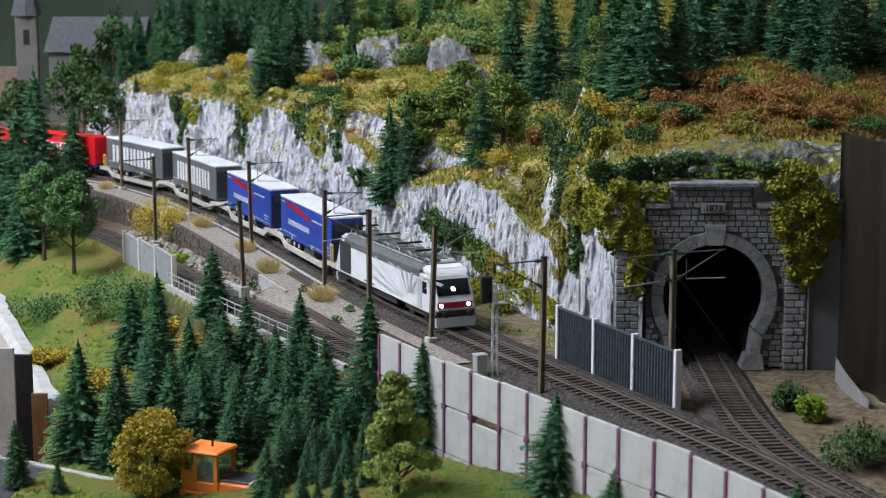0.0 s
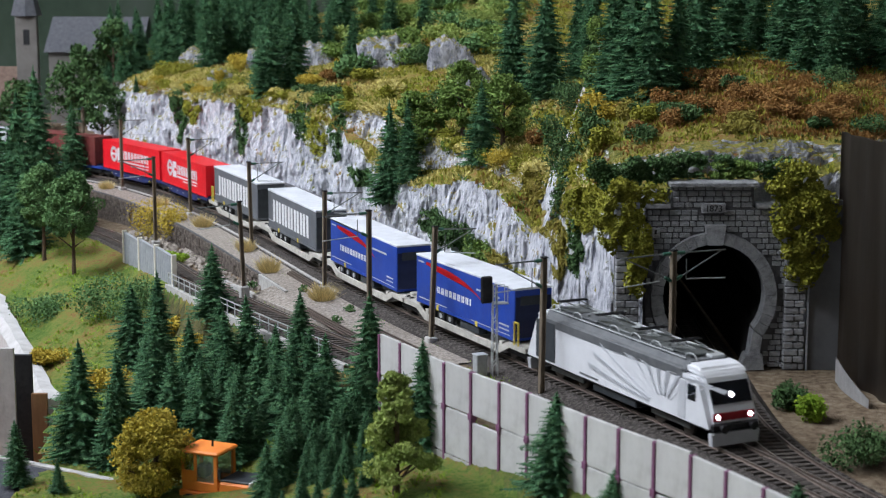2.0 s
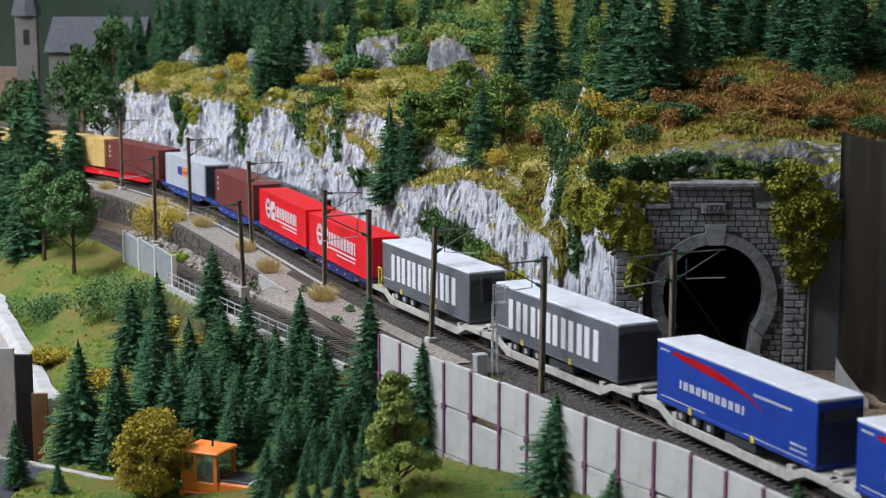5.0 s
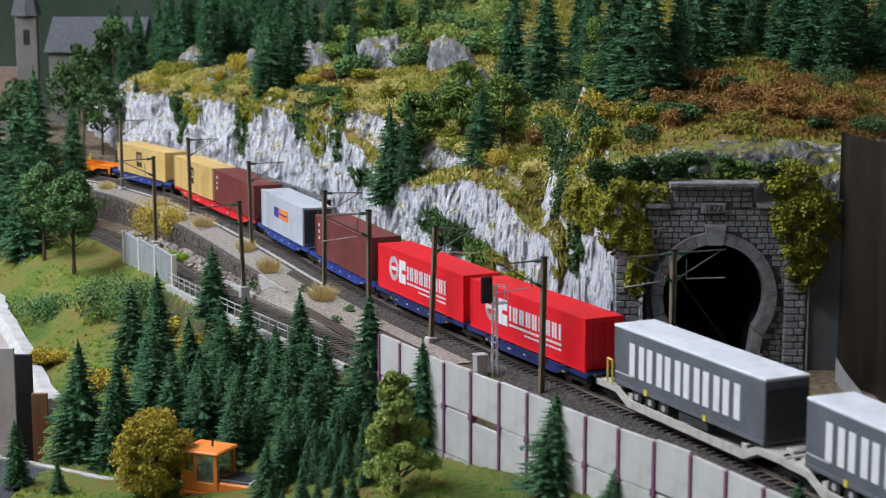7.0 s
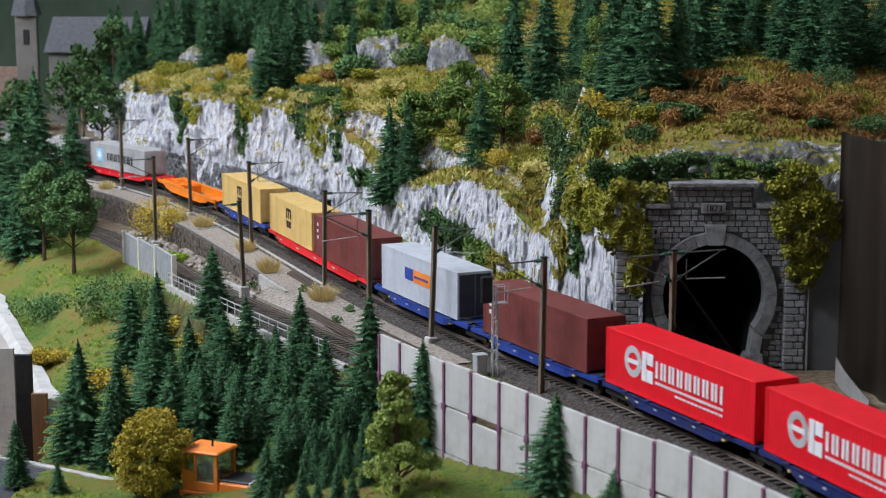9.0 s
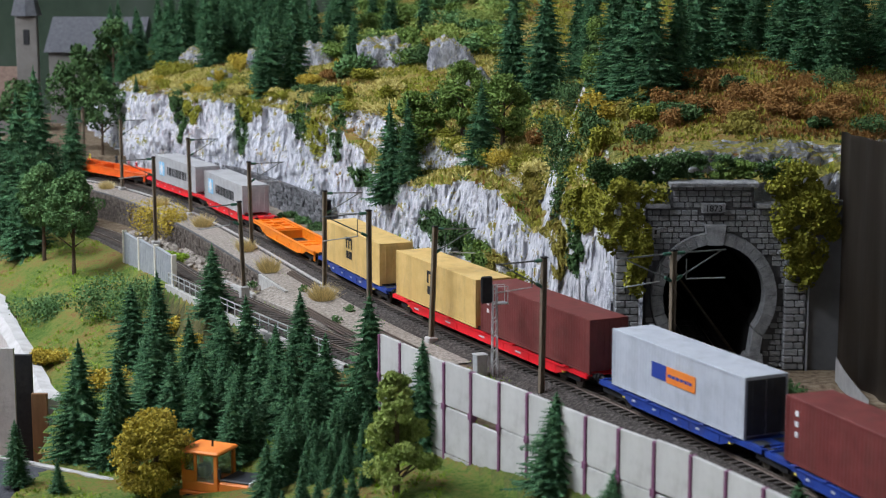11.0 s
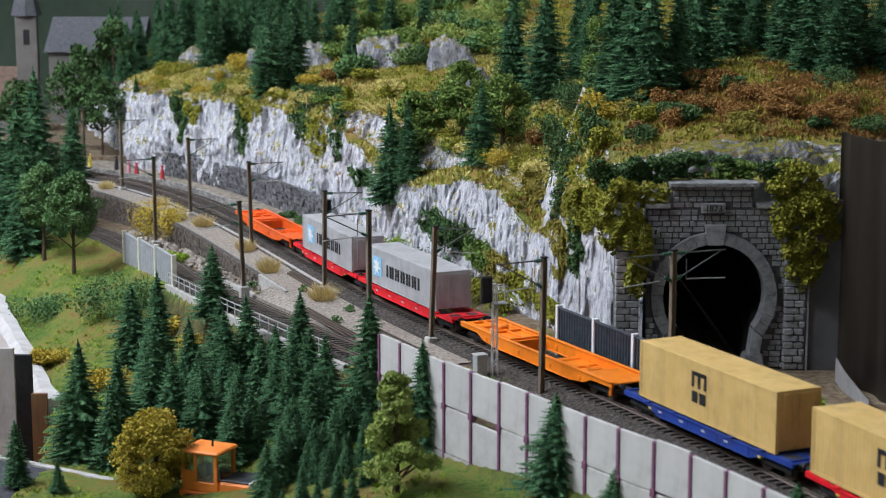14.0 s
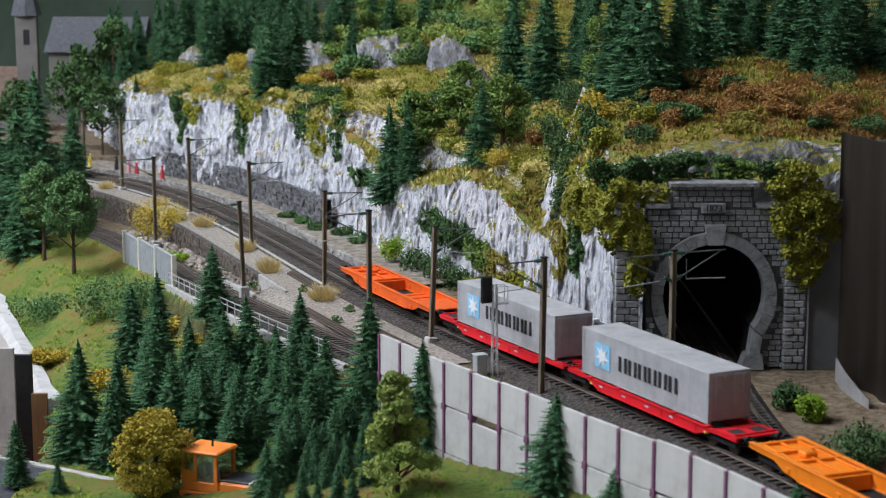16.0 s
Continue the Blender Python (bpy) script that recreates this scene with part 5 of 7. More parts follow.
    for x in (-7.0, -4.6, -0.7, 1.4, 3.4, 6.6):
        part("roof_grid", Box(x - 0.4, x + 0.4, 0.15, 0.95, 3.88, 4.04, bev=0.03), MAT["galv"], t)
        cable = bmesh.new()
        for k in range(6):
            a0, a1 = math.pi * k / 6, math.pi * (k + 1) / 6
            rod(cable, (x + 0.5 * math.cos(a0), -0.85, 3.92 + 0.28 * math.sin(a0)), (x + 0.5 * math.cos(a1), -0.85, 3.92 + 0.28 * math.sin(a1)), 0.035, n=5)
        part("roof_cable", cable, MAT["galv"], t)
    for y in (-1.12, 1.12):
        part("roof_edge_rail", Rod((-H + 2.2, y, 3.96), (H - 2.6, y, 3.96), 0.04, n=6), MAT["galv"], t)
    part("roof_line", Rod((-5.0, 0.55, 4.16), (5.0, 0.55, 4.16), 0.03), MAT["galv"], t)
    part("roof_box", Box(-0.9, 0.7, -0.75, 0.2, 3.88, 4.08, bev=0.04), MAT["steel"], t)
    part("roof_vent", Box(2.9, 4.9, -0.8, 0.3, 3.88, 4.02, bev=0.04), MAT["steel"], t)
    part("roof_vent", Box(-4.9, -2.6, -0.8, 0.3, 3.94, 4.06, bev=0.04), MAT["loco_grey"], t)


locomotive(49.3)
BLUE = "royal blue curtain-side trailer with red swoosh and white roof"
GREY = "slate grey curtain-side trailer with large white marks"
# Front walls take darker tones than the sides, as shade on that end.
trailer(67.2, MAT["blue"], MAT["navy"], BLUE, blue_trim, MAT["roof_white"])
trailer(84.1, MAT["blue"], MAT["navy"], BLUE, blue_trim, MAT["roof_white"])
trailer(101.6, MAT["slate"], MAT["dark_grey"], GREY, grey_trim, MAT["roof_white"])
trailer(118.8, MAT["slate"], MAT["dark_grey"], GREY, grey_trim, MAT["roof_white"])
PW = "pale stone-grey pocket wagon under a trailer"
pocket_wagon(67.3, 8.5, MAT["wagon_cream"], PW, (7.0, -8.0), handle=(7.1,))
pocket_wagon(84.2, 8.3, MAT["wagon_cream"], PW, (-7.0,))
pocket_wagon(101.6, 8.5, MAT["wagon_cream"], PW, (7.0, -8.0))
pocket_wagon(118.7, 8.5, MAT["wagon_cream"], PW, (-7.0,), handle=(-7.4,))
RED = "bright red tall container with white emblem and marks"
container(135.5, 13.7, 3.0, 1.12, MAT["signal_red"], RED, None, red_trim)
container(150.15, 13.7, 3.0, 1.12, MAT["signal_red"], RED, None, red_trim)
container(165.05, 12.2, 3.05, 1.12, MAT["maroon"], "brown-red tall shipping container", None, brown_mark)
container(180.75, 12.2, 3.03, 1.12, MAT["grey_box"], "light grey container with blue and orange mark", MAT["dark_grey"], grey_mark)
container(195.6, 12.8, 3.02, 1.12, MAT["maroon"], "brown-red tall shipping container", None, brown_mark)
container(208.7, 12.1, 3.0, 1.12, MAT["sand_box"], "sand yellow container with black stacked mark", None, stacked_mark)
container(223.8, 12.1, 2.95, 1.12, MAT["sand_box"], "sand yellow container with black stacked mark", None, stacked_mark)
container(260.1, 12.2, 2.55, 1.12, MAT["silver_box"], "grey container with white star on sky blue", None, star_mark)
container(275.3, 12.2, 2.55, 1.12, MAT["silver_box"], "grey container with white star on sky blue", None, star_mark)
BW, RW = "dark blue skeletal container wagon", "bright red skeletal container wagon"
flat_wagon(135.5, 7.3, MAT["wagon_navy"], BW, (5.4, -6.9))
flat_wagon(150.2, 7.2, MAT["wagon_navy"], BW, (-5.6,))
flat_wagon(165.2, 7.6, MAT["wagon_blue"], BW, (5.8, -7.2))
flat_wagon(180.6, 7.6, MAT["wagon_blue"], BW, (-6.0,))
flat_wagon(202.2, 13.0, MAT["wagon_red"], RW, (10.5, -10.5))
flat_wagon(223.8, 7.6, MAT["wagon_blue"], BW, (5.8, -5.8))
empty_pocket(241.3, 8.9, MAT["wagon_orange"], "empty bright orange pocket wagon with open well")
flat_wagon(259.6, 8.2, MAT["wagon_red"], RW, (6.4, -7.8))
flat_wagon(276.0, 8.0, MAT["wagon_red"], RW, (-6.4,))
empty_pocket(293.3, 8.4, MAT["wagon_orange2"], "empty red-orange pocket wagon with open well")


# ---- trees and plants ----
def conifer_mesh(seed, height=10.0, spread=2.5, whorls=27, per=17):
    """Tiered spruce: nearly level fronds with a spine and rows of thin needles, round a dense dark heart."""
    rnd = random.Random(seed)
    V, F = [], []

    def blade(a, b, c):
        k = len(V)
        V.extend((a, b, c))
        F.append((k, k + 1, k + 2))
    for w in range(whorls):
        t = w / (whorls - 1)
        z = height * (0.04 + 0.92 * t)
        r = spread * (1 - t) ** 0.78 * rnd.uniform(0.86, 1.1) + 0.14
        n = max(7, int(per * (1 - 0.55 * t)))
        off = rnd.random() * 6.28
        for k in range(n):
            a = off + 6.283 * k / n + rnd.uniform(-0.22, 0.22)
            rr = r * (rnd.uniform(0.72, 1.0) if rnd.random() < 0.8 else rnd.uniform(1.0, 1.22))
            ca, sa = math.cos(a), math.sin(a)
            zz = z + rnd.uniform(-0.1, 0.1)
            sag, lift = rr * rnd.uniform(0.12, 0.3), rr * rnd.uniform(0.0, 0.14)

            def at_u(u, side=0.0, dz=0.0):
                c = rr * u
                return (ca * c - sa * side, sa * c + ca * side, zz - sag * u + lift * u * u * u + dz)
            blade(at_u(0.1, 0.06), at_u(0.1, -0.06), at_u(1.0))
            blade(at_u(0.15, 0, 0.1), at_u(0.2, 0, -0.22), at_u(0.96, 0, -0.04))
            m = max(4, int(3 + rr * 2.6))
            for j in range(m):
                u = 0.22 + 0.74 * j / (m - 1)
                ln = (0.17 + 0.3 * rr * (1.08 - u)) * rnd.uniform(0.75, 1.2)
                for sgn in (-1, 1):
                    tip = at_u(min(1.04, u + ln * 0.75 / rr), sgn * ln * 0.72, -ln * rnd.uniform(0.05, 0.4))
                    blade(at_u(u - 0.035), at_u(u + 0.05 + 0.05 / rr), tip)
                if j % 2:
                    blade(at_u(u, 0, 0.04), at_u(u + 0.1), at_u(u + 0.08, rnd.uniform(-0.08, 0.08), -ln * rnd.uniform(0.4, 0.8)))
        for k in range(n):
            a = rnd.random() * 6.283
            q = r * rnd.uniform(0.25, 0.55)
            c, d = math.cos(a), math.sin(a)
            blade((c * q - d * 0.3 * r, d * q + c * 0.3 * r, z - 0.25), (c * q + d * 0.3 * r, d * q - c * 0.3 * r, z - 0.2), (c * q * 0.5, d * q * 0.5, z + 0.45))
    b = len(V)
    for k in range(5):
        a = 6.283 * k / 5
        V.append((0.1 * math.cos(a), 0.1 * math.sin(a), height * 0.92))
    V.append((0, 0, height))
    for k in range(5):
        F.append((b + k, b + (k + 1) % 5, b + 5))
    return V, F


PROTO = []
for i, (sp, wh, per) in enumerate(((2.5, 27, 19), (2.15, 29, 18), (2.85, 26, 20))):
    t = thing("spruce_tree", 0, 0, 0, label="dark green model spruce tree with drooping boughs", category="conifer tree", group="spruce trees")
    part("trunk", Rod((0, 0, -0.8), (0, 0, 9.2), 0.19, 0.03, n=7), MAT["trunk"], t)
    V, F = conifer_mesh(20 + i, 10.0, sp, wh, per)
    raw("crown", V, F, MAT["spruce"], t)
    PROTO.append([t, False])

FRONT = ((-16.3, 122.0, 3.7), (-19.7, 118.0, 2.5), (-21.9, 121.0, 1.1), (-12.7, 112.0, 2.0), (-16.6, 112.0, 0.5), (-15.1, 115.0, 1.2), (-15.2, 106.0, -0.6), (-9.0, 108.0, 3.0), (-8.1, 104.0, 1.5),
         (-9.1, 102.0, 1.2), (-6.9, 101.0, 1.8), (-4.1, 97.0, 5.1), (-2.1, 91.0, 1.9), (-0.9, 90.5, 3.8), (-22.0, 102.5, 1.1), (-10.7, 96.0, -1.5), (-12.4, 101.0, 0.1), (-7.6, 98.0, 0.4),
         (-6.5, 93.0, -1.7), (-5.4, 95.0, -0.5), (-9.9, 101.0, 0.1), (-17.5, 109.0, -1.1), (-19.6, 112.0, -0.6), (5.3, 80.0, 3.6), (7.8, 76.0, 0.8), (9.6, 75.0, 1.0), (14.4, 68.0, 2.9))
LEFT = ((-40.1, 172.0, 13.1), (-40.4, 164.0, 11.5), (-40.4, 190.0, 8.0), (-35.0, 200.0, 7.8), (-43.8, 170.0, 12.4), (-39.3, 176.0, 5.2), (-38.6, 160.0, 6.9))
HILL_A = ((-27.1, 205.0, 20.5), (-25.5, 208.0, 20.1), (-24.0, 212.0, 19.7), (-21.3, 206.0, 19.2), (-20.1, 214.0, 20.0), (-17.2, 208.0, 19.4), (-14.9, 204.0, 19.8), (-13.0, 200.0, 18.0), (-9.3, 180.0, 18.3),
          (-6.1, 205.0, 21.1), (-2.1, 200.0, 20.5), (-8.5, 215.0, 20.3), (6.0, 152.0, 21.8), (8.6, 149.0, 22.2), (12.6, 156.0, 20.4))
HILL_B = ((12.1, 126.0, 22.2), (13.4, 123.0, 23.0), (14.5, 121.0, 23.0), (16.2, 122.0, 22.6), (18.7, 128.0, 22.5), (21.3, 132.0, 23.3), (23.8, 134.0, 22.9), (25.2, 130.0, 22.9), (26.4, 126.0, 23.0), (27.6, 124.0, 22.6),
          (2.9, 131.2, 14.6), (-4.3, 141.5, 12.2), (-2.7, 139.6, 12.6), (-12.6, 215.0, 21.0), (-32.6, 220.0, 19.5), (-36.2, 225.0, 18.7))


def plant(x, y, ztop, k, slim=1.0):
    z = ground_at(x, y) - 0.1
    h = max(ztop - z, 2.0)
    sc = h / 10.0
    m = pose(x * K, y * K, z * K, random.uniform(-1.5, 1.5), random.uniform(-1.5, 1.5), random.uniform(0, 360)) @ Matrix.Diagonal((sc * slim, sc * slim, sc, 1))
    t, used = PROTO[k]
    if used:
        copy_thing(t, m @ Matrix.Diagonal([1 / a for a in t.scale] + [1]))
    else:
        t.matrix_basis = m
        PROTO[k][1] = True


random.seed(3)
for i, (x, y, zt) in enumerate(FRONT):
    h = zt - ground_at(x, y)
    plant(x, y, zt, i % 3, float(np.clip(1.22 + (6.5 - h) * 0.09, 0.95, 1.6)) * (1.05 if x > 3 else 1.0))
for i, (x, y, zt) in enumerate(LEFT + HILL_A + HILL_B):
    plant(x, y, zt, i % 3, 0.95)
# young trees that close the wood below the lower track
for i in range(44):
    x, y = random.uniform(-20, -4.5), random.uniform(88, 114)
    g = ground_at(x, y)
    if g < -3.4 and not (-14.5 < x < -9 and y < 94) and not (x < -13 and y < 100):
        plant(x, y, min(g + random.uniform(4.0, 6.5), 0.2 + 0.1 * (y - 100)), i % 3, 1.2)
for i in range(26):
    x, y = random.uniform(-11.2, -4.0), random.uniform(86.5, 97)
    g = ground_at(x, y)
    if x < -9.4 and y < 95.5:
        continue
    plant(x, y, min(g + random.uniform(4.0, 5.8), -0.6 + 0.1 * (y - 95)), i % 3, 1.25)
# darker woods on the ridge behind
for i in range(120):
    x, y = random.uniform(-48, 34), random.uniform(0, 1)
    y = 165 + 70 * y if x < 6 else 137 + 60 * y
    if x < -20:
        y = 214 + 40 * random.random()
    if (-10.5 < x < 9 and y < 236) or (-10.5 < x < 12 and y < 208) or (x > 6 and y < 150 and random.random() < 0.4):
        continue
    z = ground_at(x, y)
    if z > 5:
        plant(x, y, z + random.uniform(6.5, 10.5), i % 3)


for i, (x, y, h) in enumerate(((28.5, 127, 9), (30.5, 131, 10), (32.5, 127, 9), (34, 133, 10), (29.5, 135, 10), (27, 137, 10), (36, 129, 9), (31.5, 138, 10), (24, 139, 10), (20, 138, 9.5))):
    plant(x, y, ground_at(x, y) + h, i % 3)
for x, y, zt in ((-8.7, 84.6, -2.0), (-8.0, 83.4, -2.3), (-7.1, 84.6, -1.5), (-6.2, 83.3, -2.1), (-5.3, 84.6, -1.3), (-4.5, 83.0, -2.0), (-3.9, 85.4, -1.2), (-5.0, 87.5, -1.9), (-4.3, 89.0, -1.2), (-6.2, 88.0, -2.2), (-3.6, 88.6, -1.6)):
    plant(x, y, zt, 1, 1.3)
plant(-21.6, 94.5, -4.1, 0, 1.3)
plant(-24.4, 96.5, -2.2, 1, 1.2)


def leaf_cloud(rnd, centre, radii, n, size, V, F, hollow=0.55):
    """Small leaf flakes on and in an uneven clump."""
    cx, cy, cz = centre
    for _ in range(n):
        d = Vector((rnd.gauss(0, 1), rnd.gauss(0, 1), rnd.gauss(0, 1))).normalized()
        r = hollow + (1 - hollow) * rnd.random() ** 0.5
        r *= 0.85 + 0.4 * noise.noise(d * 2.3 + Vector((cx, cy, cz)))
        p_ = Vector((cx + d.x * radii[0] * r, cy + d.y * radii[1] * r, cz + d.z * radii[2] * r))
        u = Vector((rnd.gauss(0, 1), rnd.gauss(0, 1), rnd.gauss(0, 1))).normalized()
        v = u.orthogonal().normalized()
        s = size * rnd.uniform(0.6, 1.3)
        b = len(V)
        V += [tuple(p_ + u * s), tuple(p_ + v * s * 0.6), tuple(p_ - u * s), tuple(p_ - v * s * 0.6)]
        F.append((b, b + 1, b + 2, b + 3))


def leafy_tree(x, y, height, crown_r, mat, label, seed, name="leafy_tree", clumps=16, n=170, size=0.16, trunk=0.4, cone=False, lump=1.0, flat=0.75):
    rnd = random.Random(seed)
    z = ground_at(x, y)
    t = thing(name, x, y, z, label=label, category="tree")
    tr_ = Rod((0, 0, -0.4), (0.1, 0, height * 0.62), 0.2, 0.09, n=8)
    ends = []
    for k in range(7):
        a = 6.283 * k / 7 + rnd.uniform(-0.3, 0.3)
        h0 = height * rnd.uniform(trunk * 0.75, 0.6)
        e = (math.cos(a) * crown_r * 0.6, math.sin(a) * crown_r * 0.6, h0 + height * rnd.uniform(0.1, 0.25))
        rod(tr_, (0.03, 0, h0), e, 0.07, 0.03, n=6)
        ends.append(e)
    part("trunk", tr_, MAT["trunk"], t)
    V, F = [], []
    for k in range(clumps):
        u = k / clumps
        zz = height * (trunk + (1 - trunk) * (0.12 + 0.85 * u))
        rr = crown_r * math.sin(math.pi * min(0.97, 0.22 + 0.72 * u)) * rnd.uniform(0.45, 0.8)
        a = rnd.random() * 6.28
        c = crown_r * rnd.uniform(0.3, 0.48) * lump
        if cone:
            rr = crown_r * (1 - 0.85 * u) * rnd.uniform(0.35, 0.85)
            c = crown_r * (0.42 - 0.2 * u) * rnd.uniform(0.8, 1.15) * lump
            zz += 0.12 * rr
        leaf_cloud(rnd, (rr * math.cos(a), rr * math.sin(a), zz), (c, c, c * flat), n, size, V, F)
    raw("crown", V, F, mat, t)


def bush(x, y, r, h, mat, label, seed, n=900, size=0.1, z=None, name="bush", category="bush", clumps=7):
    rnd = random.Random(seed)
    if z is None:
        z = ground_at(x, y)
    V, F = [], []
    for k in range(clumps):
        a, q = rnd.random() * 6.28, rnd.random() ** 0.5 * 0.65
        c = rnd.uniform(0.4, 0.6)
        leaf_cloud(rnd, (r * q * math.cos(a), r * q * math.sin(a), h * rnd.uniform(0.25, 0.6)), (r * c, r * c, h * c * 0.8), n // clumps, size, V, F, 0.4)
    ob = raw(name, V, F, mat)
    ob.matrix_basis = at(x, y, z)
    tagged(ob, label, category)


def tuft(x, y, r, h, n, mat, label, seed, z=None):
    """A sheaf of thin straw blades."""
    rnd = random.Random(seed)
    V, F = [], []
    for _ in range(n):
        a, q = rnd.random() * 6.28, rnd.random() ** 0.5
        bx_, by_ = math.cos(a) * r * 0.45 * q, math.sin(a) * r * 0.45 * q
        tx, ty = bx_ * 2.3 + rnd.gauss(0, 0.28), by_ * 2.3 + rnd.gauss(0, 0.28)
        hh = h * rnd.uniform(0.35, 1.0) * (1 - 0.3 * q)
        w = 0.03
        b = len(V)
        V += [(bx_ - w, by_, -0.08), (bx_ + w, by_, -0.08), (tx, ty, hh)]
        F.append((b, b + 1, b + 2))
    ob = raw("grass_tuft", V, F, mat)
    ob.matrix_basis = at(x, y, ground_at(x, y) if z is None else z)
    tagged(ob, label, "grass tuft", "grass tufts")


leafy_tree(-31.6, 147.2, 8.7, 2.7, MAT["leaf"], "mid-green deciduous model tree with rounded crown", 1, clumps=58, n=230, size=0.12, lump=0.72, trunk=0.34)
leafy_tree(-36.0, 155.5, 8.6, 2.5, MAT["leaf"], "mid-green deciduous model tree with rounded crown", 2, clumps=56, n=220, size=0.12, lump=0.72, trunk=0.34)
leafy_tree(-2.35, 83.4, 6.3, 2.2, MAT["pine"], "light green pine with bunched needle pads", 4, "pine_tree", 60, 300, 0.085, 0.06, True, 0.8, 0.62)
leafy_tree(-15.9, 93.0, 4.7, 2.5, MAT["golden"], "golden-olive bushy model tree", 5, "bushy_tree", 70, 320, 0.09, 0.02, False, 0.76)
for i, (x, y, h, r) in enumerate(((-44.5, 212, 12, 3.6), (-40.5, 207, 10, 3.2), (-46.5, 225, 13, 3.5), (-41.0, 218, 9, 2.8), (-52, 214, 9, 3.2))):
    leafy_tree(x, y, h, r, MAT["leaf_dark"], "dark green leafy tree near the church", 30 + i, clumps=18, n=110, size=0.25)
leafy_tree(-2.2, 143.5, 5.8, 2.5, MAT["moss_green"], "dense mid-green leafy tree on the cliff", 41, clumps=44, n=190, size=0.13, trunk=0.1, lump=0.7)
leafy_tree(4.6, 134.5, 5.4, 2.6, MAT["moss_green"], "dense mid-green leafy tree on the cliff", 42, clumps=44, n=190, size=0.13, trunk=0.1, lump=0.7)
leafy_tree(1.6, 142.5, 6.0, 2.7, MAT["moss_green"], "dense mid-green leafy tree on the cliff", 43, clumps=44, n=190, size=0.13, trunk=0.1, lump=0.7)

for i, (x, y, r, h, mat, lab) in enumerate((
        (-26.4, 133.5, 2.5, 3.6, "leaf", "mid-green bush on the meadow bank"), (-23.8, 131.5, 2.4, 3.8, "leaf", "mid-green bush on the meadow bank"), (-32.6, 138.5, 3.2, 2.4, "leaf", "low green bush on the bank"),
        (-27.2, 164.6, 3.0, 4.4, "yellow", "mustard yellow bush against the stone wall"), (-24.8, 160.4, 2.4, 3.6, "yellow", "mustard yellow bush against the stone wall"),
        (-23.0, 147.5, 1.3, 1.1, "lime", "small green bush below the stone wall"), 
        (19.6, 90.5, 1.0, 1.7, "lime", "lime green bush beside the tunnel"), (19.0, 92.8, 1.1, 1.6, "leaf_dark", "dark green bush beside the tunnel"), (20.4, 82.2, 2.2, 2.3, "leaf_dark", "dark green bush beside the track"),
        (-10.6, 164.5, 1.6, 1.2, "leaf_dark", "green bush under the cliff"), (-13.6, 171, 1.8, 1.2, "leaf_dark", "green bush under the cliff"), (-8.6, 157.0, 1.5, 1.0, "leaf", "green bush under the cliff"),
        (-20.4, 128.0, 1.3, 1.6, "yellow", "yellow bush below the pale wall"), (-17.8, 122.5, 1.2, 1.5, "yellow", "yellow bush below the pale wall"), (-14.2, 113.5, 1.2, 1.5, "yellow", "yellow bush below the pale wall"), (-29.6, 127.5, 1.6, 1.3, "yellow", "yellow bush at the edge of the meadow"), (-23.6, 118.5, 1.8, 1.4, "yellow", "yellow bush at the edge of the meadow"))):
    bush(x, y, r, h, MAT[mat], lab, 60 + i, n=2400, clumps=11)
for i, (s, l, r, h, mat) in enumerate(((66.5, -5.3, 1.5, 2.5, "lime"), (62.5, -6.2, 1.7, 2.4, "leaf_dark"), (58.5, -6.6, 1.6, 2.3, "leaf_dark"), (54.5, -6.6, 1.5, 2.0, "leaf_dark"), (50, -6.2, 1.6, 1.9, "olive"), (46.5, -5.8, 1.4, 1.5, "olive"),
                                       (76, -6.0, 1.3, 1.2, "leaf"), (80, -6.2, 1.2, 1.0, "leaf_dark"), (84, -5.2, 1.4, 1.0, "leaf_dark"), (88, -5.0, 1.3, 0.9, "leaf"), (92, -5.0, 1.2, 0.8, "leaf_dark"))):
    x, y, _ = along(s, l)
    bush(x, y, r, h, MAT[mat], "bright green bush at the cliff foot" if mat == "lime" else "green bush at the cliff foot beside the path", 140 + i, n=1300, z=-0.45)
for i, (s, l, r, h) in enumerate(((91, 3.6, 0.9, 1.2), (76.5, 3.6, 0.7, 1.1), (66.5, 4.4, 0.8, 1.3), (54.5, 3.9, 0.95, 1.3), (106, 3.4, 0.8, 1.0), (121, 3.6, 0.7, 0.9))):
    x, y, _ = along(s, l)
    tuft(x, y, r * 1.35, h * 1.35, 420, MAT["dry_straw"], "straw-yellow dry grass tuft in gravel", 90 + i, -0.5)
for i, (s, l) in enumerate(((47, 5.6), (58, 4.2), (61, 7.2), (50, 3.5))):
    x, y, _ = along(s, l)
    bush(x, y, 0.45, 0.55, MAT["leaf"], "small green weed growing in gravel", 110 + i, n=140, size=0.09, z=-0.5)


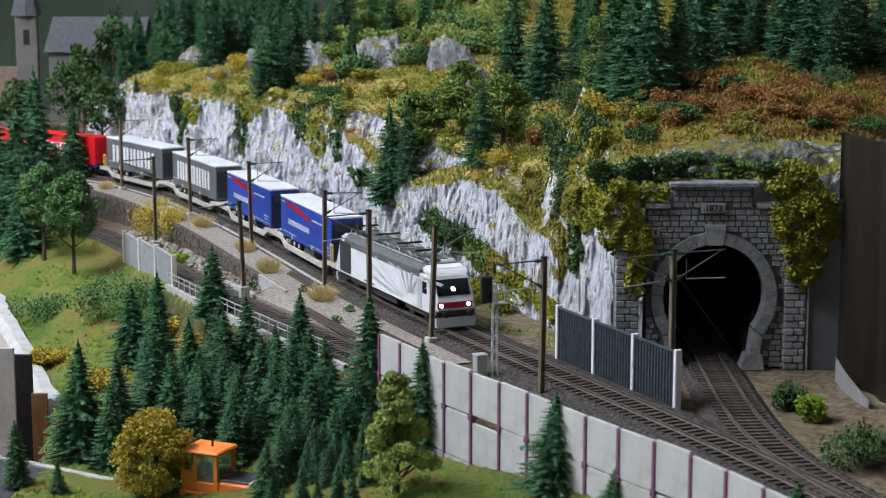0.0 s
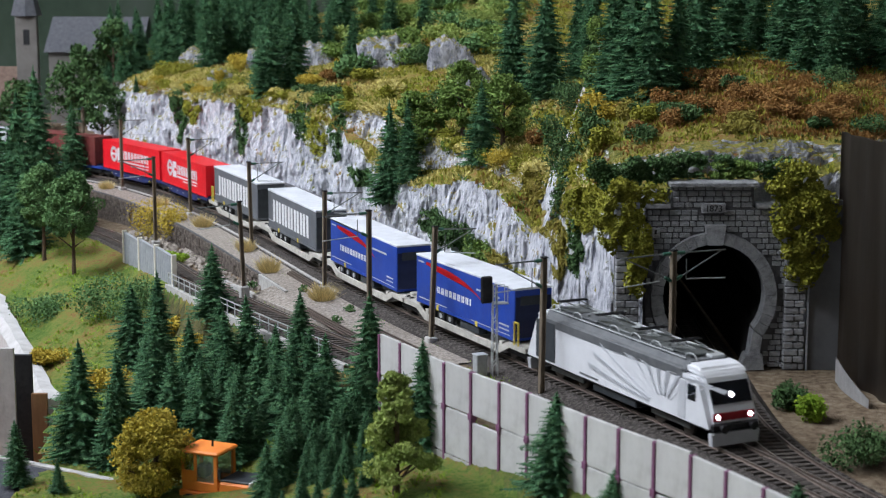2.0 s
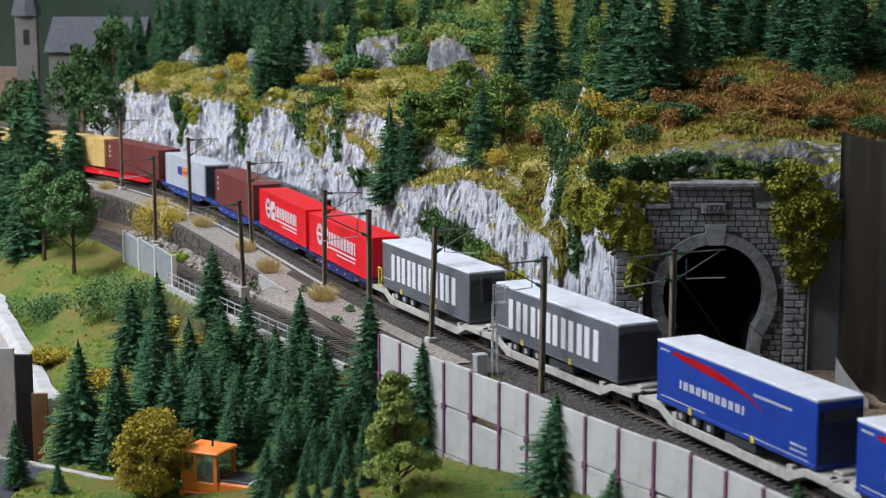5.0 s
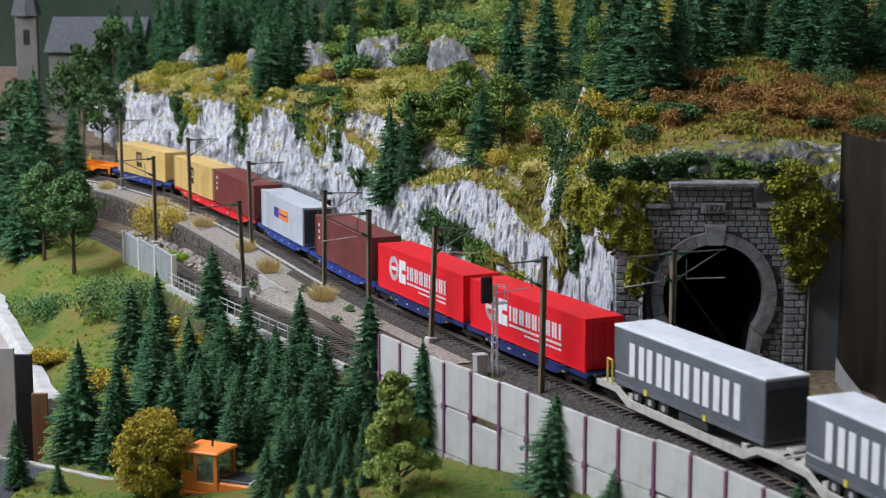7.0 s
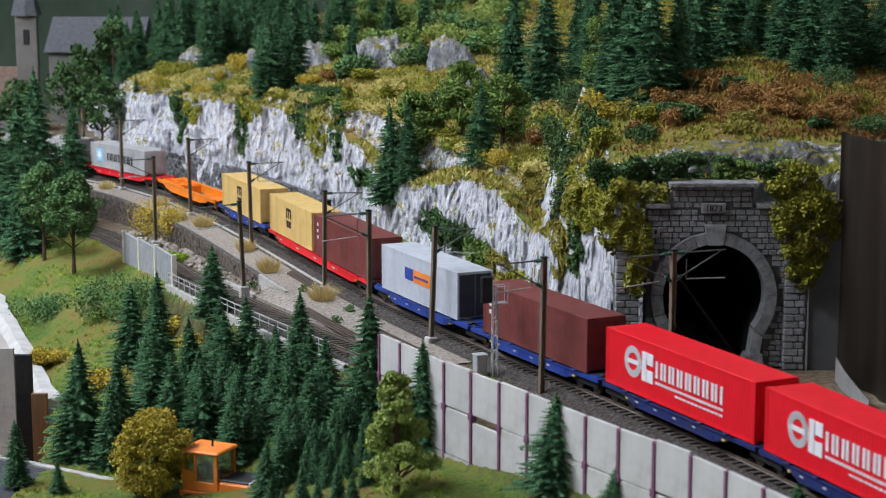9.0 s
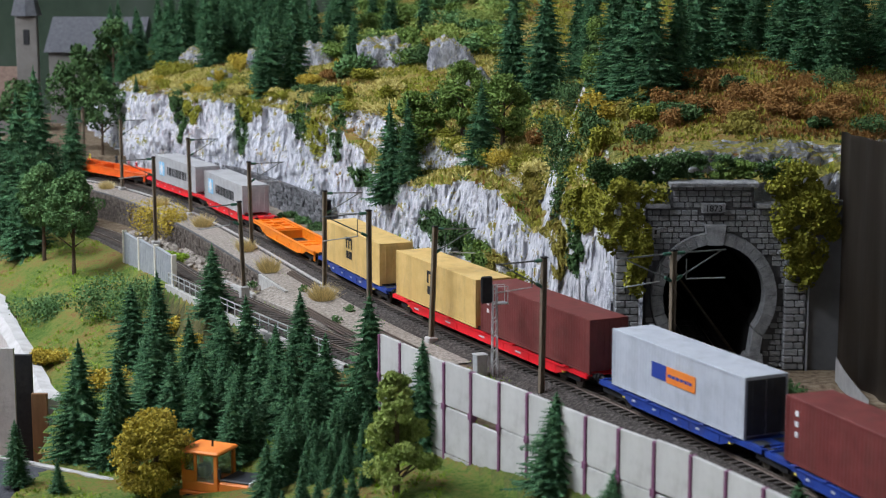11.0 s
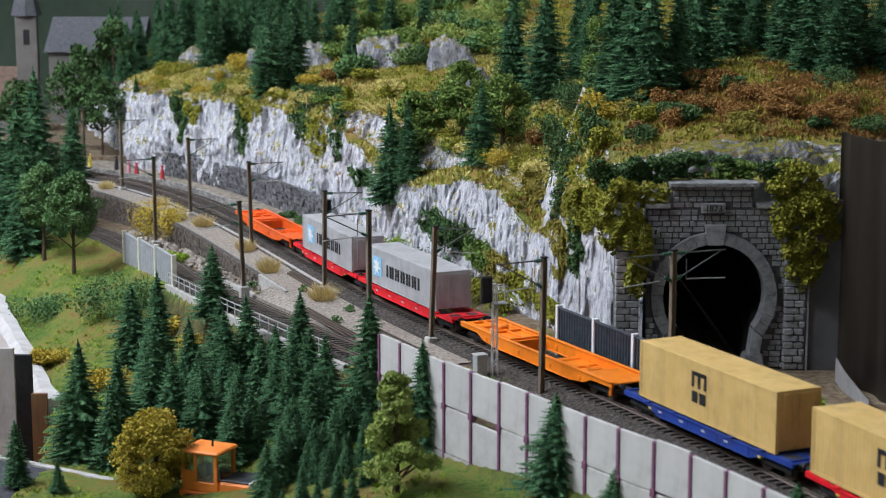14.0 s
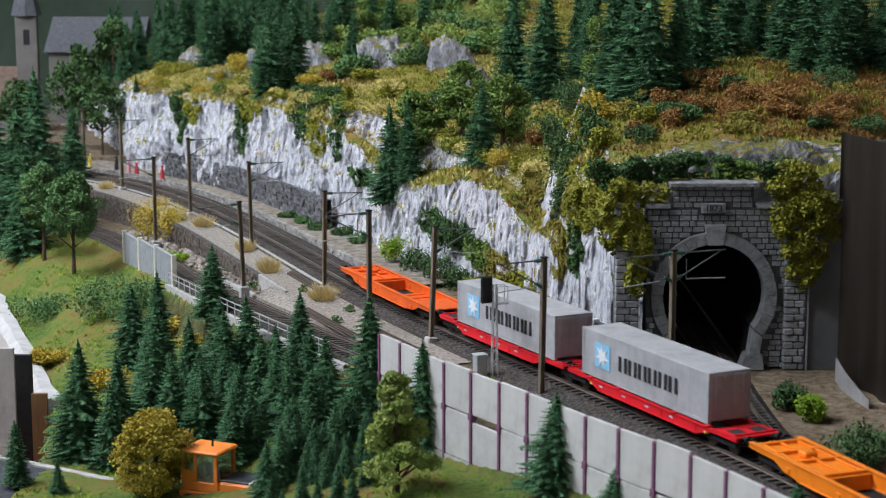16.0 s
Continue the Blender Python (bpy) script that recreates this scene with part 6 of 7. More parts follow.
# ---- foliage hanging on the rock ----
def ivy(cx, cz, rx, rz, mat, label, seed, n=1400, size=0.16, depth=0.6, y=None, name="ivy"):
    """A ragged mat of leaves that follows the rock face it hangs on."""
    rnd = random.Random(seed)
    V, F = [], []
    pads = []
    for _ in range(22):
        a, q = rnd.random() * 6.283, rnd.random() ** 0.5 * 0.8
        taper = 1.0 - 0.45 * max(0.0, -math.sin(a)) * q
        pads.append((cx + rx * q * math.cos(a) * taper, cz + rz * q * math.sin(a), rnd.uniform(0.24, 0.46), rnd.uniform(0.3, 1.0)))
    for _ in range(n):
        px_, pz_, pr, pd = rnd.choice(pads)
        a, q = rnd.random() * 6.283, rnd.random() ** 0.5
        w = min(rx, rz) * 0.5 + 0.5 * rx
        h = min(rx, rz) * 0.5 + 0.5 * rz
        x, z = px_ + w * pr * q * math.cos(a), pz_ + h * pr * q * math.sin(a) - 0.25 * q * pr * rnd.random()
        if noise.noise(Vector((x * 1.3, seed, z * 1.3))) < -0.36:
            continue
        yy = (cliff_at(x, z) if y is None else y) - depth * pd * math.sqrt(max(0.0, 1 - q * q)) * rnd.uniform(0.5, 1.0) - 0.02
        u = Vector((rnd.gauss(0, 1), rnd.gauss(0, 1), rnd.gauss(0, 1))).normalized()
        v = u.orthogonal().normalized()
        s = size * rnd.uniform(0.6, 1.35)
        p_ = Vector((x, yy, z))
        b = len(V)
        V += [tuple(p_ + u * s), tuple(p_ + v * s * 0.6), tuple(p_ - u * s), tuple(p_ - v * s * 0.6)]
        F.append((b, b + 1, b + 2, b + 3))
    ob = raw(name, V, F, mat)
    tagged(ob, label, "ivy", kind="stuff")
    return ob


IVY = ((-28.6, 6.0, 1.0, 2.6, "leaf_dark"), (-26.8, 7.4, 1.3, 1.6, "olive"), (-29.2, 8.2, 1.2, 1.3, "leaf_dark"), (-20.6, 6.5, 0.9, 3.2, "leaf_dark"), (-19.6, 8.6, 1.6, 1.4, "olive"),
       (-13.2, 8.8, 1.5, 2.0, "leaf_dark"), (-11.6, 7.6, 1.3, 2.6, "olive"), (-9.4, 7.8, 1.0, 2.4, "leaf_dark"), (-7.0, 5.0, 1.4, 0.8, "leaf_dark"), (7.6, 10.4, 1.2, 3.2, "leaf_dark"),
       (8.4, 5.2, 0.5, 2.2, "leaf_dark"), (9.0, 11.0, 1.6, 1.3, "olive"))
for i, (x, z, rx, rz, mat) in enumerate(IVY):
    ivy(x, z, rx, rz, MAT[mat], "leafy ivy hanging on the pale rock face" if mat != "olive" else "olive moss hanging on the pale rock face", 200 + i, n=1900, size=0.13)
for gx, gz, grx, grz, gmat in ((-0.6, 3.2, 1.3, 1.3, "leaf_dark"), (1.0, 2.9, 1.3, 1.5, "leaf_dark"), (2.4, 2.4, 1.3, 1.4, "moss_green"), (3.8, 1.9, 1.2, 1.2, "slope_moss"), (5.2, 1.2, 1.2, 1.0, "olive"), (6.8, 0.7, 1.0, 0.8, "olive")):
    ivy(gx, gz, grx, grz, MAT[gmat], "leafy shrubs climbing the foot of the cliff", int(gx * 10 + 400), 3200, 0.1, 1.1)
for gx, gz, grx, grz, gn in ((6.2, 9.0, 1.5, 1.5, 5000), (6.9, 7.0, 1.1, 2.2, 6000), (7.5, 4.6, 0.75, 2.2, 4200), (5.2, 9.6, 1.4, 0.8, 3000)):
    ivy(gx, gz, grx, grz, MAT["slope_moss"], "brown-olive moss draped down the rock gully", int(gx * 10 + gz), gn, 0.1, 0.5)
ivy(8.9, 8.9, 1.9, 2.4, MAT["olive"], "thick olive-yellow moss beside the tunnel portal", 230, 9000, 0.11, 1.0)
ivy(10.4, 8.8, 1.5, 2.4, MAT["olive"], "thick olive-yellow moss beside the tunnel portal", 237, 8500, 0.11, 1.2, y=PY + 0.3)
ivy(11.2, 6.6, 1.0, 3.0, MAT["olive"], "thick olive-yellow moss beside the tunnel portal", 231, 6000, 0.11, 0.9, y=PY - 0.3)
ivy(12.2, 9.9, 1.4, 0.7, MAT["olive"], "olive moss over the portal cornice", 236, 900, 0.12, 0.8, y=PY + 0.4)
ivy(21.3, 8.0, 2.2, 3.3, MAT["olive"], "thick olive-yellow moss beside the tunnel portal", 232, 9000, 0.12, 1.2, y=PY - 0.1)
ivy(20.9, 5.9, 1.25, 1.7, MAT["olive"], "thick olive-yellow moss beside the tunnel portal", 238, 3800, 0.12, 0.9, y=PY - 0.3)
ivy(20.6, 10.3, 1.7, 1.5, MAT["olive"], "thick olive-yellow moss beside the tunnel portal", 239, 3800, 0.12, 1.2, y=PY + 0.2)
ivy(10.2, 11.2, 2.4, 1.2, MAT["leaf_dark"], "dark green shrubs above the tunnel portal", 233, 4600, 0.1, 1.6, y=PY + 1.2)
ivy(15.2, 11.4, 3.6, 0.8, MAT["leaf_dark"], "dark green shrubs above the tunnel portal", 234, 5200, 0.1, 1.6, y=PY + 2.4)
ivy(12.4, 11.3, 2.2, 0.9, MAT["leaf_dark"], "dark green shrubs above the tunnel portal", 240, 3600, 0.1, 1.4, y=PY + 1.6)
ivy(17.4, 11.1, 2.0, 0.7, MAT["moss_green"], "mid-green shrubs above the tunnel portal", 241, 3000, 0.1, 1.4, y=PY + 2.0)
ivy(20.2, 11.1, 1.8, 0.9, MAT["leaf_dark"], "dark green shrubs above the tunnel portal", 235, 3200, 0.1, 1.4, y=PY + 1.6)


def flock(name, n, xr, yr, zmin, mat, label, seed, size, keep):
    """Loose tufts of flock grass scattered over gentle slopes."""
    rnd = random.Random(seed)
    V, F = [], []
    tries = 0
    while n > 0 and tries < 60000:
        tries += 1
        x, y = rnd.uniform(*xr), rnd.uniform(*yr)
        if noise.noise(Vector((x * 0.16, y * 0.16, seed))) < keep:
            continue
        hit = BVH.ray_cast(Vector((x, y, 60)), Vector((0, 0, -1)))
        if hit[0] is None or hit[0].z < zmin or hit[1].z < 0.6:
            continue
        n -= 1
        for k in range(9):
            px_, py_ = x + rnd.gauss(0, 0.22), y + rnd.gauss(0, 0.22)
            h = size * rnd.uniform(0.5, 1.4)
            a = rnd.random() * 3.14
            w = h * 0.3
            b = len(V)
            z = hit[0].z - 0.08
            V += [(px_ - w * math.cos(a), py_ - w * math.sin(a), z), (px_ + w * math.cos(a), py_ + w * math.sin(a), z), (px_ + rnd.gauss(0, 0.15), py_ + rnd.gauss(0, 0.15), z + h)]
            F.append((b, b + 1, b + 2))
    tagged(raw(name, V, F, mat), label, "grass", kind="stuff")


flock("hill_grass", 9000, (-40, 10), (108, 215), 4, MAT["straw"], "straw-coloured flock grass on the hillside", 1, 0.26, -0.1)
flock("hill_grass", 9000, (-40, 32), (100, 215), 4, MAT["olive"], "olive green flock grass on the hillside", 2, 0.28, -0.2)
flock("hill_grass", 1500, (-40, 32), (100, 215), 4, MAT["orange_tuft"], "rust orange flock tufts on the hillside", 3, 0.28, 0.15)
flock("hill_shrubs", 1600, (-40, 32), (100, 215), 4, MAT["leaf_dark"], "low dark green shrubs on the hillside", 4, 0.24, 0.1)
# Rust-brown ground cover, laid densely to darken this slope as if shaded too.
flock("hill_grass", 5200, (13, 36), (108, 130), 4, MAT["orange_tuft"], "rust brown flock grass above the tunnel, dense to darken the shaded slope", 7, 0.22, -0.35)
flock("meadow_grass", 2600, (-40, 12), (72, 165), -8, MAT["lime"], "short bright green flock grass on the meadow", 5, 0.22, 0.0)
random.seed(8)
for i in range(26):
    x, y = random.uniform(-34, 8), random.uniform(120, 195)
    z = ground_at(x, y)
    if 5 < z < 14:
        bush(x, y, random.uniform(0.7, 1.6), random.uniform(0.8, 1.7), MAT[random.choice(("yellow", "olive", "leaf_dark", "orange_tuft"))], "low bush on the grassy hillside", 300 + i, n=900)


# clumps that bulge over the lip of the cliff
def lip_clumps():
    rnd = random.Random(77)
    rim = HV.reshape(-1, 117, 3)[:, 70]
    run = 0.0
    for p_, q_ in zip(rim, rim[1:]):
        run += float(np.hypot(*(q_ - p_)[:2]))
        if run < 1.25 or not -34 < p_[0] < 7.5:
            continue
        run = rnd.uniform(-0.5, 0.2)
        bush(p_[0] + rnd.uniform(-0.5, 0.5), p_[1] + rnd.uniform(-0.4, 0.5), rnd.uniform(0.8, 1.5), rnd.uniform(0.7, 1.5), MAT[rnd.choice(("straw", "straw", "straw", "yellow", "olive", "moss_green"))],
             "tussock of flock grass on the lip of the cliff", rnd.randrange(10 ** 6), n=800, size=0.09, z=p_[2] - 0.25, name="grass_tussock", category="grass tussock")


lip_clumps()


# ---- rock outcrops on the hill ----
def outcrop(x, y, rx, ry, rz, seed):
    b = bmesh.new()
    bmesh.ops.create_icosphere(b, subdivisions=5, radius=1)
    for v in b.verts:
        p_ = v.co * 1.0
        q = Vector((p_.x * rx, p_.y * ry, p_.z * rz * 0.5)) * 0.5 + Vector((seed * 3.1, 0, 0))
        g = 1 + 0.3 * noise.noise(q) + 0.2 * noise.noise(q * 2.4) + 0.14 * abs(noise.noise(q * 5.5)) + 0.05 * noise.noise(q * 12)
        v.co = Vector((p_.x * rx * g, p_.y * ry * g, p_.z * rz * g))
    ob = part("rock_outcrop", b, MAT["outcrop"])
    ob.matrix_basis = at(x, y, ground_at(x, y) - 0.15 * rz)
    tagged(ob, "grey rock outcrop on the grassy hillside, darkened partly for shade", "rock", "rock outcrops")


for i, (x, y, rx, ry, rz) in enumerate(((-14.0, 189.0, 3.0, 1.3, 3.0), (-5.6, 176.0, 3.6, 1.5, 3.4), (1.0, 169.0, 2.3, 1.3, 3.4), (-20.0, 197.0, 2.2, 1.2, 2.4), (-29.9, 212.0, 1.6, 1.2, 1.8),
                                          (16.6, 106.6, 3.6, 1.2, 1.6), (20.2, 106.3, 3.0, 1.1, 1.5), (3.0, 160.0, 1.6, 1.0, 1.8), (-24.5, 193.5, 1.4, 0.8, 1.3))):
    outcrop(x, y, rx, ry, rz, i)

for i, (x, y, r, h, mat) in enumerate(((-22.6, 198.0, 2.4, 2.2, "yellow"), (-17.8, 181.5, 1.6, 1.0, "yellow"), (-13.6, 175.5, 1.7, 1.3, "yellow"), (-11.0, 175.0, 1.4, 1.2, "orange_tuft"), (-7.3, 168.5, 1.6, 1.4, "olive"),
                                         (-4.9, 161.0, 1.6, 1.2, "straw"), (-25.0, 193.5, 1.3, 1.0, "olive"), (-35.0, 226.0, 3.2, 2.6, "olive"), (-31.5, 205.0, 2.6, 2.0, "olive"), (9.8, 120.5, 1.6, 1.5, "olive"), (11.2, 118.8, 1.3, 1.2, "yellow"),
                                         (10.2, 140.5, 2.4, 3.4, "leaf_dark"), (8.8, 128.5, 2.0, 2.6, "leaf_dark"), (18.5, 121.0, 2.2, 1.6, "orange_tuft"), (21.5, 116.0, 2.4, 1.4, "orange_tuft"), (16.0, 113.0, 1.8, 1.3, "leaf_dark"),
                                         (-2.0, 172.0, 2.6, 2.4, "leaf_dark"), (2.0, 178.0, 3.0, 3.0, "pine"), (-6.0, 186.0, 3.0, 2.6, "leaf_dark"), (4.0, 190.0, 3.2, 3.2, "pine"), (0.5, 152.0, 2.0, 1.8, "leaf_dark"), (13.4, 115.0, 1.6, 1.4, "olive"))):
    bush(x, y, r, h, MAT[mat], "dense flock bush on the hillside above the cliff", 500 + i, n=2200)
for i, (x, y, r, h, mat) in enumerate(((13.2, 146.5, 1.6, 2.6, "moss_green"), (12.6, 141.5, 1.5, 2.2, "leaf_dark"), (12.0, 136.5, 1.5, 2.2, "moss_green"), (11.6, 131.0, 1.4, 2.0, "leaf_dark"), (11.2, 126.5, 1.3, 1.9, "olive"),
                                         (10.8, 122.5, 1.3, 2.0, "yellow"), (10.4, 119.0, 1.2, 2.2, "leaf_dark"), (10.1, 115.5, 1.1, 2.2, "leaf_dark"), (10.2, 112.5, 1.1, 2.0, "olive"))):
    bush(x, y, r, h, MAT[mat], "dense shrub along the fold of the hillside", 540 + i, n=1900, name="shrub")
for x, y, z, r, h in ((8.4, 115.0, 7.6, 1.5, 4.6), (8.0, 117.5, 8.6, 1.5, 4.2), (7.9, 113.0, 6.6, 0.9, 3.0)):
    bush(x, y, r, h, MAT["leaf_dark"], "tall dark green shrub growing in the rock cleft", int(x * 10 + y), n=2600, z=z, name="shrub", clumps=11)
random.seed(17)
for i in range(44):
    x, y = random.uniform(-11, 9), random.uniform(172, 236)
    bush(x, y, random.uniform(1.6, 3.2), random.uniform(1.6, 3.0), MAT[random.choice(("pine", "moss_green", "leaf", "moss_green"))], "pale green shrub high on the hillside", 620 + i, n=1300, size=0.18)
# Extra dark bushes, added to imitate the light falling off on this slope.
random.seed(14)
for i in range(30):
    x, y = random.uniform(10.5, 27), random.uniform(108, 122)
    bush(x, y, random.uniform(0.9, 1.8), random.uniform(0.8, 1.6), MAT[random.choice(("leaf_dark", "orange_tuft", "slope_moss", "orange_tuft"))], "low flock bush added to darken the dim slope above the tunnel", 560 + i, n=1300, size=0.085)


# ---- lineside things ----
def signal():
    x, y, a = along(29.6, 2.75)
    t = thing("railway_signal", x, y, -0.5, math.degrees(a) - 100, "black colour-light signal on a pale lattice mast", "railway signal")
    b = bmesh.new()
    for dx in (-0.16, 0.16):
        for dy in (-0.16, 0.16):
            rod(b, (dx, dy, 0), (dx * 0.7, dy * 0.7, 5.4), 0.035, n=5)
    for i in range(12):
        z = 0.3 + 0.43 * i
        s = -1 if i % 2 else 1
        rod(b, (-0.15, s * 0.15, z), (0.15, s * 0.15, z + 0.4), 0.022, n=5)
        rod(b, (s * 0.15, -0.15, z), (s * 0.15, 0.15, z + 0.4), 0.022, n=5)
    part("lattice_mast", b, MAT["galv"], t)
    part("signal_head", Box(-0.85, -0.15, -0.1, 0.12, 4.3, 5.9, bev=0.08), MAT["black"], t, "black signal head")
    for z in (4.7, 5.1, 5.5):
        part("lens", Rod((-0.5, 0.12, z), (-0.5, 0.2, z), 0.12, n=12), MAT["glass"], t)
    pf = Box(-0.1, 0.75, -0.35, 0.35, 4.25, 4.31)
    for dx in (-0.05, 0.7):
        for dy in (-0.3, 0.3):
            rod(pf, (dx, dy, 4.28), (dx, dy, 5.3), 0.03, n=5)
    rod(pf, (-0.05, -0.3, 5.3), (0.7, -0.3, 5.3), 0.03, n=5)
    rod(pf, (-0.05, 0.3, 5.3), (0.7, 0.3, 5.3), 0.03, n=5)
    part("platform", pf, MAT["galv"], t)
    c = thing("relay_cabinet", x - 0.85, y + 0.3, -0.5, math.degrees(a), "pale grey relay cabinet beside the signal", "cabinet")
    part("case", Box(-0.3, 0.3, -0.34, 0.34, -0.1, 1.12, bev=0.04), MAT["galv"], c)
    part("lid", Box(-0.35, 0.35, -0.39, 0.39, 1.12, 1.2, bev=0.03), MAT["galv"], c)


signal()


def rail_stacks():
    for s0, s1, l in ((42, 52, 5.9), (56, 66, 2.75), (36, 44, 4.0)):
        t = thing("spare_rails", label="stack of rusty spare rails lying on gravel", category="rails", group="spare rails")
        for k in range(3):
            ss = np.arange(s0 + 0.6 * k, s1 + 0.01 - 0.4 * k, 1.0)
            ribbon("rail", ss, along, lambda s: -0.32, rail_outline(l + 0.28 * k), MAT["rail"], t)
    e = ribbon("white_edge", np.arange(20, 70, 1.0), place2, lambda s: float(side_line(s)[1]) - 0.2, ((-2.15, -0.5), (-1.75, -0.5), (-1.75, 0.1), (-2.15, 0.1)), MAT["concrete"])
    tagged(e, "pale concrete edging beside the lower track", "kerb", kind="structure")
    w = ribbon("bank_wall", np.arange(36, 71, 1.0), place2, lambda s: float(side_line(s)[1]), ((2.1, -3.0), (2.45, -3.0), (2.45, -0.25), (2.1, -0.25)), MAT["concrete"])
    tagged(w, "pale retaining wall below the lower track", "retaining wall", kind="structure")
    f = thing("railing", label="grey metal railing along the lower track", category="railing")
    for s in np.arange(38, 71, 1.5):
        x, y, _ = place2(s, 2.28)
        z = float(side_line(s)[1])
        part("post", Rod((x, y, z - 0.3), (x, y, z + 0.75), 0.05, n=6), MAT["galv"], f)
    for up in (0.35, 0.72):
        ribbon("rail", np.arange(38, 70.6, 1.5), place2, lambda s: float(side_line(s)[1]) + up, ((2.25, -0.03), (2.31, -0.03), (2.31, 0.03), (2.25, 0.03)), MAT["galv"], f)
    random.seed(21)
    b = bmesh.new()
    for _ in range(240):
        s, o = random.uniform(64, 104), random.uniform(-3.6, -1.7)
        x, y, _a = place2(s, o)
        g = bmesh.ops.create_icosphere(b, subdivisions=1, radius=random.uniform(0.15, 0.42), matrix=Matrix.Translation((x, y, float(side_line(s)[1]) - 0.35)))
        for v in g["verts"]:
            v.co += Vector([random.uniform(-0.09, 0.09) for _ in range(3)])
    tagged(part("rubble", b, MAT["gravel"]), "pale boulders along the foot of the wall", "rubble", kind="stuff")


rail_stacks()


def excavator():
    """Orange works vehicle: boxy cab with large windows, chassis and wheels."""
    x, y = -12.9, 92.9
    z = -6.3
    t = thing("works_vehicle", x, y, z, -24, "orange road-rail works vehicle with glazed cab", "vehicle")
    part("chassis", Box(-1.3, 3.2, -1.1, 1.1, 0.5, 1.2, bev=0.08), MAT["bright_orange"], t)
    cab = bmesh.new()
    box(cab, -1.15, 1.15, -1.0, 1.0, 1.2, 1.75, bev=0.05)
    for cx in (-1.05, 1.0):
        for cy in (-0.92, 0.92):
            box(cab, cx - 0.1, cx + 0.1, cy - 0.08, cy + 0.08, 1.7, 3.3)
    box(cab, -0.35, -0.2, -1.0, -0.86, 1.7, 3.3)
    part("cab", cab, MAT["bright_orange"], t)
    part("cab_roof", Box(-1.25, 1.25, -1.1, 1.1, 3.28, 3.5, bev=0.08), MAT["bright_orange"], t)
    for gx0, gx1, gy0, gy1 in ((-1.0, 0.95, -0.95, -0.92), (-1.0, 0.95, 0.92, 0.95), (0.98, 1.01, -0.84, 0.84), (-1.07, -1.04, -0.84, 0.84)):
        part("cab_glass", Box(gx0, gx1, gy0, gy1, 1.75, 3.28), MAT["clear_glass"], t)
    part("side_panel", Box(-1.12, -0.3, -1.04, -0.98, 1.7, 2.35, bev=0.02), MAT["bright_orange"], t)
    part("seat", Box(-0.6, 0.0, -0.4, 0.4, 1.75, 2.5, bev=0.1), MAT["black"], t)
    part("beacon", Rod((0.2, 0.1, 3.5), (0.2, 0.1, 3.8), 0.06), MAT["black"], t)
    part("bonnet", Box(1.2, 3.0, -0.85, 0.95, 1.85, 2.0, bev=0.05), MAT["dark_grey"], t)
    part("bonnet_body", Box(1.16, 3.1, -0.98, 0.98, 1.18, 1.86, bev=0.1), MAT["bright_orange"], t)
    part("bonnet_nose", Box(3.0, 3.16, -0.9, 0.9, 1.5, 2.02, bev=0.04), MAT["white"], t)
    part("mirror", Box(1.3, 1.45, -1.25, -1.1, 2.1, 2.7, bev=0.02), MAT["black"], t)
    for wx in (-0.6, 2.4):
        for wy in (-1.0, 1.0):
            w = part("wheel", Rod((wx, wy - 0.2, 0.5), (wx, wy + 0.2, 0.5), 0.55, n=18), MAT["tyre"], t)
            part("rim", Rod((wx, wy - 0.22, 0.5), (wx, wy + 0.22, 0.5), 0.28, n=12), MAT["bright_orange"], w)
    road = bmesh.new()
    plan = ((-36, 107), (-25.8, 101.8), (-19.4, 97.8), (-11, 93.5), (-6, 89), (-6, 66), (-36, 66))
    lo, hi = [road.verts.new((a, b, -10)) for a, b in plan], [road.verts.new((a, b, z + 0.01)) for a, b in plan]
    road.faces.new(hi)
    for i in range(len(plan)):
        road.faces.new((lo[i], lo[(i + 1) % 7], hi[(i + 1) % 7], hi[i]))
    bmesh.ops.recalc_face_normals(road, faces=road.faces)
    road = part("road", road, MAT["asphalt"])
    tagged(road, "dark asphalt road with pale kerb in the foreground", "road", kind="structure")
    for (a, b), (c, d) in zip(plan[:3], plan[1:4]):
        ln = math.hypot(c - a, d - b)
        k = part("road_kerb", Box(0, ln, -0.2, 0.25, -1, 0.16, bev=0.04), MAT["concrete"], road)
        k.matrix_basis = pose(a * K, b * K, z * K, 0, 0, math.degrees(math.atan2(d - b, c - a)))


excavator()


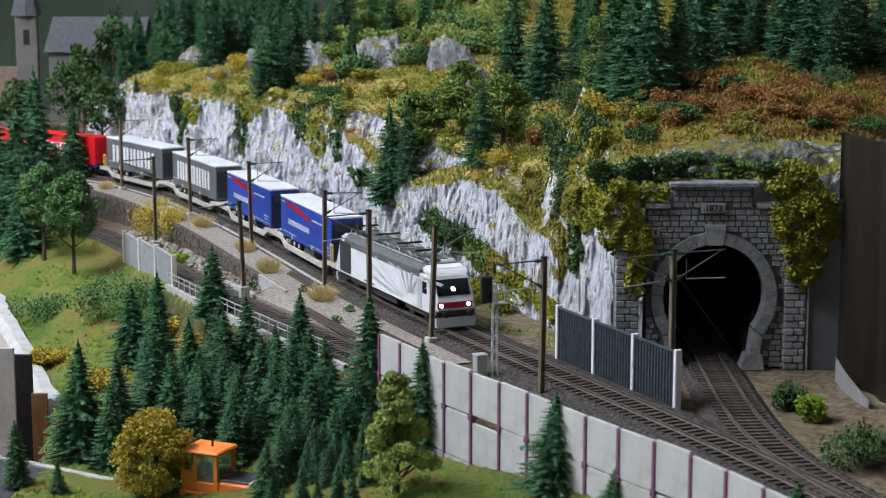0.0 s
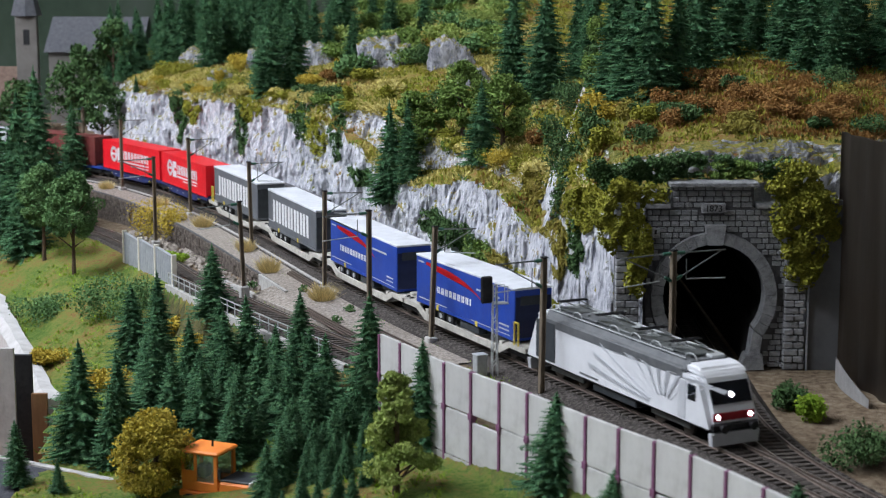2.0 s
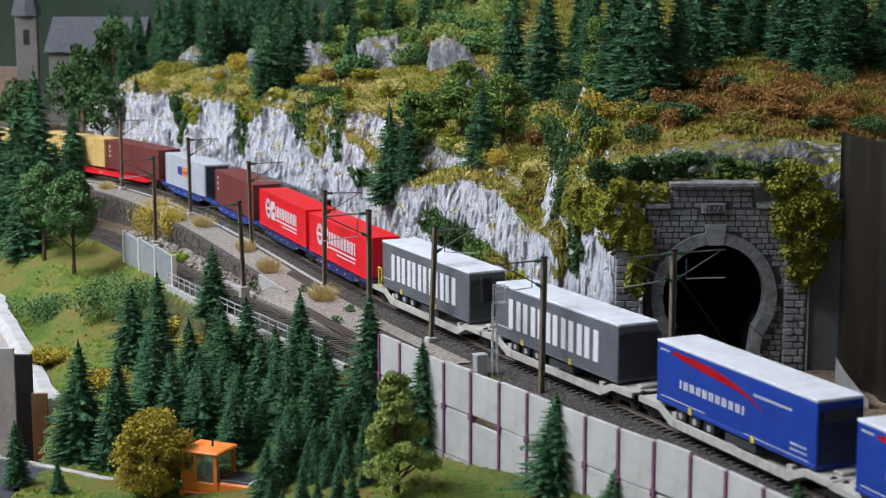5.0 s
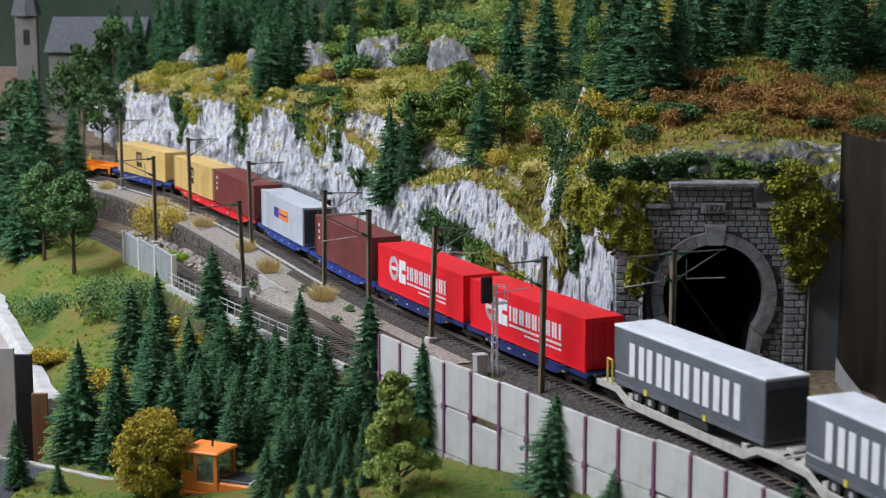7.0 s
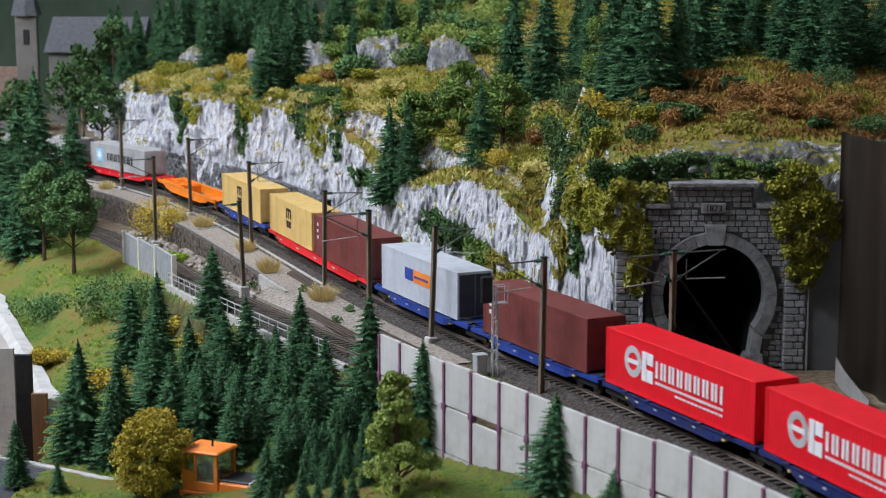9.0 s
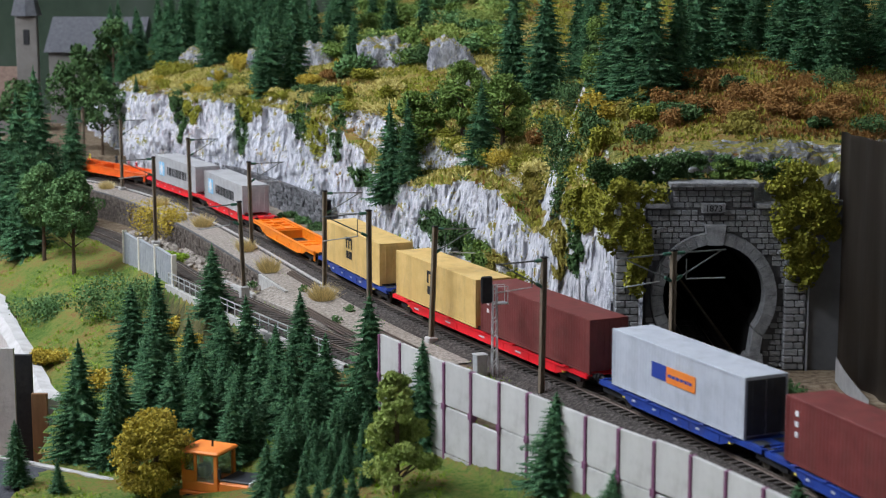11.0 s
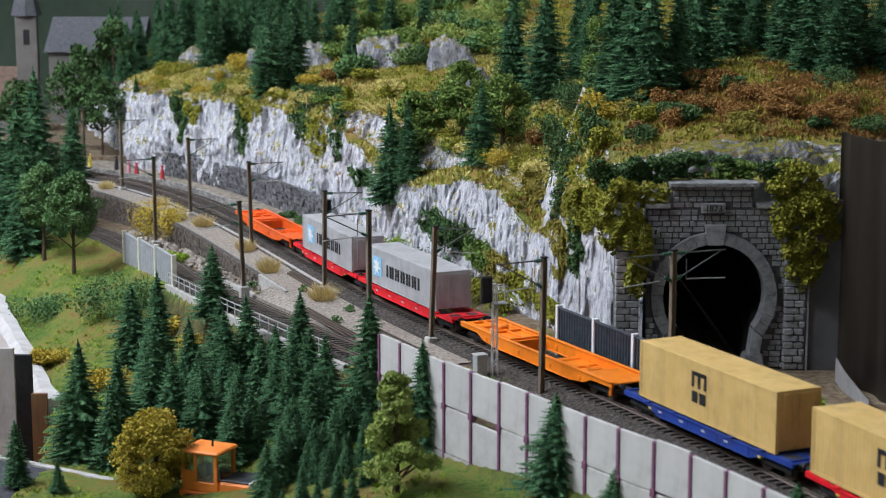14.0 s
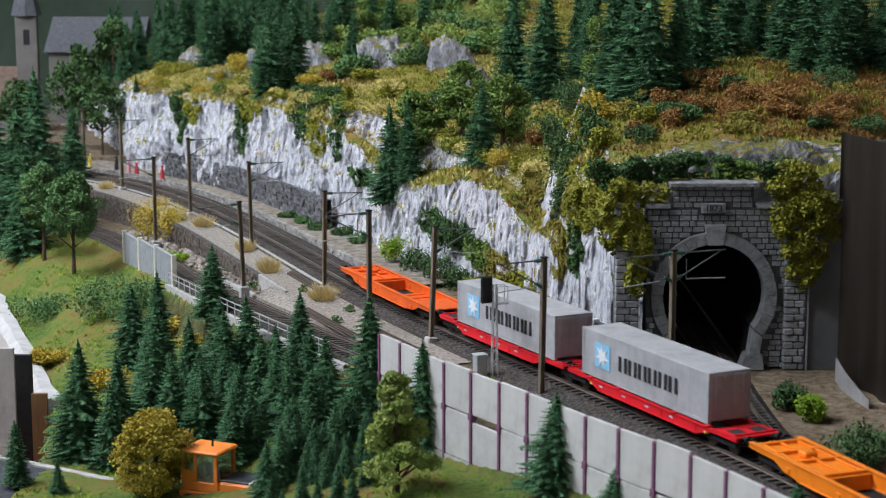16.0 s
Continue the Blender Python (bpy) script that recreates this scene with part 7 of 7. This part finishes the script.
def layout_edge():
    """White plaster rim of the landscape with the dark gap and plywood rib beyond it."""
    ys = (99, 108, 118, 127, 138, 148, 158, 168)
    xs = (-24.2, -25.6, -27.2, -30.4, -34.6, -38.4, -43, -50)
    bm = bmesh.new()
    rows = []
    for y in np.arange(117, 168, 1.5):
        x = float(np.interp(y, ys, xs))
        z = front_height(np.array([x + 1.0]), np.array([y]))[0]
        x += 0.35 * noise.noise(Vector((y * 0.3, 1, 1)))
        rows.append([bm.verts.new((x + o + 0.12 * noise.noise(Vector((y, o, 2))), y, z + u + 0.15 * noise.noise(Vector((y * 0.7, o * 3, 5))))) for o, u in ((0.5, -0.4), (0.5, 0.15), (-0.5, 0.25), (-1.1, -0.3), (-1.2, -5), (0.5, -5))])
    for a, b in zip(rows, rows[1:]):
        for i in range(6):
            bm.faces.new((a[i], a[(i + 1) % 6], b[(i + 1) % 6], b[i]))
    bm.faces.new(rows[0])
    bm.faces.new(rows[-1])
    bmesh.ops.recalc_face_normals(bm, faces=bm.faces)
    tagged(part("plaster_rim", bm, MAT["plaster"], smooth=False), "white plaster rim at the landscape's cut edge", "layout edge", kind="structure")
    tagged(part("plywood_rib", Box(-28.0, -26.95, 115.4, 115.8, -11, -5.6), MAT["plywood"]), "brown plywood rib under the layout edge", "board", kind="structure")
    tagged(part("dark_board", Box(-30.4, -28.0, 115.8, 116.2, -11, -3.0), MAT["black"]), "black board below the layout edge", "board", kind="structure")
    tagged(part("white_sheet", Box(-36, -28.6, 113.5, 113.8, -11, -2.0), MAT["plaster"]), "white sheet hanging beside the layout", "sheet", kind="structure")


layout_edge()


def church():
    t = thing("church", -55.5, 235, 0, 8, "rendered church with grey spire and brown roof, walls darkened for dim light", "church")
    part("tower", Box(-1.4, 1.4, -1.4, 1.4, -2, 15.7, bev=0.1), MAT["church_wall"], t)
    w = part("belfry_window", Box(-0.4, 0.4, -1.48, -1.35, 11.9, 13.9, bev=0.05), MAT["black"], t)
    b = bmesh.new()
    bmesh.ops.create_cone(b, cap_ends=True, segments=8, radius1=2.05, radius2=0.05, depth=8, matrix=Matrix.Translation((0, 0, 19.7)))
    part("spire", b, MAT["roof_slate"], t)
    part("nave", Box(-11, -1.5, -4, 4, -2, 4.5), MAT["church_wall"], t)
    part("nave_roof", extrude([(-4.6, 4.4), (0, 9.0), (4.6, 4.4)], -11.4, -1.4, axis="x"), MAT["roof_brown"], t)
    for x in (-9.5, -7.0, -4.5):
        part("window", Box(x - 0.5, x + 0.5, -4.08, -3.95, 0.5, 3.2, bev=0.05), MAT["black"], t)
    h = thing("village_house", -48.0, 250, 0, -6, "grey gabled house behind the church", "house")
    part("wall", Box(-7, 6, -4, 4, -2, 10.5), MAT["church_wall"], h)
    part("roof", extrude([(-4.6, 10.2), (0, 15.0), (4.6, 10.2)], -7.5, 6.5, axis="x"), MAT["roof_slate"], h)
    bank = part("village_ground", Box(-80, -36, 205, 262, -3, 0.2), MAT["earth"])
    tagged(bank, "dark earth bank below the church", "ground", kind="structure")


church()


def dolls():
    for x, y, mat, name in ((-34.6, 191.5, "doll_pink", "pink"), (-33.6, 190.5, "doll_red", "red"), (-30.3, 187.5, "doll_red", "red"), (-40.2, 198.0, "doll_yellow", "yellow"), (-36.9, 196.5, "doll_dark", "dark")):
        b = Rod((0, 0, 0), (0, 0, 1.2), 0.26, 0.2, n=10)
        rod(b, (0, 0, 1.15), (0, 0, 1.45), 0.12, 0.1, n=8)
        bmesh.ops.create_icosphere(b, subdivisions=2, radius=0.17, matrix=Matrix.Translation((0, 0, 1.55)))
        ob = part("figurine", b, MAT[mat])
        ob.matrix_basis = at(x, y, ground_at(x, y) + 0.3)
        tagged(ob, "small %s painted plastic figurine by the line" % name, "figurine", "figurines")


dolls()


# ---- the train runs ----
def motions():
    times = [0.5 * i for i in range(33)]
    for ob, centre, base in MOVERS:
        rows = []
        for t in times:
            s = centre - SPEED * t
            xa, ya, _ = along(s - base / 2)
            xb, yb, _ = along(s + base / 2)
            rows.append((t, pose((xa + xb) / 2 * K, (ya + yb) / 2 * K, 0, 0, 0, math.degrees(math.atan2(ya - yb, xa - xb)))))
        walk(ob, rows)


motions()
